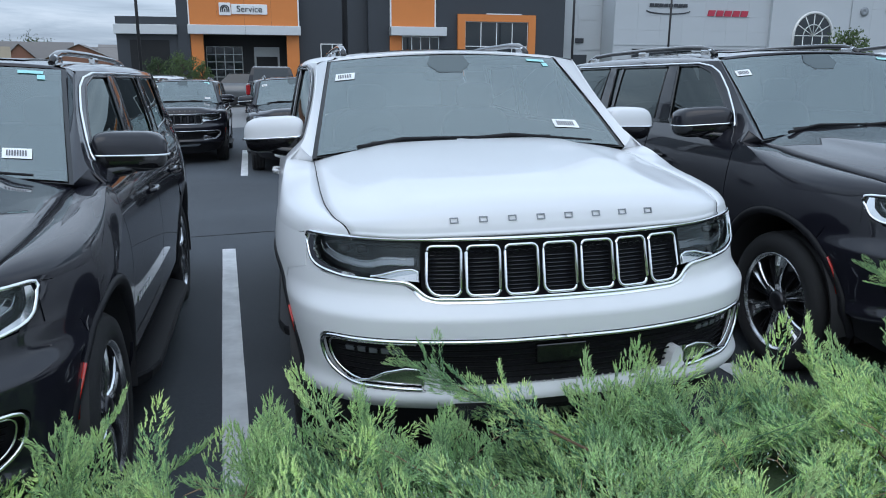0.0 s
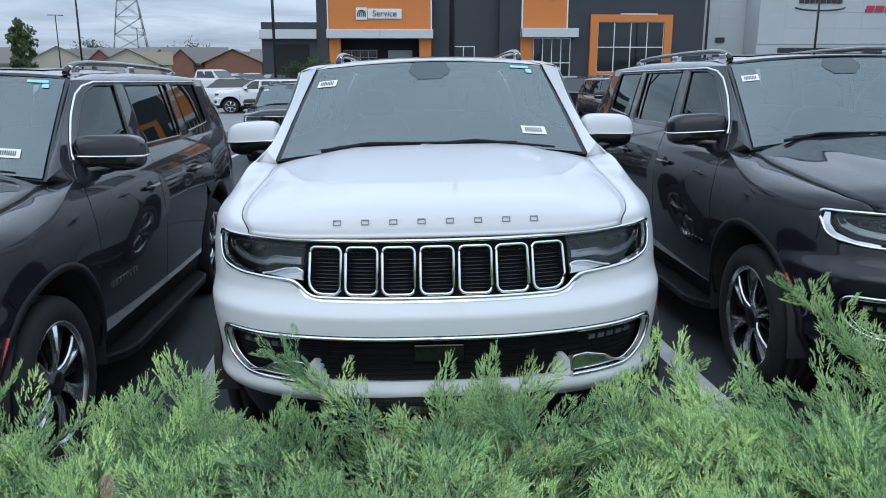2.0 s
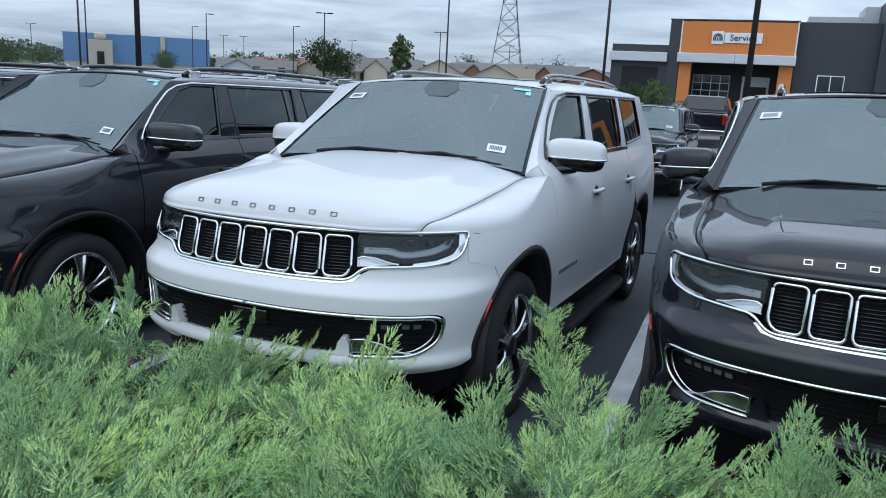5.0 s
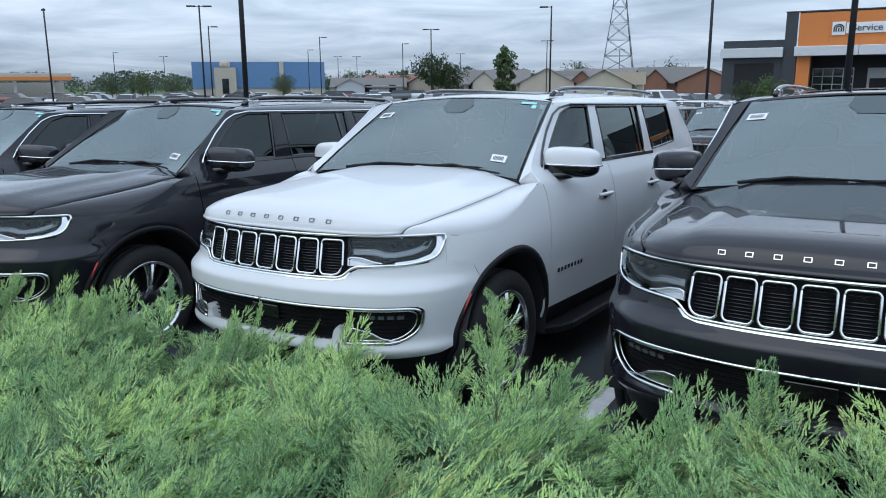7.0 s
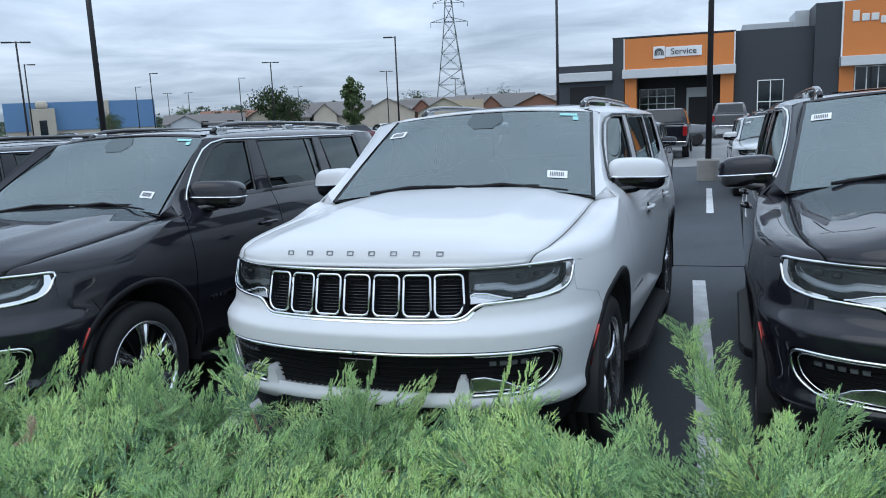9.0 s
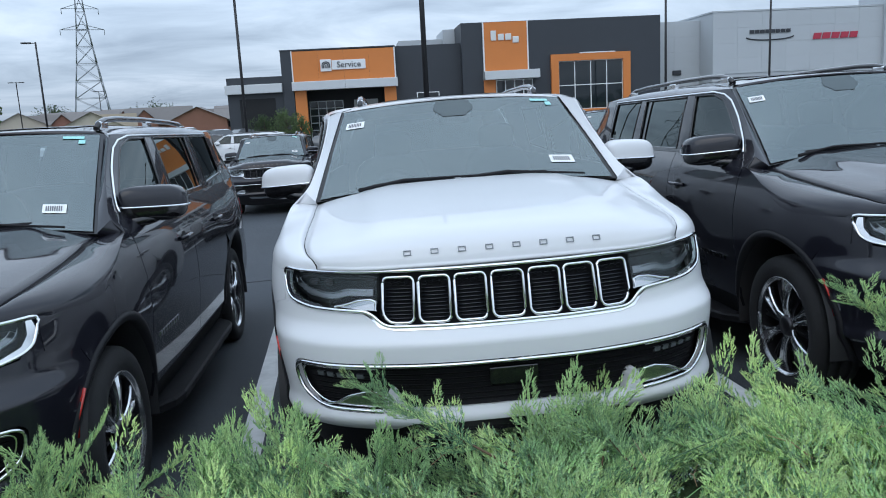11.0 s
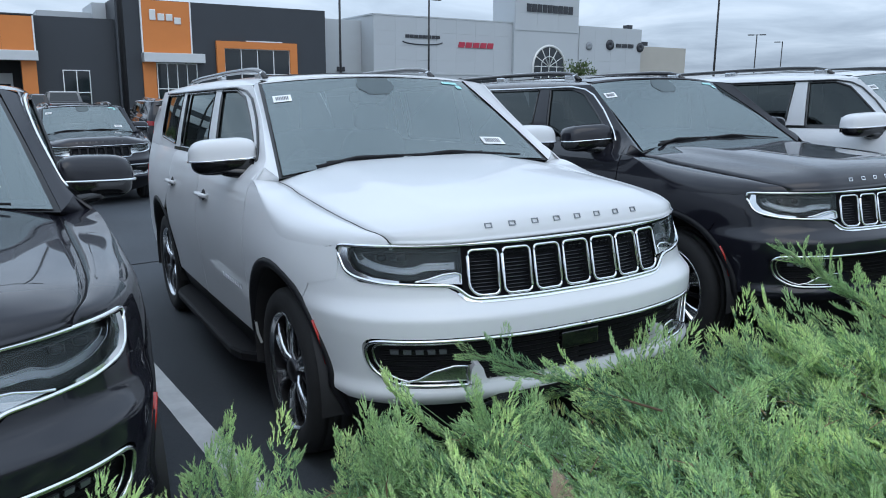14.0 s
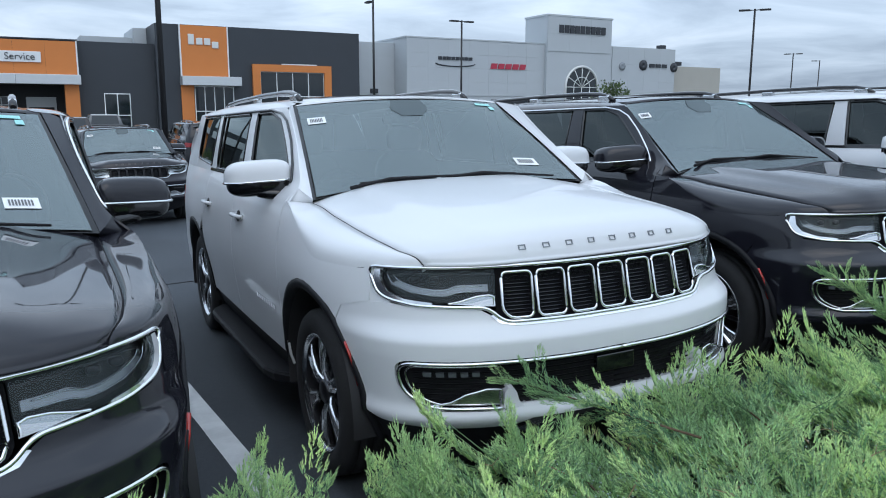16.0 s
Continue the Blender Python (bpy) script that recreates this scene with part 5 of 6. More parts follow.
# main block
Y0 += 1.0
boxed("main_block", (10.7, 30.75, Y0 - 1.0, 98, GZ, 9.8), M_CHARCOAL, dark)
pil = boxed("orange_pillar", (12.9, 17.15, Y0 - 1.25, Y0 - 1.0, 5.1, 9.74), M_ORANGE, dark)
boxed("white_edge", (12.78, 12.9, Y0 - 1.28, Y0 - 1.0, 5.1, 9.76), M_WHITETRIM, pil)
boxed("white_edge", (17.15, 17.27, Y0 - 1.28, Y0 - 1.0, 5.1, 9.76), M_WHITETRIM, pil)
boxed("canopy", (12.7, 18.15, Y0 - 2.3, Y0 - 1.0, 4.27, 5.1), M_METALBAND, dark, 0.03)
boxed("orange_jamb", (12.75, 13.9, Y0 - 1.2, Y0 - 1.0, GZ, 4.27), M_ORANGE, dark)
glazed("entrance", dark, 14.0, 17.6, GZ, 4.2, Y0 - 1.02, 4, 2)
bm = bmesh.new()
for i, (w, h) in enumerate(((0.55, 0.95), (0.6, 0.62), (0.6, 0.62), (0.62, 0.62))):
    x = 13.55 + i * 0.72
    box(bm, x, x + w, Y0 - 1.36, Y0 - 1.25, 8.0 - (0.28 if i == 3 else 0), 8.0 + h - (0.28 if i == 3 else 0), 0.05)
part("pillar_sign", bm, M_SIGNSILVER, pil, "row of plain silver sign blocks")
bm = bmesh.new()
for q in ((19.5, 27.55, 5.75, 6.42), (19.5, 20.25, 1.0, 5.75), (26.8, 27.55, 1.0, 5.75), (19.5, 27.55, 0.4, 1.0)):
    box(bm, q[0], q[1], Y0 - 1.35, Y0 - 1.0, q[2], q[3])
wf = part("orange_window_frame", bm, M_ORANGE, dark)
boxed("white_lintel", (22.4, 26.0, Y0 - 1.37, Y0 - 1.2, 6.42, 6.52), M_WHITETRIM, wf)
glazed("display_window", dark, 20.28, 26.78, 1.02, 5.73, Y0 - 1.02, 4, 2)

grey = thing("retail_building", "pale grey retail building with raised portal and arched window", "building")
boxed("recess_wall", (30.78, 36.2, Y0 + 2.0, 98, GZ, 9.35), M_GREYWALL, grey)
boxed("left_block", (36.2, 54.25, Y0 - 1.0, 98, GZ, 9.75), M_GREYWALL, grey)
boxed("roof_cap", (36.1, 54.25, Y0 - 1.1, 98, 9.75, 9.9), M_GREYWALL, grey)
clad(grey, 36.2, 54.3, 3.7, 9.7, Y0 - 1.004, 7, 4, M_GREYWALL)
clad(grey, 30.8, 36.1, 3.2, 9.3, Y0 + 1.996, 2, 4, M_GREYWALL)
glazed("shop_window", grey, 38.4, 45.2, GZ, 3.3, Y0 - 1.02, 4, 2, M_CHARCOAL)
glazed("shop_window", grey, 47.0, 53.6, GZ, 3.3, Y0 - 1.02, 4, 2, M_CHARCOAL)
boxed("side_door", (33.0, 34.6, Y0 + 1.9, Y0 + 2.0, GZ, 2.7), M_CHARCOAL, grey)
bm = bmesh.new()
box(bm, 33.2, 34.1, Y0 + 1.7, Y0 + 2.0, 3.9, 4.4, 0.05)
part("wall_lamp", bm, M_SIGNDARK, grey)
portal = boxed("portal", (54.3, 64.0, Y0 - 1.5, Y0 + 3, GZ, 13.0), M_GREYWALL, grey)
boxed("portal_cap", (54.2, 64.1, Y0 - 1.6, Y0 + 3.1, 13.0, 13.2), M_GREYWALL, grey)
clad(portal, 54.35, 63.95, 9.0, 12.95, Y0 - 1.504, 3, 2, M_GREYWALL)
boxed("right_block", (64.05, 75.3, Y0 - 1.0, 96, GZ, 10.0), M_GREYWALL, grey)
clad(grey, 64.6, 75.2, 3.7, 9.95, Y0 - 1.004, 4, 3, M_GREYWALL)
boxed("end_wing", (75.35, 86.0, Y0 + 1.0, 96, GZ, 8.05), M_TANWALL, grey)
bm = bmesh.new()
box(bm, 75.32, 76.7, Y0 - 0.8, 80, 8.0, 8.5)
box(bm, 73.8, 74.6, Y0, Y0 + 1, 10.0, 10.6, 0.05)
part("roof_units", bm, M_SIGNDARK, grey)
# arched window
AX, AZ, AR = 59.6, 4.9, 2.45
bm = bmesh.new()
yq = Y0 - 1.52
ring = [(AX + AR * math.cos(a), yq, AZ + AR * math.sin(a)) for a in np.linspace(0, math.pi, 24)] + [(AX - AR, yq, 0.5), (AX + AR, yq, 0.5)]
bm.faces.new([bm.verts.new(p) for p in ring])
aw = part("arched_window", bm, M_SHOPGLASS, grey)
bm = bmesh.new()
tube(bm, [(AX + AR, yq, 0.5)] + [(AX + AR * math.cos(a), yq, AZ + AR * math.sin(a)) for a in np.linspace(0, math.pi, 24)] + [(AX - AR, yq, 0.5)], 0.16, 6)
part("window_surround", bm, M_SIGNSILVER, aw)
bars = [[(AX, yq - 0.02, AZ), (AX + AR * math.cos(a), yq - 0.02, AZ + AR * math.sin(a))] for a in np.linspace(0, math.pi, 7)]
bars += [[(AX + 1.2 * math.cos(a), yq - 0.02, AZ + 1.2 * math.sin(a)) for a in np.linspace(0, math.pi, 16)]]
bars += [[(AX - AR, yq - 0.02, z), (AX + AR, yq - 0.02, z)] for z in (0.6, 2.0, 3.4)]
bars += [[(AX + x, yq - 0.02, 0.5), (AX + x, yq - 0.02, AZ)] for x in (-1.2, 0, 1.2)]
for pts in bars:
    bm = bmesh.new()
    tube(bm, pts, 0.06, 5)
    part("window_bar", bm, M_SIGNSILVER, aw)


def sign_bars(x0, x1, z0, z1, y, n, material, label, lean=0.0):
    w = (x1 - x0) / n
    sign = thing("wall_sign", label, "sign")
    for i in range(n):
        bm = bmesh.new()
        a = x0 + i * w
        vs = []
        for yy in (y - 0.12, y):
            vs.append([bm.verts.new(p) for p in ((a + w * 0.06, yy, z0), (a + w * 0.86, yy, z0), (a + w * 0.86 + lean, yy, z1), (a + w * 0.06 + lean, yy, z1))])
        bm.faces.new(vs[0])
        for k in range(4):
            bm.faces.new((vs[0][k], vs[1][k], vs[1][(k + 1) % 4], vs[0][(k + 1) % 4]))
        part("sign_bar", bm, material, sign)


sign_bars(55.9, 63.0, 11.15, 12.05, Y0 - 1.59, 9, M_SIGNDARK, "row of dark sign bars on pale grey portal")
sign_bars(46.7, 51.6, 6.75, 7.35, Y0 - 1.09, 5, M_SIGNRED, "row of red sign bars on pale grey wall", 0.15)
sign_bars(40.0, 44.4, 7.55, 7.9, Y0 - 1.09, 8, M_SIGNDARK, "row of dark sign bars over a silver wing shape")
sign_bars(70.7, 73.9, 7.6, 8.05, Y0 - 1.09, 3, M_SIGNDARK, "row of dark sign bars beside a round emblem")
bm = bmesh.new()
tube(bm, [(42.2 + 2.5 * math.cos(a), Y0 - 1.12, 7.2 + 0.32 * math.sin(a)) for a in np.linspace(math.pi, 2 * math.pi, 24)], 0.07, 6)
tagged(part("wing_emblem", bm, M_SIGNDARK), "thin dark wing-shaped emblem on grey wall", "sign")
for x, z, r, m in ((69.7, 7.85, 0.65, M_SIGNDARK), (75.0, 7.7, 0.6, M_SIGNDARK), (66.2, 7.6, 0.5, M_GALV)):
    bm = bmesh.new()
    lathe(bm, [(Y0 - 1.1, 0.001), (Y0 - 1.22, 0.001), (Y0 - 1.22, r), (Y0 - 1.08, r)], 20, "y")
    for v in bm.verts:
        v.co += Vector((x, 0, z))
    tagged(part("wall_emblem", bm, m), "plain dark round emblem on pale wall", "sign")


# ---- lamp posts ----
def lamp_post(x, y, h=9.2, heads=1, turn=0.0, r=0.085):
    z = ground_z(x, y)
    post = thing("lamp_post", "dark bronze car-park lamp post with flat " + ("twin heads" if heads == 2 else "head"), "lamp post", "car-park lamp posts", m=pose(x, y, z, 0, 0, turn))
    bm = bmesh.new()
    lathe(bm, [(0.55, 0.30), (0.6, 0.28), (0.6, 0.1)], 16, "z")
    lathe(bm, [(-0.3, 0.30), (0.55, 0.30)], 16, "z")
    part("footing", bm, M_KERB, post)
    bm = bmesh.new()
    tube(bm, [(0, 0, 0.6), (0, 0, h)], [r, r * 0.8], 8)
    pole = part("pole", bm, M_POLE, post)
    for k in range(heads):
        sg = 1 if k == 0 else -1
        bm = bmesh.new()
        box(bm, *sorted((sg * 0.06, sg * 0.35)), -0.03, 0.03, h - 0.12, h - 0.06)
        box(bm, *sorted((sg * 0.30, sg * 1.05)), -0.17, 0.17, h - 0.14, h - 0.03, 0.02)
        part("lamp_head", bm, M_POLE, pole)
    return post


for x, y, heads, turn in ((2.45, 22.2, 2, 0), (19.9, 48, 1, 90), (30.6, 55, 2, 0), (-5.72, 43, 1, 180), (-13.75, 17.2, 2, 20),
                          (-62.7, 41.8, 1, 150), (-49.5, 47.6, 2, 40), (-67.6, 65.0, 1, 40), (-100.7, 120.5, 1, 40),
                          (-71.2, 89.1, 1, 40), (-72.3, 112.1, 1, 40), (-49.1, 84.3, 2, 30), (-87.9, 158.9, 2, 30), (-24.7, 65.6, 1, 200), (-48.4, 118.5, 2, 20), (-50.8, 161.5, 2, 20),
                          (-121.3, 155.4, 2, 30), (-117.6, 158.3, 2, 30), (-141.2, 105.8, 1, 40), (-150.6, 126.3, 2, 40), (44.9, 38.8, 2, -50), (82.3, 64.1, 2, -50), (96.2, 70.5, 1, 130)):
    lamp_post(x, y, 9.2 if y > 25 or x < -10 else 9.8, heads, turn)


# ---- parked cars across the aisle ----
def suv_copy(x, y, yaw, scale, m, trim, label, group):
    q = pose(x, y, ground_z(x, y), -1.43 if y < 20 else 0, -1.15 if y < 20 else 0, 0) @ pose(0, 0, 0, 0, 0, yaw) @ Matrix.Diagonal((*scale, 1))
    c = repaint(copy_thing(suv, q), m, trim)
    tagged(c, label, "car", group)
    for o in c.children_recursive:
        if o.name.split(".")[0] in ("slot_frame", "grille_sill", "window_chrome", "bonnet_badge"):
            o.material_slots[0].link = "OBJECT"
            o.material_slots[0].material = M_DARKALLOY
    return c


GC = (0.93, 0.90, 0.94)
for x, y, yaw, m, label in ((0.80, 14.6, 1, M_BLACK, "black mid-size sport utility vehicle facing across the aisle"),
                            (-1.62, 17.0, 0, M_BLACK, "black mid-size sport utility vehicle facing across the aisle"),
                            (3.98, 17.1, 1, M_SILVER_PAINT, "silver mid-size sport utility vehicle facing across the aisle"),
                            (6.85, 17.0, 0, M_BLACK, "black mid-size sport utility vehicle facing across the aisle")):
    suv_copy(x, y, yaw, GC, m, M_CHROME if m is M_BLACK else M_GLOSSBLACK, label, "cars across the aisle")
for x, y, yaw, m, sc, label in ((4.6, 31.0, 180, M_BLACK, (0.92, 0.9, 0.93), "black sport utility vehicle with its tail to the aisle"),
                                (-8.0, 38.5, -90, M_WHITE, (0.95, 0.93, 0.86), "white people carrier parked side-on")):
    suv_copy(x, y, yaw, sc, m, M_GLOSSBLACK, label, "cars before the showroom")


def pickup(x, y, yaw, paint, label):
    """Crew-cab pickup truck; nose at local y = 0, tail at 5.9."""
    car = thing("pickup_truck", label, "truck", "pickups before the showroom", m=pose(x, y, ground_z(x, y), 0, 0, yaw))
    bm = bmesh.new()
    rows = []
    for yy, w, z0, z1 in ((0.0, 0.80, 0.62, 1.10), (0.12, 0.95, 0.5, 1.20), (1.4, 1.02, 0.48, 1.27), (3.7, 1.02, 0.48, 1.28), (3.72, 1.02, 0.48, 1.33), (5.75, 1.02, 0.52, 1.33), (5.88, 0.98, 0.6, 1.30)):
        rows.append([(-w * 0.96, yy, z0), (-w, yy, z0 + 0.25), (-w, yy, z1 - 0.12), (-w * 0.93, yy, z1), (w * 0.93, yy, z1), (w, yy, z1 - 0.12), (w, yy, z0 + 0.25), (w * 0.96, yy, z0)])
    grid(bm, rows)
    bm.faces.new([bm.verts.new(p) for p in rows[0]])
    bm.faces.new([bm.verts.new(p) for p in rows[-1]])
    part("body", bm, paint, car)
    bm = bmesh.new()
    rows = []
    for z, y0, y1, w in ((1.27, 1.35, 3.72, 0.95), (1.60, 1.75, 3.66, 0.86), (1.90, 2.15, 3.55, 0.76), (1.94, 2.4, 3.4, 0.66)):
        rows.append([(-w, y0, z), (w, y0, z), (w, y1, z), (-w, y1, z), (-w, y0, z)])
    grid(bm, rows, smooth=False)
    bm.faces.new([bm.verts.new(p) for p in rows[-1][:4]])
    part("cab", bm, paint, car)
    for name, q in (("rear_window", [(-0.74, 3.70, 1.40), (0.74, 3.70, 1.40), (0.66, 3.60, 1.84), (-0.66, 3.60, 1.84)]), ("windscreen", [(-0.84, 1.42, 1.34), (0.84, 1.42, 1.34), (0.72, 2.06, 1.86), (-0.72, 2.06, 1.86)])):
        bm = bmesh.new()
        c = Vector((0, 0.02 if name == "rear_window" else -0.03, 0.01))
        bm.faces.new([bm.verts.new(Vector(p) + c) for p in q])
        part(name, bm, M_SHOPGLASS, car)
    for sg in (-1, 1):
        bm = bmesh.new()
        for y0, y1 in ((1.95, 2.75), (2.85, 3.5)):
            bm.faces.new([bm.verts.new(p) for p in ((sg * 0.935, y0 - 0.25, 1.36), (sg * 0.935, y1, 1.36), (sg * 0.81, y1 - 0.02, 1.82), (sg * 0.81, y0 + 0.12, 1.82))])
        part("side_window", bm, M_SHOPGLASS, car)
        boxed("tail_lamp", (*sorted((sg * 0.84, sg * 1.0)), 5.80, 5.91, 0.92, 1.28), M_REDLENS, car, 0.02)
        boxed("headlamp", (*sorted((sg * 0.55, sg * 0.88)), -0.02, 0.10, 0.88, 1.04), M_LIGHTGREY, car, 0.02)
        for yy in (1.0, 4.7):
            w = new("wheel", WHEEL["rim"])
            w.parent = car
            w.matrix_basis = pose(sg * 0.92, yy, 0.41, 0, 0, 0 if sg > 0 else 180)
            for n in ("tyre", "hub_cap", "brake_disc"):
                o = new(n, WHEEL[n])
                o.parent = w
            for k in range(6):
                o = new("spoke", WHEEL["spoke"])
                o.parent = w
                o.matrix_basis = pose(0, 0, 0, 60 * k)
    boxed("rear_bumper", (-0.98, 0.98, 5.85, 6.02, 0.52, 0.72), M_CHROME, car, 0.03)
    boxed("tailgate", (-0.78, 0.78, 5.88, 5.92, 0.78, 1.28), paint, car, 0.02)
    boxed("bed_cover", (-0.88, 0.88, 3.80, 5.72, 1.325, 1.365), M_PLASTIC, car, 0.01)
    return car


pickup(0.60, 36.5, 180, M_BLACK, "black pickup truck with red tail lamps and black bed cover")
pickup(3.4, 52.0, 180, M_GREY_PAINT, "dark grey pickup truck seen from its tail")
pickup(-10.5, 58.0, 60, M_WHITE, "white pickup truck parked by the lot edge")


# ---- far cars ----
def far_car(name, m, paint, label):
    car = thing(name, label, "car", "distant parked cars", m=m)
    bm = bmesh.new()
    rows = []
    for yy, w, z0, z1 in ((0.0, 0.75, 0.45, 0.85), (0.15, 0.9, 0.35, 0.95), (1.3, 0.95, 0.3, 1.05), (4.3, 0.95, 0.32, 1.08), (4.6, 0.85, 0.45, 1.0)):
        rows.append([(-w * 0.95, yy, z0), (-w, yy, z0 + 0.3), (-w * 0.92, yy, z1), (w * 0.92, yy, z1), (w, yy, z0 + 0.3), (w * 0.95, yy, z0)])
    grid(bm, rows)
    bm.faces.new([bm.verts.new(p) for p in rows[0]])
    bm.faces.new([bm.verts.new(p) for p in rows[-1]])
    grid(bm, [[(-0.66, 1.9, 1.52), (0.66, 1.9, 1.52)], [(-0.7, 2.6, 1.58), (0.7, 2.6, 1.58)], [(-0.66, 3.9, 1.5), (0.66, 3.9, 1.5)]])
    part("body", bm, paint, car)
    bm = bmesh.new()
    rows = [[(-0.86, 1.25, 1.03), (0.86, 1.25, 1.03), (0.86, 4.35, 1.06), (-0.86, 4.35, 1.06), (-0.86, 1.25, 1.03)], [(-0.66, 1.9, 1.515), (0.66, 1.9, 1.515), (0.66, 3.9, 1.495), (-0.66, 3.9, 1.495), (-0.66, 1.9, 1.515)]]
    grid(bm, rows, smooth=False)
    part("glasshouse", bm, M_SHOPGLASS, car)
    for sg in (-1, 1):
        for yy in (0.85, 3.75):
            bm = bmesh.new()
            lathe(bm, [(sg * 0.7, 0.33), (sg * 0.92, 0.33), (sg * 0.92, 0.2), (sg * 0.9, 0.0001)], 16)
            for v in bm.verts:
                v.co += Vector((0, yy, 0.33))
            part("wheel", bm, M_RUBBER, car)
    return car


rng = random.Random(11)
proto = {}
for x, y, yaw, m, kind in ((2.6, 40, 90, M_GREY_PAINT, "dark grey"), (-11.5, 46, -80, M_WHITE, "white"), (7.4, 33, 180, M_BLACK, "black"), (9.8, 34, 170, M_BLACK, "black"), (12.6, 34, 175, M_SILVER_PAINT, "silver")):
    q = pose(x, y, ground_z(x, y), 0, 0, yaw)
    if m.name not in proto:
        proto[m.name] = far_car("parked_car", q, m, kind + " car parked far off in a dealer lot")
    else:
        copy_thing(proto[m.name], q)
for i in range(64):
    row = i % 4
    ang = radians(28 + 42 * rng.random()) if row < 3 else radians(10 + 30 * rng.random())
    dist = (78, 96, 118, 66)[row] + rng.uniform(-2, 2)
    if row == 3 and ang > radians(34):
        dist += 22
    x, y = 4 - dist * math.sin(ang), dist * math.cos(ang)
    paint = rng.choice((M_WHITE, M_BLACK, M_GREY_PAINT, M_SILVER_PAINT, M_BLACK, M_RED_PAINT, M_WHITE, M_BLUE_PAINT))
    q = pose(x, y, ground_z(x, y), 0, 0, rng.choice((35, 215, 125, 305)) + rng.uniform(-3, 3))
    kind = {"white_car_paint": "white", "black_car_paint": "black", "grey_car_paint": "dark grey", "silver_car_paint": "silver", "dark_red_car_paint": "dark red", "dark_blue_car_paint": "dark blue"}[paint.name]
    if paint.name not in proto:
        proto[paint.name] = far_car("parked_car", q, paint, kind + " car parked far off in a dealer lot")
    else:
        copy_thing(proto[paint.name], q)
sheet("far_lot", [-170, -120, -80, -40.01], [25, 50, 80, 110, 140], 0.004, M_FARLOT, "pale far part of the car park", "car park")


# ---- distance ----
def gabled(x, y, w, d, h, rise, yaw, wall, roof, label):
    b = thing("house", label, "house", "houses beyond the lot", m=pose(x, y, ground_z(x, y), 0, 0, yaw))
    bm = bmesh.new()
    box(bm, -w / 2, w / 2, -d / 2, d / 2, -1, h)
    bm.faces.new([bm.verts.new(p) for p in ((-w / 2, -d / 2, h), (-w / 2, d / 2, h), (-w / 2, 0, h + rise))])
    bm.faces.new([bm.verts.new(p) for p in ((w / 2, -d / 2, h), (w / 2, d / 2, h), (w / 2, 0, h + rise))])
    part("wall", bm, wall, b)
    bm = bmesh.new()
    e = 0.5
    for s in (-1, 1):
        grid(bm, [[(-w / 2 - e, s * (d / 2 + e), h - 0.25), (w / 2 + e, s * (d / 2 + e), h - 0.25)], [(-w / 2 - e, 0, h + rise + 0.06), (w / 2 + e, 0, h + rise + 0.06)]], False)
        grid(bm, [[(-w / 2 - e, s * (d / 2 + e), h - 0.5), (w / 2 + e, s * (d / 2 + e), h - 0.5)], [(-w / 2 - e, s * (d / 2 + e), h - 0.25), (w / 2 + e, s * (d / 2 + e), h - 0.25)]], False)
    part("roof", bm, roof, b)
    # a gabled front wing
    g, gx, top, out = w * 0.19, w * (0.24 if int(abs(x)) % 2 else -0.24), h + rise * 0.82, d / 2 + 1.6
    bm = bmesh.new()
    box(bm, gx - g, gx + g, -out, -d / 2 + 0.5, -1, h)
    bm.faces.new([bm.verts.new(p) for p in ((gx - g, -out, h), (gx + g, -out, h), (gx, -out, top))])
    wing = part("gable_wing", bm, wall, b)
    bm = bmesh.new()
    for s in (-1, 1):
        grid(bm, [[(gx + s * (g + 0.4), -out - 0.4, h - 0.2), (gx + s * (g + 0.4), 0, h - 0.2)], [(gx, -out - 0.4, top + 0.07), (gx, 0, top + 0.07)]], False)
    part("wing_roof", bm, roof, wing)
    for i in range(max(2, int(w / 4))):
        xx = -w / 2 + (i + 0.5) * w / max(2, int(w / 4))
        boxed("window", (xx - 0.6, xx + 0.6, -d / 2 - 0.04, -d / 2 - 0.01, 1.0, 2.3), M_SHOPGLASS, b)
    return b


for x, y, w, d, h, rise, yaw, wall, roof, lab in (
        (-73.5, 128, 12, 10, 2.6, 2.6, 100, M_CREAM, M_ROOFSH, "cream house with steep grey gable roof"),
        (-66, 136, 11, 10, 2.6, 2.3, 25, M_CREAM, M_ROOFSH, "cream house with grey shingle roof"),
        (-57, 139, 10, 10, 2.6, 2.5, 110, M_CREAM, M_ROOFSH, "cream house with steep grey shingle roof"),
        (-50, 146, 11, 10, 2.6, 2.4, 20, M_BRICKFAR, M_ROOFSH, "brick house with grey shingle roof"),
        (-92.7, 142, 15, 10, 2.6, 1.6, 30, M_BRICKFAR, M_BRICKFAR, "red-brown brick building with low roof"),
        (-41.6, 128, 8, 9, 2.3, 2.2, 105, M_CREAM, M_TANROOF, "house with tan shingle roof"),
        (-36.8, 150, 11, 10, 2.6, 2.6, 15, M_BRICKFAR, M_ROOFSH, "brick house with grey shingle roof"),
        (-29, 148, 9, 10, 2.6, 2.2, 95, M_BRICKFAR, M_ROOFSH, "brick house with steep grey shingle roof"),
        (-21, 152, 11, 10, 2.6, 2.3, 5, M_BRICKFAR, M_ROOFSH, "brick house with grey shingle roof"),
        (-46, 168, 12, 11, 2.6, 2.9, 20, M_BRICKFAR, M_ROOFSH, "brick house with grey shingle roof"),
        (-84, 118, 13, 9, 2.2, 1.3, 35, M_GREYWALL, M_ROOFSH, "pale low house with grey roof")):
    gabled(x, y, w, d, h, rise, yaw, wall, roof, lab)
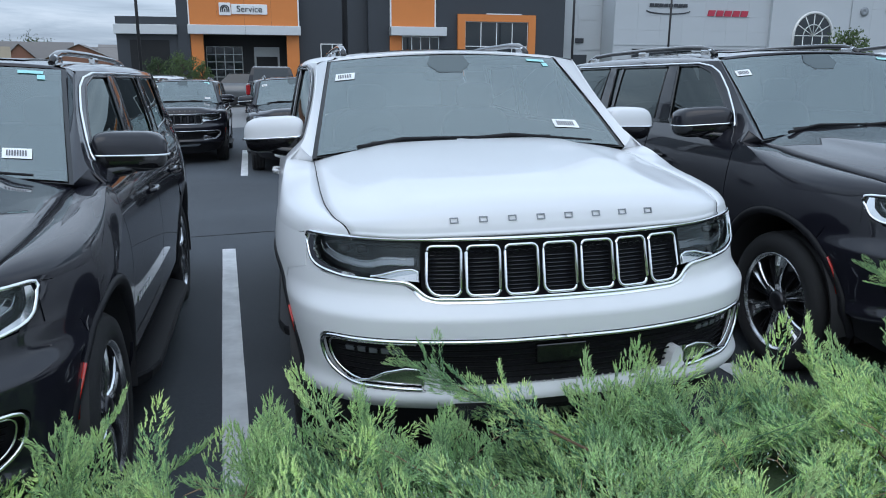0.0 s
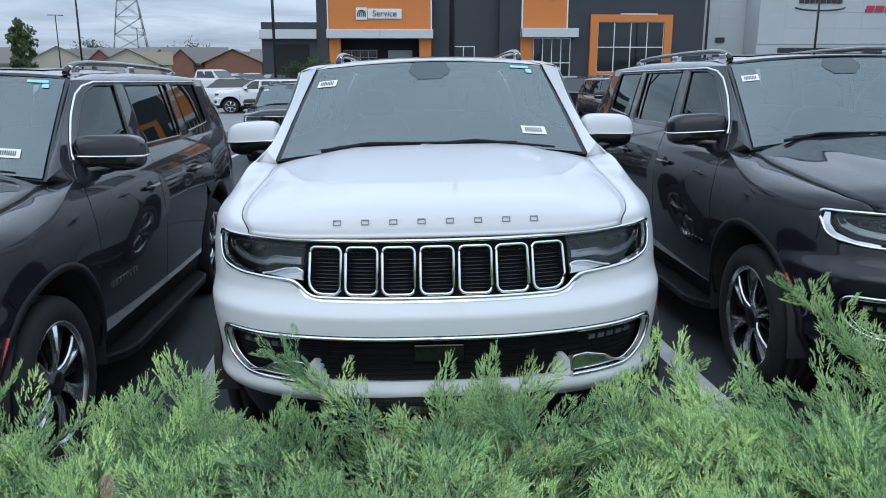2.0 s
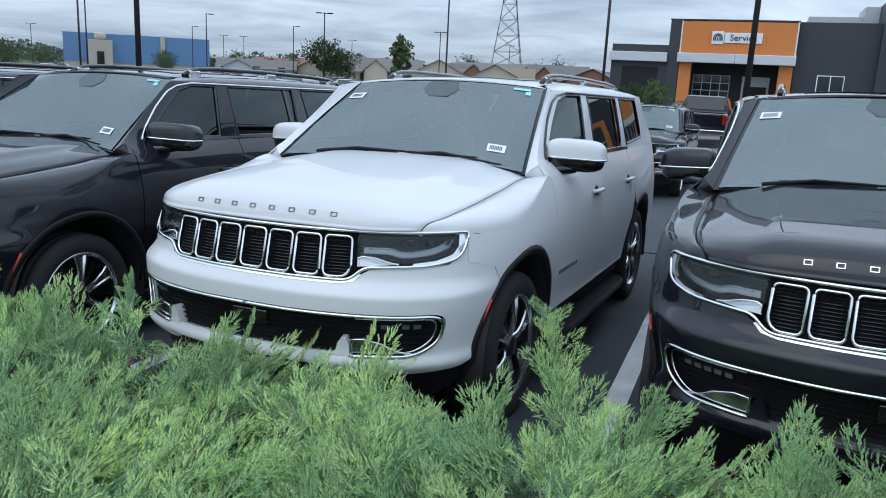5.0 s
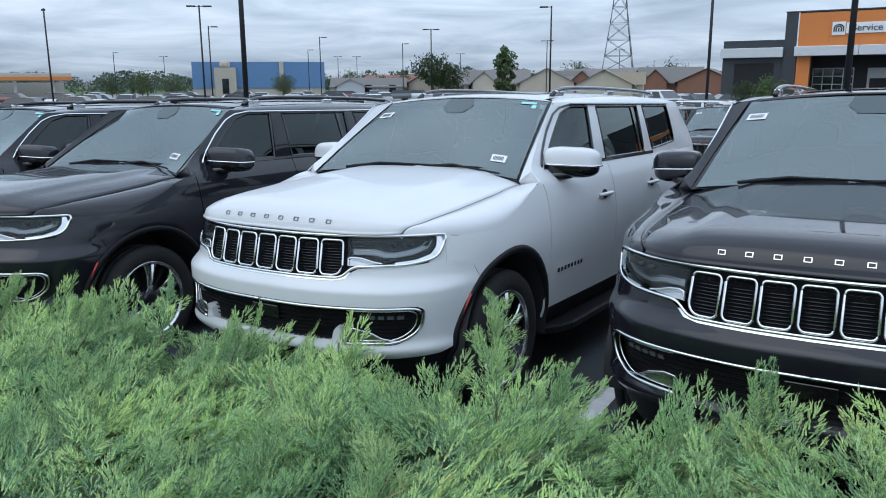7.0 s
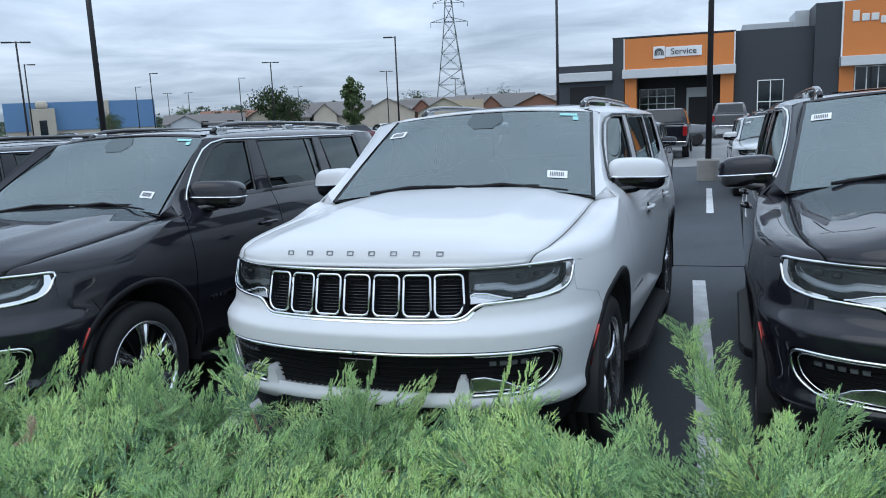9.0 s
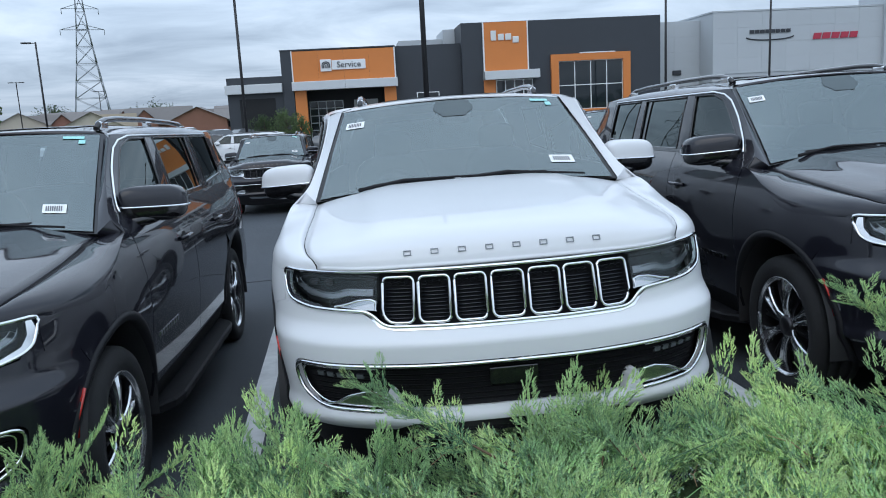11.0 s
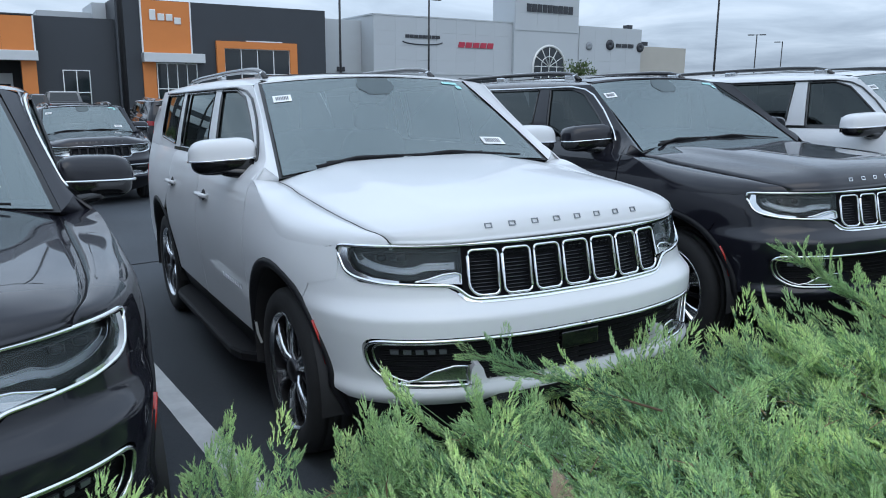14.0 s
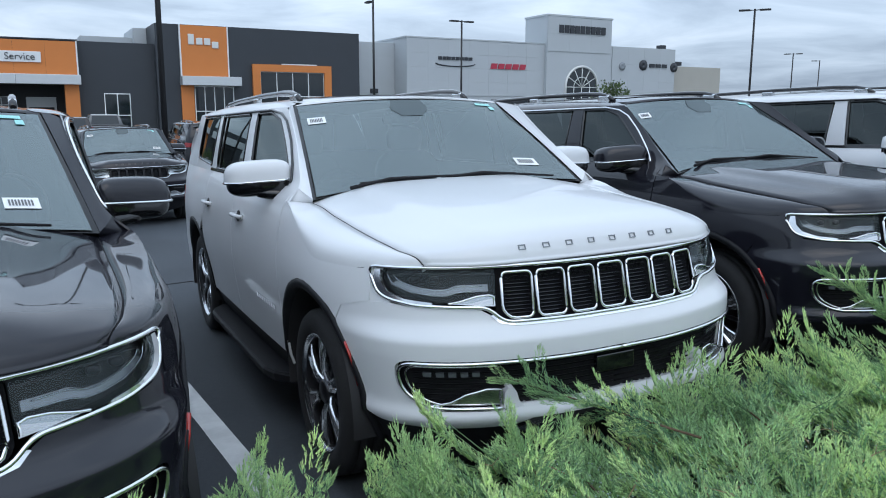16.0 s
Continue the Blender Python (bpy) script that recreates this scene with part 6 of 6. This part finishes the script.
# blue hall
hall = thing("blue_hall", "wide blue-clad hall with cream stone porch", "building", m=pose(-113.5, 122, -0.9, 0, 0, 44))
boxed("hall_wall", (-15, 12, 0, 30, 0, 2.2), M_CREAM, hall)
boxed("cladding", (-15, 12, -0.2, 30, 2.0, 7.4), M_BLUEWALL, hall)
boxed("porch", (-10.5, -6.2, -2.5, -0.2, 0, 6.2), M_CREAM, hall, 0.1)
boxed("porch_gable", (-9.4, -7.3, -2.5, -0.2, 6.2, 7.6), M_CREAM, hall, 0.5)
boxed("porch_window", (-9.0, -7.7, -2.56, -2.5, 1.0, 4.0), M_SHOPGLASS, hall)
boxed("spire", (2.6, 3.5, -0.6, -0.2, 0, 7.6), M_CREAM, hall, 0.2)
# filling station canopy
gas = thing("station_canopy", "orange-edged filling station canopy on pale posts", "canopy", m=pose(-134, 80, -0.9, 0, 0, 58))
boxed("roof_deck", (-9, 9, -5, 5, 3.7, 5.0), M_CREAM, gas, 0.1)
boxed("orange_edge", (-9.1, 9.1, -5.15, -5.02, 3.75, 4.35), M_ORANGE, gas)
for px in (-6, 0, 6):
    boxed("post", (px - 0.25, px + 0.25, -2.3, -1.8, 0, 3.7), M_WHITETRIM, gas)
boxed("kiosk", (-6, 8, 8, 16, 0, 3.4), M_TANWALL, gas)
# pylon
pyl = thing("pylon", "grey steel lattice transmission pylon", "pylon", m=pose(-80, 246, -0.9, 0, 0, 20))
bm = bmesh.new()
levels = [(0, 5.6), (6, 4.9), (11, 4.2), (16, 3.5), (21, 2.8), (26, 2.2), (31, 1.6), (36, 1.2), (42, 0.8), (48, 0.3)]
for (z0, a), (z1, b) in zip(levels, levels[1:]):
    for sx, sy in ((1, 1), (1, -1), (-1, -1), (-1, 1)):
        tube(bm, [(sx * a, sy * a, z0), (sx * b, sy * b, z1)], 0.16, 4)
    for (ax, ay), (bx, by) in (((1, 1), (1, -1)), ((1, -1), (-1, -1)), ((-1, -1), (-1, 1)), ((-1, 1), (1, 1))):
        tube(bm, [(ax * a, ay * a, z0), (bx * b, by * b, z1)], 0.08, 3)
        tube(bm, [(bx * a, by * a, z0), (ax * b, ay * b, z1)], 0.08, 3)
        tube(bm, [(ax * a, ay * a, z0), (bx * a, by * a, z0)], 0.08, 3)
part("lattice", bm, M_GALV, pyl)
for z, w in ((31, 6.0), (37, 5.0), (43, 4.0)):
    bm = bmesh.new()
    for sg in (-1, 1):
        tube(bm, [(0, 0, z + 1.6), (sg * w, 0, z)], 0.10, 4)
        tube(bm, [(0, 0, z), (sg * w, 0, z)], 0.10, 4)
        tube(bm, [(sg * w, 0, z), (sg * w, 0, z - 1.6)], 0.12, 4)
    part("cross_arm", bm, M_GALV, pyl)


# ---- trees ----
def leaf_cloud(bm, rnd, centres, n, size):
    """Many small leaf clumps, set as bent little blades about limb ends."""
    for c, r in centres:
        for _ in range(n):
            d = Vector((rnd.gauss(0, 1), rnd.gauss(0, 1), rnd.gauss(0, 0.85)))
            d = d.normalized() * r * (rnd.random() ** 0.45)
            p = c + d
            q = Euler((rnd.uniform(0, 6.3), rnd.uniform(0, 6.3), rnd.uniform(0, 6.3))).to_matrix()
            s = size * rnd.uniform(0.6, 1.4)
            vs = [bm.verts.new(p + q @ Vector(v) * s) for v in ((-0.5, 0, 0), (0, -0.28, 0.1), (0.5, 0, 0), (0, 0.28, 0.1), (0, 0, -0.2))]
            bm.faces.new((vs[0], vs[1], vs[3]))
            bm.faces.new((vs[1], vs[2], vs[3]))
            bm.faces.new((vs[0], vs[4], vs[1]))
            bm.faces.new((vs[4], vs[2], vs[1]))


def tree(name, x, y, h, spread, leaf, label, seed, slim=False, n=26):
    rnd = random.Random(seed)
    t = thing(name, label, "tree" if h > 2.2 else "shrub", "trees round the lot", m=pose(x, y, ground_z(x, y)))
    bm = bmesh.new()
    tube(bm, [(0, 0, -0.2), (0.05, 0, h * 0.3), (0.0, 0.08, h * 0.6), (0.02, 0, h * 0.9)], [0.035 * h, 0.026 * h, 0.016 * h, 0.004 * h], 8)
    cs = []
    k = 16 if not slim else 20
    for i in range(k):
        f = 0.28 + 0.66 * i / k if not slim else 0.15 + 0.82 * i / k
        a = i * 2.4 + rnd.uniform(-0.4, 0.4)
        env = math.sin(math.pi * min(1, (f - 0.15) / 0.9)) ** 0.7 if not slim else (0.45 + 0.55 * math.sin(math.pi * f))
        L = spread * env * rnd.uniform(0.55, 1.0)
        base = Vector((0, 0, h * f * 0.85))
        tip = Vector((L * math.cos(a), L * math.sin(a), h * f + 0.1 * h * rnd.random()))
        tube(bm, [base, base.lerp(tip, 0.5) + Vector((0, 0, 0.03 * h)), tip], [0.011 * h, 0.007 * h, 0.002 * h], 5)
        cs.append((tip, spread * rnd.uniform(0.22, 0.42)))
        cs.append((base.lerp(tip, 0.55), spread * rnd.uniform(0.2, 0.34)))
    cs.append((Vector((0, 0, h * 0.93)), spread * 0.3))
    part("trunk", bm, M_BARK, t)
    bm = bmesh.new()
    leaf_cloud(bm, rnd, cs, n, max(0.10, 0.055 * h))
    part("crown", bm, leaf, t)
    return t


tree("tree", -70, 118, 7.4, 3.9, M_LEAF, "broad dark green tree beyond the lot", 1, n=60)
tree("tree", -67.0, 119, 6.0, 2.8, M_LEAF, "broad dark green tree beyond the lot", 2, n=50)
tree("tree", -29.8, 66.5, 5.9, 1.15, M_LEAFLIGHT, "slender young light green tree", 3, slim=True, n=40)
tree("tree", -58, 157, 6.3, 4.0, M_LEAF, "rounded green tree among houses", 4, n=40)
tree("tree", -45, 183, 6.4, 6.0, M_LEAF, "low dark tree on the skyline", 5, n=40)
tree("tree", -5.2, 60.0, 2.7, 1.3, M_LEAFLIGHT, "light green shrubby tree beside the service bay", 6, n=40)
tree("tree", -7.0, 61.5, 2.4, 1.3, M_LEAF, "green shrubby tree beside the service bay", 7, n=40)
tree("tree", -2.6, 41.0, 2.1, 0.55, M_LEAFLIGHT, "small pale flowering shrub on an island bed", 8, n=30)
tree("tree", 52.5, 62.0, 5.0, 2.2, M_LEAFLIGHT, "light green tree before the grey building", 9, n=45)
for i, (x, y, h, s) in enumerate(((-100, 112, 4, 2.2), (-103, 116, 4.4, 2.5), (-96, 108, 3.4, 2), (-117, 100, 4.2, 2.6), (-121, 96, 5, 2.6), (-125, 93, 3.6, 2.2), (-90, 120, 4.6, 2.8),
                                  (-86, 125, 4.0, 2.6), (-83, 128, 4.2, 2.4), (-110, 88, 4.4, 1.6), (-106, 92, 3.2, 1.8), (-129, 104, 5, 3), (-97, 130, 5, 3), (-131, 60, 5, 3), (-140, 66, 6, 4))):
    tree("tree", x, y, h, s, M_LEAFLIGHT if i % 3 == 0 else M_LEAF, "small green tree at the lot edge" if i % 3 else "small light green tree at the lot edge", 20 + i, n=22)


def far_woods():
    """Ragged clumps of small leafy tufts: dense over the lot's horizon, plus a sparse unseen ring added behind."""
    rnd = np.random.default_rng(5)
    tuft = np.array([(1, 0, -0.4), (-0.5, 0.8, -0.4), (-0.5, -0.8, -0.4), (0, 0, 0.9)])
    V = []
    # the second range is never in view: added to darken reflections in car paint
    for lo, hi, clumps, pieces, size in ((-66, 68, 460, 110, 0.42), (68, 294, 260, 16, 1.3)):
        a = np.radians(rnd.uniform(lo, hi, clumps))
        d = rnd.uniform(230, 420, clumps)
        h = rnd.uniform(3.0, 7.2, clumps)
        for ai, di, hi_ in zip(a, d, h):
            f = rnd.random(pieces) ** 0.8
            spread = 3.4 * np.sqrt(np.clip(1.05 - f, 0, 1))
            p = np.stack([-di * math.sin(ai) + rnd.normal(0, 1, pieces) * spread, di * math.cos(ai) + rnd.normal(0, 1, pieces) * spread, -0.6 + hi_ * f], 1)
            q, _ = np.linalg.qr(rnd.normal(size=(pieces, 3, 3)))
            s = size * rnd.uniform(0.6, 1.5, pieces)
            V.append(p[:, None, :] + np.einsum("nij,kj->nki", q, tuft) * s[:, None, None])
    V = np.concatenate(V).reshape(-1, 3)
    F = (np.arange(0, len(V), 4)[:, None, None] + np.array([(0, 1, 2), (0, 1, 3), (1, 2, 3), (0, 2, 3)])).reshape(-1, 3)
    me = bpy.data.meshes.new("far_woods")
    me.from_pydata(V.tolist(), [], F.tolist())
    me.materials.append(M_LEAFHAZE)
    tagged(new("far_woods", me), "dark green woods along the far skyline, with an added unseen ring behind", "trees", kind="stuff")


far_woods()


# ---- junipers ----
def spray_arrays(seed, length, branchlets):
    """One flat feathery spray along +x as vertex and triangle arrays: tapered stems with scale-like spurs."""
    rnd = random.Random(seed)
    V, T, K = [], [], []

    def spike(p, d, L, r, young=0):
        d = d.normalized()
        s = d.cross(Vector((0.3, 0.2, 0.9)))
        s.normalize()
        u = s.cross(d)
        b = len(V)
        for k in range(3):
            a = 2.094 * k
            V.append(p + (s * math.cos(a) + u * math.sin(a)) * r)
        V.append(p + d * L)
        T.extend(((b, b + 1, b + 3), (b + 1, b + 2, b + 3), (b + 2, b, b + 3)))
        K.extend((young,) * 3)

    def spur(p, d, L, r, young=0):
        """A small scale-leaf: two facets folded along a ridge."""
        d = d.normalized()
        s = d.cross(Vector((0.3, 0.2, 0.9))).normalized()
        u = s.cross(d)
        b = len(V)
        V.extend((p + s * r, p + u * r * 1.2, p - s * r, p + d * L))
        T.extend(((b, b + 1, b + 3), (b + 1, b + 2, b + 3)))
        K.extend((young,) * 2)

    def plume(p0, d, L, young=0):
        """A short branchlet: a slim cone with small spurs round it."""
        d = d.normalized()
        spike(p0, d, L, 0.0037, young)
        s = d.cross(Vector((0.1, 0.3, 1.0))).normalized()
        u = s.cross(d)
        k = 4
        for i in range(k):
            a = 2.4 * i + rnd.uniform(-0.5, 0.5)
            out = s * math.cos(a) + u * math.sin(a)
            spur(p0 + d * L * (0.12 + 0.70 * i / k), d + out * rnd.uniform(0.35, 0.7), rnd.uniform(0.009, 0.016), 0.0031, young)

    main = Vector((1, 0, 0))
    p = Vector((0, 0, 0))
    n = branchlets
    for i in range(n):
        f = i / n
        main = (main + Vector((0, rnd.uniform(-0.08, 0.08), 0.25 / n + rnd.uniform(-0.06, 0.06)))).normalized()
        p = p + main * (length / n)
        sg = 1 if i % 2 else -1
        lat = main.cross(Vector((0, 0, 1))).normalized() * sg
        wide = 0.055 * math.sin(math.pi * (0.08 + 0.84 * f)) ** 0.8
        r = rnd.random() ** 0.7
        q = p + lat * wide * r + main * wide * r * 0.7
        d = main * rnd.uniform(0.5, 1.1) + lat * rnd.uniform(0.0, 0.7) + Vector((0, 0, rnd.uniform(0.0, 0.65)))
        young = 1 if rnd.random() < 0.15 + 0.65 * f * f + 0.3 * (d.z > 0.42) else 0
        plume(q, d, rnd.uniform(0.026, 0.052), young)
        if i % 9 == 2:
            # a slender whip that stands out past the rest
            e = (d.normalized() + main * 0.8 + Vector((0, 0, rnd.uniform(0.0, 0.4)))).normalized()
            w = rnd.uniform(0.045, 0.075)
            spike(q, e, w, 0.0020, 1)
            for j in range(4):
                spur(q + e * w * (0.25 + 0.17 * j), e + lat * (0.5 if j % 2 else -0.5), 0.010, 0.0021, 1)
        if r > 0.55 and i % 3 == 0:
            spike(p, q - p, (q - p).length * 1.2, 0.002)
    plume(p, main, 0.06, 1)
    plume(p - main * 0.02, main + Vector((0, 0.25, 0.1)), 0.05, 1)
    # the woody axis
    spike(Vector((0, 0, 0)), p, p.length * 1.05, 0.0038)
    return np.array([tuple(v) for v in V], dtype=np.float32), np.array(T, dtype=np.int32), np.array(K, dtype=np.int32)


SPRAYS = [spray_arrays(40 + i, (0.24, 0.30, 0.36, 0.42, 0.28, 0.33, 0.26, 0.38)[i], (66, 78, 92, 104, 72, 86, 70, 96)[i]) for i in range(8)]


def foliage_mesh(name, places, material, tips):
    """All sprays of one shrub as one mesh, from poses of the shared sprays."""
    VV, TT, KK, off = [], [], [], 0
    for k, m in places:
        v, t, young = SPRAYS[k]
        KK.append(young)
        a = np.array(m, dtype=np.float32)
        VV.append(v @ a[:3, :3].T + a[:3, 3])
        TT.append(t + off)
        off += len(v)
    V, T = np.concatenate(VV), np.concatenate(TT)
    me = bpy.data.meshes.new(name)
    me.vertices.add(len(V))
    me.vertices.foreach_set("co", V.ravel())
    me.loops.add(T.size)
    me.loops.foreach_set("vertex_index", T.ravel())
    me.polygons.add(len(T))
    me.polygons.foreach_set("loop_start", np.arange(0, T.size, 3, dtype=np.int32))
    me.polygons.foreach_set("loop_total", np.full(len(T), 3, dtype=np.int32))
    me.materials.append(material)
    me.materials.append(tips)
    me.polygons.foreach_set("material_index", np.concatenate(KK))
    me.update(calc_edges=True)
    return me


def hedge_top(x, y):
    """Height of the foliage over the bank."""
    z = np.interp(x, [-4.4, -2.0, -1.0, -0.5, 0.0, 0.35, 0.72, 1.1, 1.6, 2.1, 2.5, 2.9, 3.4, 3.8, 4.4, 6.0], [0.64, 0.62, 0.64, 0.61, 0.60, 0.76, 0.61, 0.66, 0.71, 0.73, 0.70, 0.75, 0.74, 0.87, 1.01, 1.03])
    z += 0.09 * noise.noise((x * 1.9, y * 1.9, 3.1)) + 0.10 * noise.noise((x * 4.5, y * 4.5, 9.0))
    if y > 1.95:
        z = 0.30 + (z - 0.30) * (1 - 0.28 * sstep(2.05, 2.5, y))
    return z - 0.035 - 0.04 * max(0, 1.3 - y)


def spray_pose(p, az, el, roll, s):
    return Matrix.Translation(p) @ pose(0, 0, 0, 0, 0, az) @ pose(0, 0, 0, 0, -el, 0) @ pose(0, 0, 0, roll) @ Matrix.Scale(s, 4)


def juniper(x0, x1, count, seed, extra=(), y0=1.10):
    rnd = random.Random(seed)
    xm = (x0 + x1) / 2
    sh = thing("juniper_shrub", "spreading green juniper with feathery scale-leaf sprays on the bank", "shrub", "junipers along the bank")
    bm = bmesh.new()
    for k in range(9):
        a = rnd.uniform(0, 6.28)
        e = Vector((xm + 0.55 * (x1 - x0) * math.cos(a), 1.5 + 0.7 * math.sin(a), 0))
        e.z = hedge_top(e.x, e.y) - 0.10
        b = Vector((xm, 1.3, 0.18))
        tube(bm, [b, b.lerp(e, 0.5) + Vector((0, 0, -0.05)), e], [0.022, 0.014, 0.005], 6)
    part("branch_frame", bm, M_TWIG, sh)
    places = []
    for _ in range(count):
        x, y = rnd.uniform(x0 - 0.10, x1 + 0.10), rnd.uniform(y0, 2.42)
        k = rnd.randrange(8)
        lower = rnd.random() < 0.25
        z = hedge_top(x, y) - rnd.uniform(0.06, 0.12) - (rnd.uniform(0.05, 0.16) if lower else 0)
        az = 95 + rnd.gauss(0, 42) + 150 * noise.noise((x * 1.1, y * 1.1, 5.0))
        el = rnd.gauss(13, 12) if not lower else rnd.gauss(2, 8)
        places.append((k, spray_pose(Vector((x, y, z + 0.012)), az, el, rnd.uniform(-25, 25), rnd.uniform(0.7, 1.05))))
    # a looser skirt on the open side
    for _ in range(24):
        x, y = rnd.uniform(x0, x1), rnd.uniform(0.62, y0 + 0.05)
        z = 0.20 + (hedge_top(x, y) - 0.26) * sstep(0.45, 1.0, y)
        places.append((rnd.randrange(8), spray_pose(Vector((x, y, z)), -90 + rnd.gauss(0, 70), rnd.gauss(6, 12), rnd.uniform(-25, 25), rnd.uniform(0.8, 1.1))))
    more = [((rnd.uniform(x0, x1), rnd.uniform(1.4, 2.2), 0), rnd.gauss(95, 50), rnd.uniform(8, 30), 9, rnd.uniform(0.14, 0.26)) for _ in range(6)]
    more = [((p[0], p[1], hedge_top(p[0], p[1]) - 0.05), az, el, n, L) for p, az, el, n, L in more]
    for p, az, el, n, L in [*extra, *more]:
        # a long leading shoot set with sprays along its length
        p = Vector(p)
        d = Vector((math.cos(radians(az)) * math.cos(radians(el)), math.sin(radians(az)) * math.cos(radians(el)), math.sin(radians(el))))
        for i in range(n):
            f = i / n
            q = p + d * L * f
            places.append((rnd.randrange(8), spray_pose(q, az + rnd.gauss(0, 38 * (1 - 0.6 * f)), el + rnd.gauss(0, 16), rnd.uniform(-60, 60), (0.62 - 0.34 * f) * rnd.uniform(0.8, 1.1))))
        bm = bmesh.new()
        tube(bm, [p - d * 0.12, p + d * L], [0.005, 0.0015], 5)
        part("shoot", bm, M_TWIG, sh)
    # thin bare twig ends that stand out of the green
    bm = bmesh.new()
    for _ in range(14):
        p = Vector((rnd.uniform(x0, x1), rnd.uniform(1.3, 2.4), 0))
        p.z = hedge_top(p.x, p.y) - 0.02
        a, L = rnd.uniform(0, 6.28), rnd.uniform(0.08, 0.2)
        q = p + Vector((math.cos(a) * L, math.sin(a) * L, rnd.uniform(0.01, 0.10)))
        mid = p.lerp(q, 0.5) + Vector((rnd.uniform(-0.01, 0.01), rnd.uniform(-0.01, 0.01), 0.015))
        tube(bm, [p, mid, q], [0.0022, 0.0016, 0.0008], 4)
        tube(bm, [mid, mid + Vector((rnd.uniform(-0.04, 0.04), rnd.uniform(-0.04, 0.04), 0.03))], [0.0013, 0.0006], 4)
    tagged(part("twig_tangle", bm, M_DRY, sh, "thin pale bare twig ends"), kind="stuff")
    o = new("foliage", foliage_mesh("foliage", places, M_JUNIPER, M_JUNIPER_TIP))
    o.parent = sh
    # clusters of small pale berries
    bm = bmesh.new()
    for _ in range(max(4, count // 6)):
        c = Vector((rnd.uniform(x0, x1), rnd.uniform(1.0, 2.2), 0))
        for _ in range(12):
            p = c + Vector((rnd.gauss(0, 0.05), rnd.gauss(0, 0.05), 0))
            p.z = hedge_top(p.x, p.y) + rnd.uniform(-0.07, 0.02)
            r = rnd.uniform(0.0026, 0.0038)
            v = [bm.verts.new(p + Vector(d) * r) for d in ((1, 0, 0), (0, 1, 0), (-1, 0, 0), (0, -1, 0), (0, 0, 1), (0, 0, -1))]
            for i in range(4):
                bm.faces.new((v[i], v[(i + 1) % 4], v[4])).smooth = True
                bm.faces.new((v[(i + 1) % 4], v[i], v[5])).smooth = True
    tagged(part("berry_dust", bm, M_BERRY, sh, "tiny pale blue-green berries"), kind="stuff")
    # a dark sheet under the sprays stands in for the shade within
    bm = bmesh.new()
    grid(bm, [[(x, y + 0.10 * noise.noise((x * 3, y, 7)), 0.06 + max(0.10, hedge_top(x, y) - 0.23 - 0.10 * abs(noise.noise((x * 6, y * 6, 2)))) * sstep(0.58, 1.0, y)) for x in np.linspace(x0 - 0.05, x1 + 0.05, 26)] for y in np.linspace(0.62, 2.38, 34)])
    part("inner_mass", bm, M_JUNIPER_SHADE, sh, "inner foliage sheet with shade put into its dark colour")


dry = new("dry_tuft", foliage_mesh("dry_tuft", [(4, spray_pose(Vector((0.15, 1.62, 0.75 + 0.004 * k)), 230 + 22 * k, 10 * k, 30 * k, 0.22)) for k in range(10)], M_DEADTIP, M_DEADTIP))
tagged(dry, "small dried brown tuft caught in a juniper", "dead foliage")
juniper(-4.4, -2.2, 110, 1)
juniper(-2.2, -1.0, 190, 2)
juniper(-1.0, 0.1, 330, 3, y0=0.85,  extra=(((-0.55, 2.0, 0.62), 95, 55, 14, 0.26), ((-0.1, 2.1, 0.60), 60, 50, 12, 0.22)))
juniper(0.1, 1.2, 340, 4, y0=0.85, extra=(((0.86, 2.06, 0.74), 135, 12, 30, 0.60), ((0.30, 2.0, 0.66), 100, 42, 14, 0.24)))
juniper(1.2, 2.3, 330, 5, y0=0.85, extra=(((1.36, 2.05, 0.66), 120, 32, 12, 0.24), ((1.95, 2.1, 0.68), 80, 30, 12, 0.22)))
juniper(2.3, 3.4, 300, 6, extra=(((2.74, 2.20, 0.74), 118, 30, 40, 0.58), ((2.95, 2.15, 0.72), 60, 55, 12, 0.22)))
juniper(3.4, 4.7, 240, 7, extra=(((3.75, 2.0, 0.85), 80, 50, 16, 0.28),))
juniper(4.7, 6.2, 60, 8)
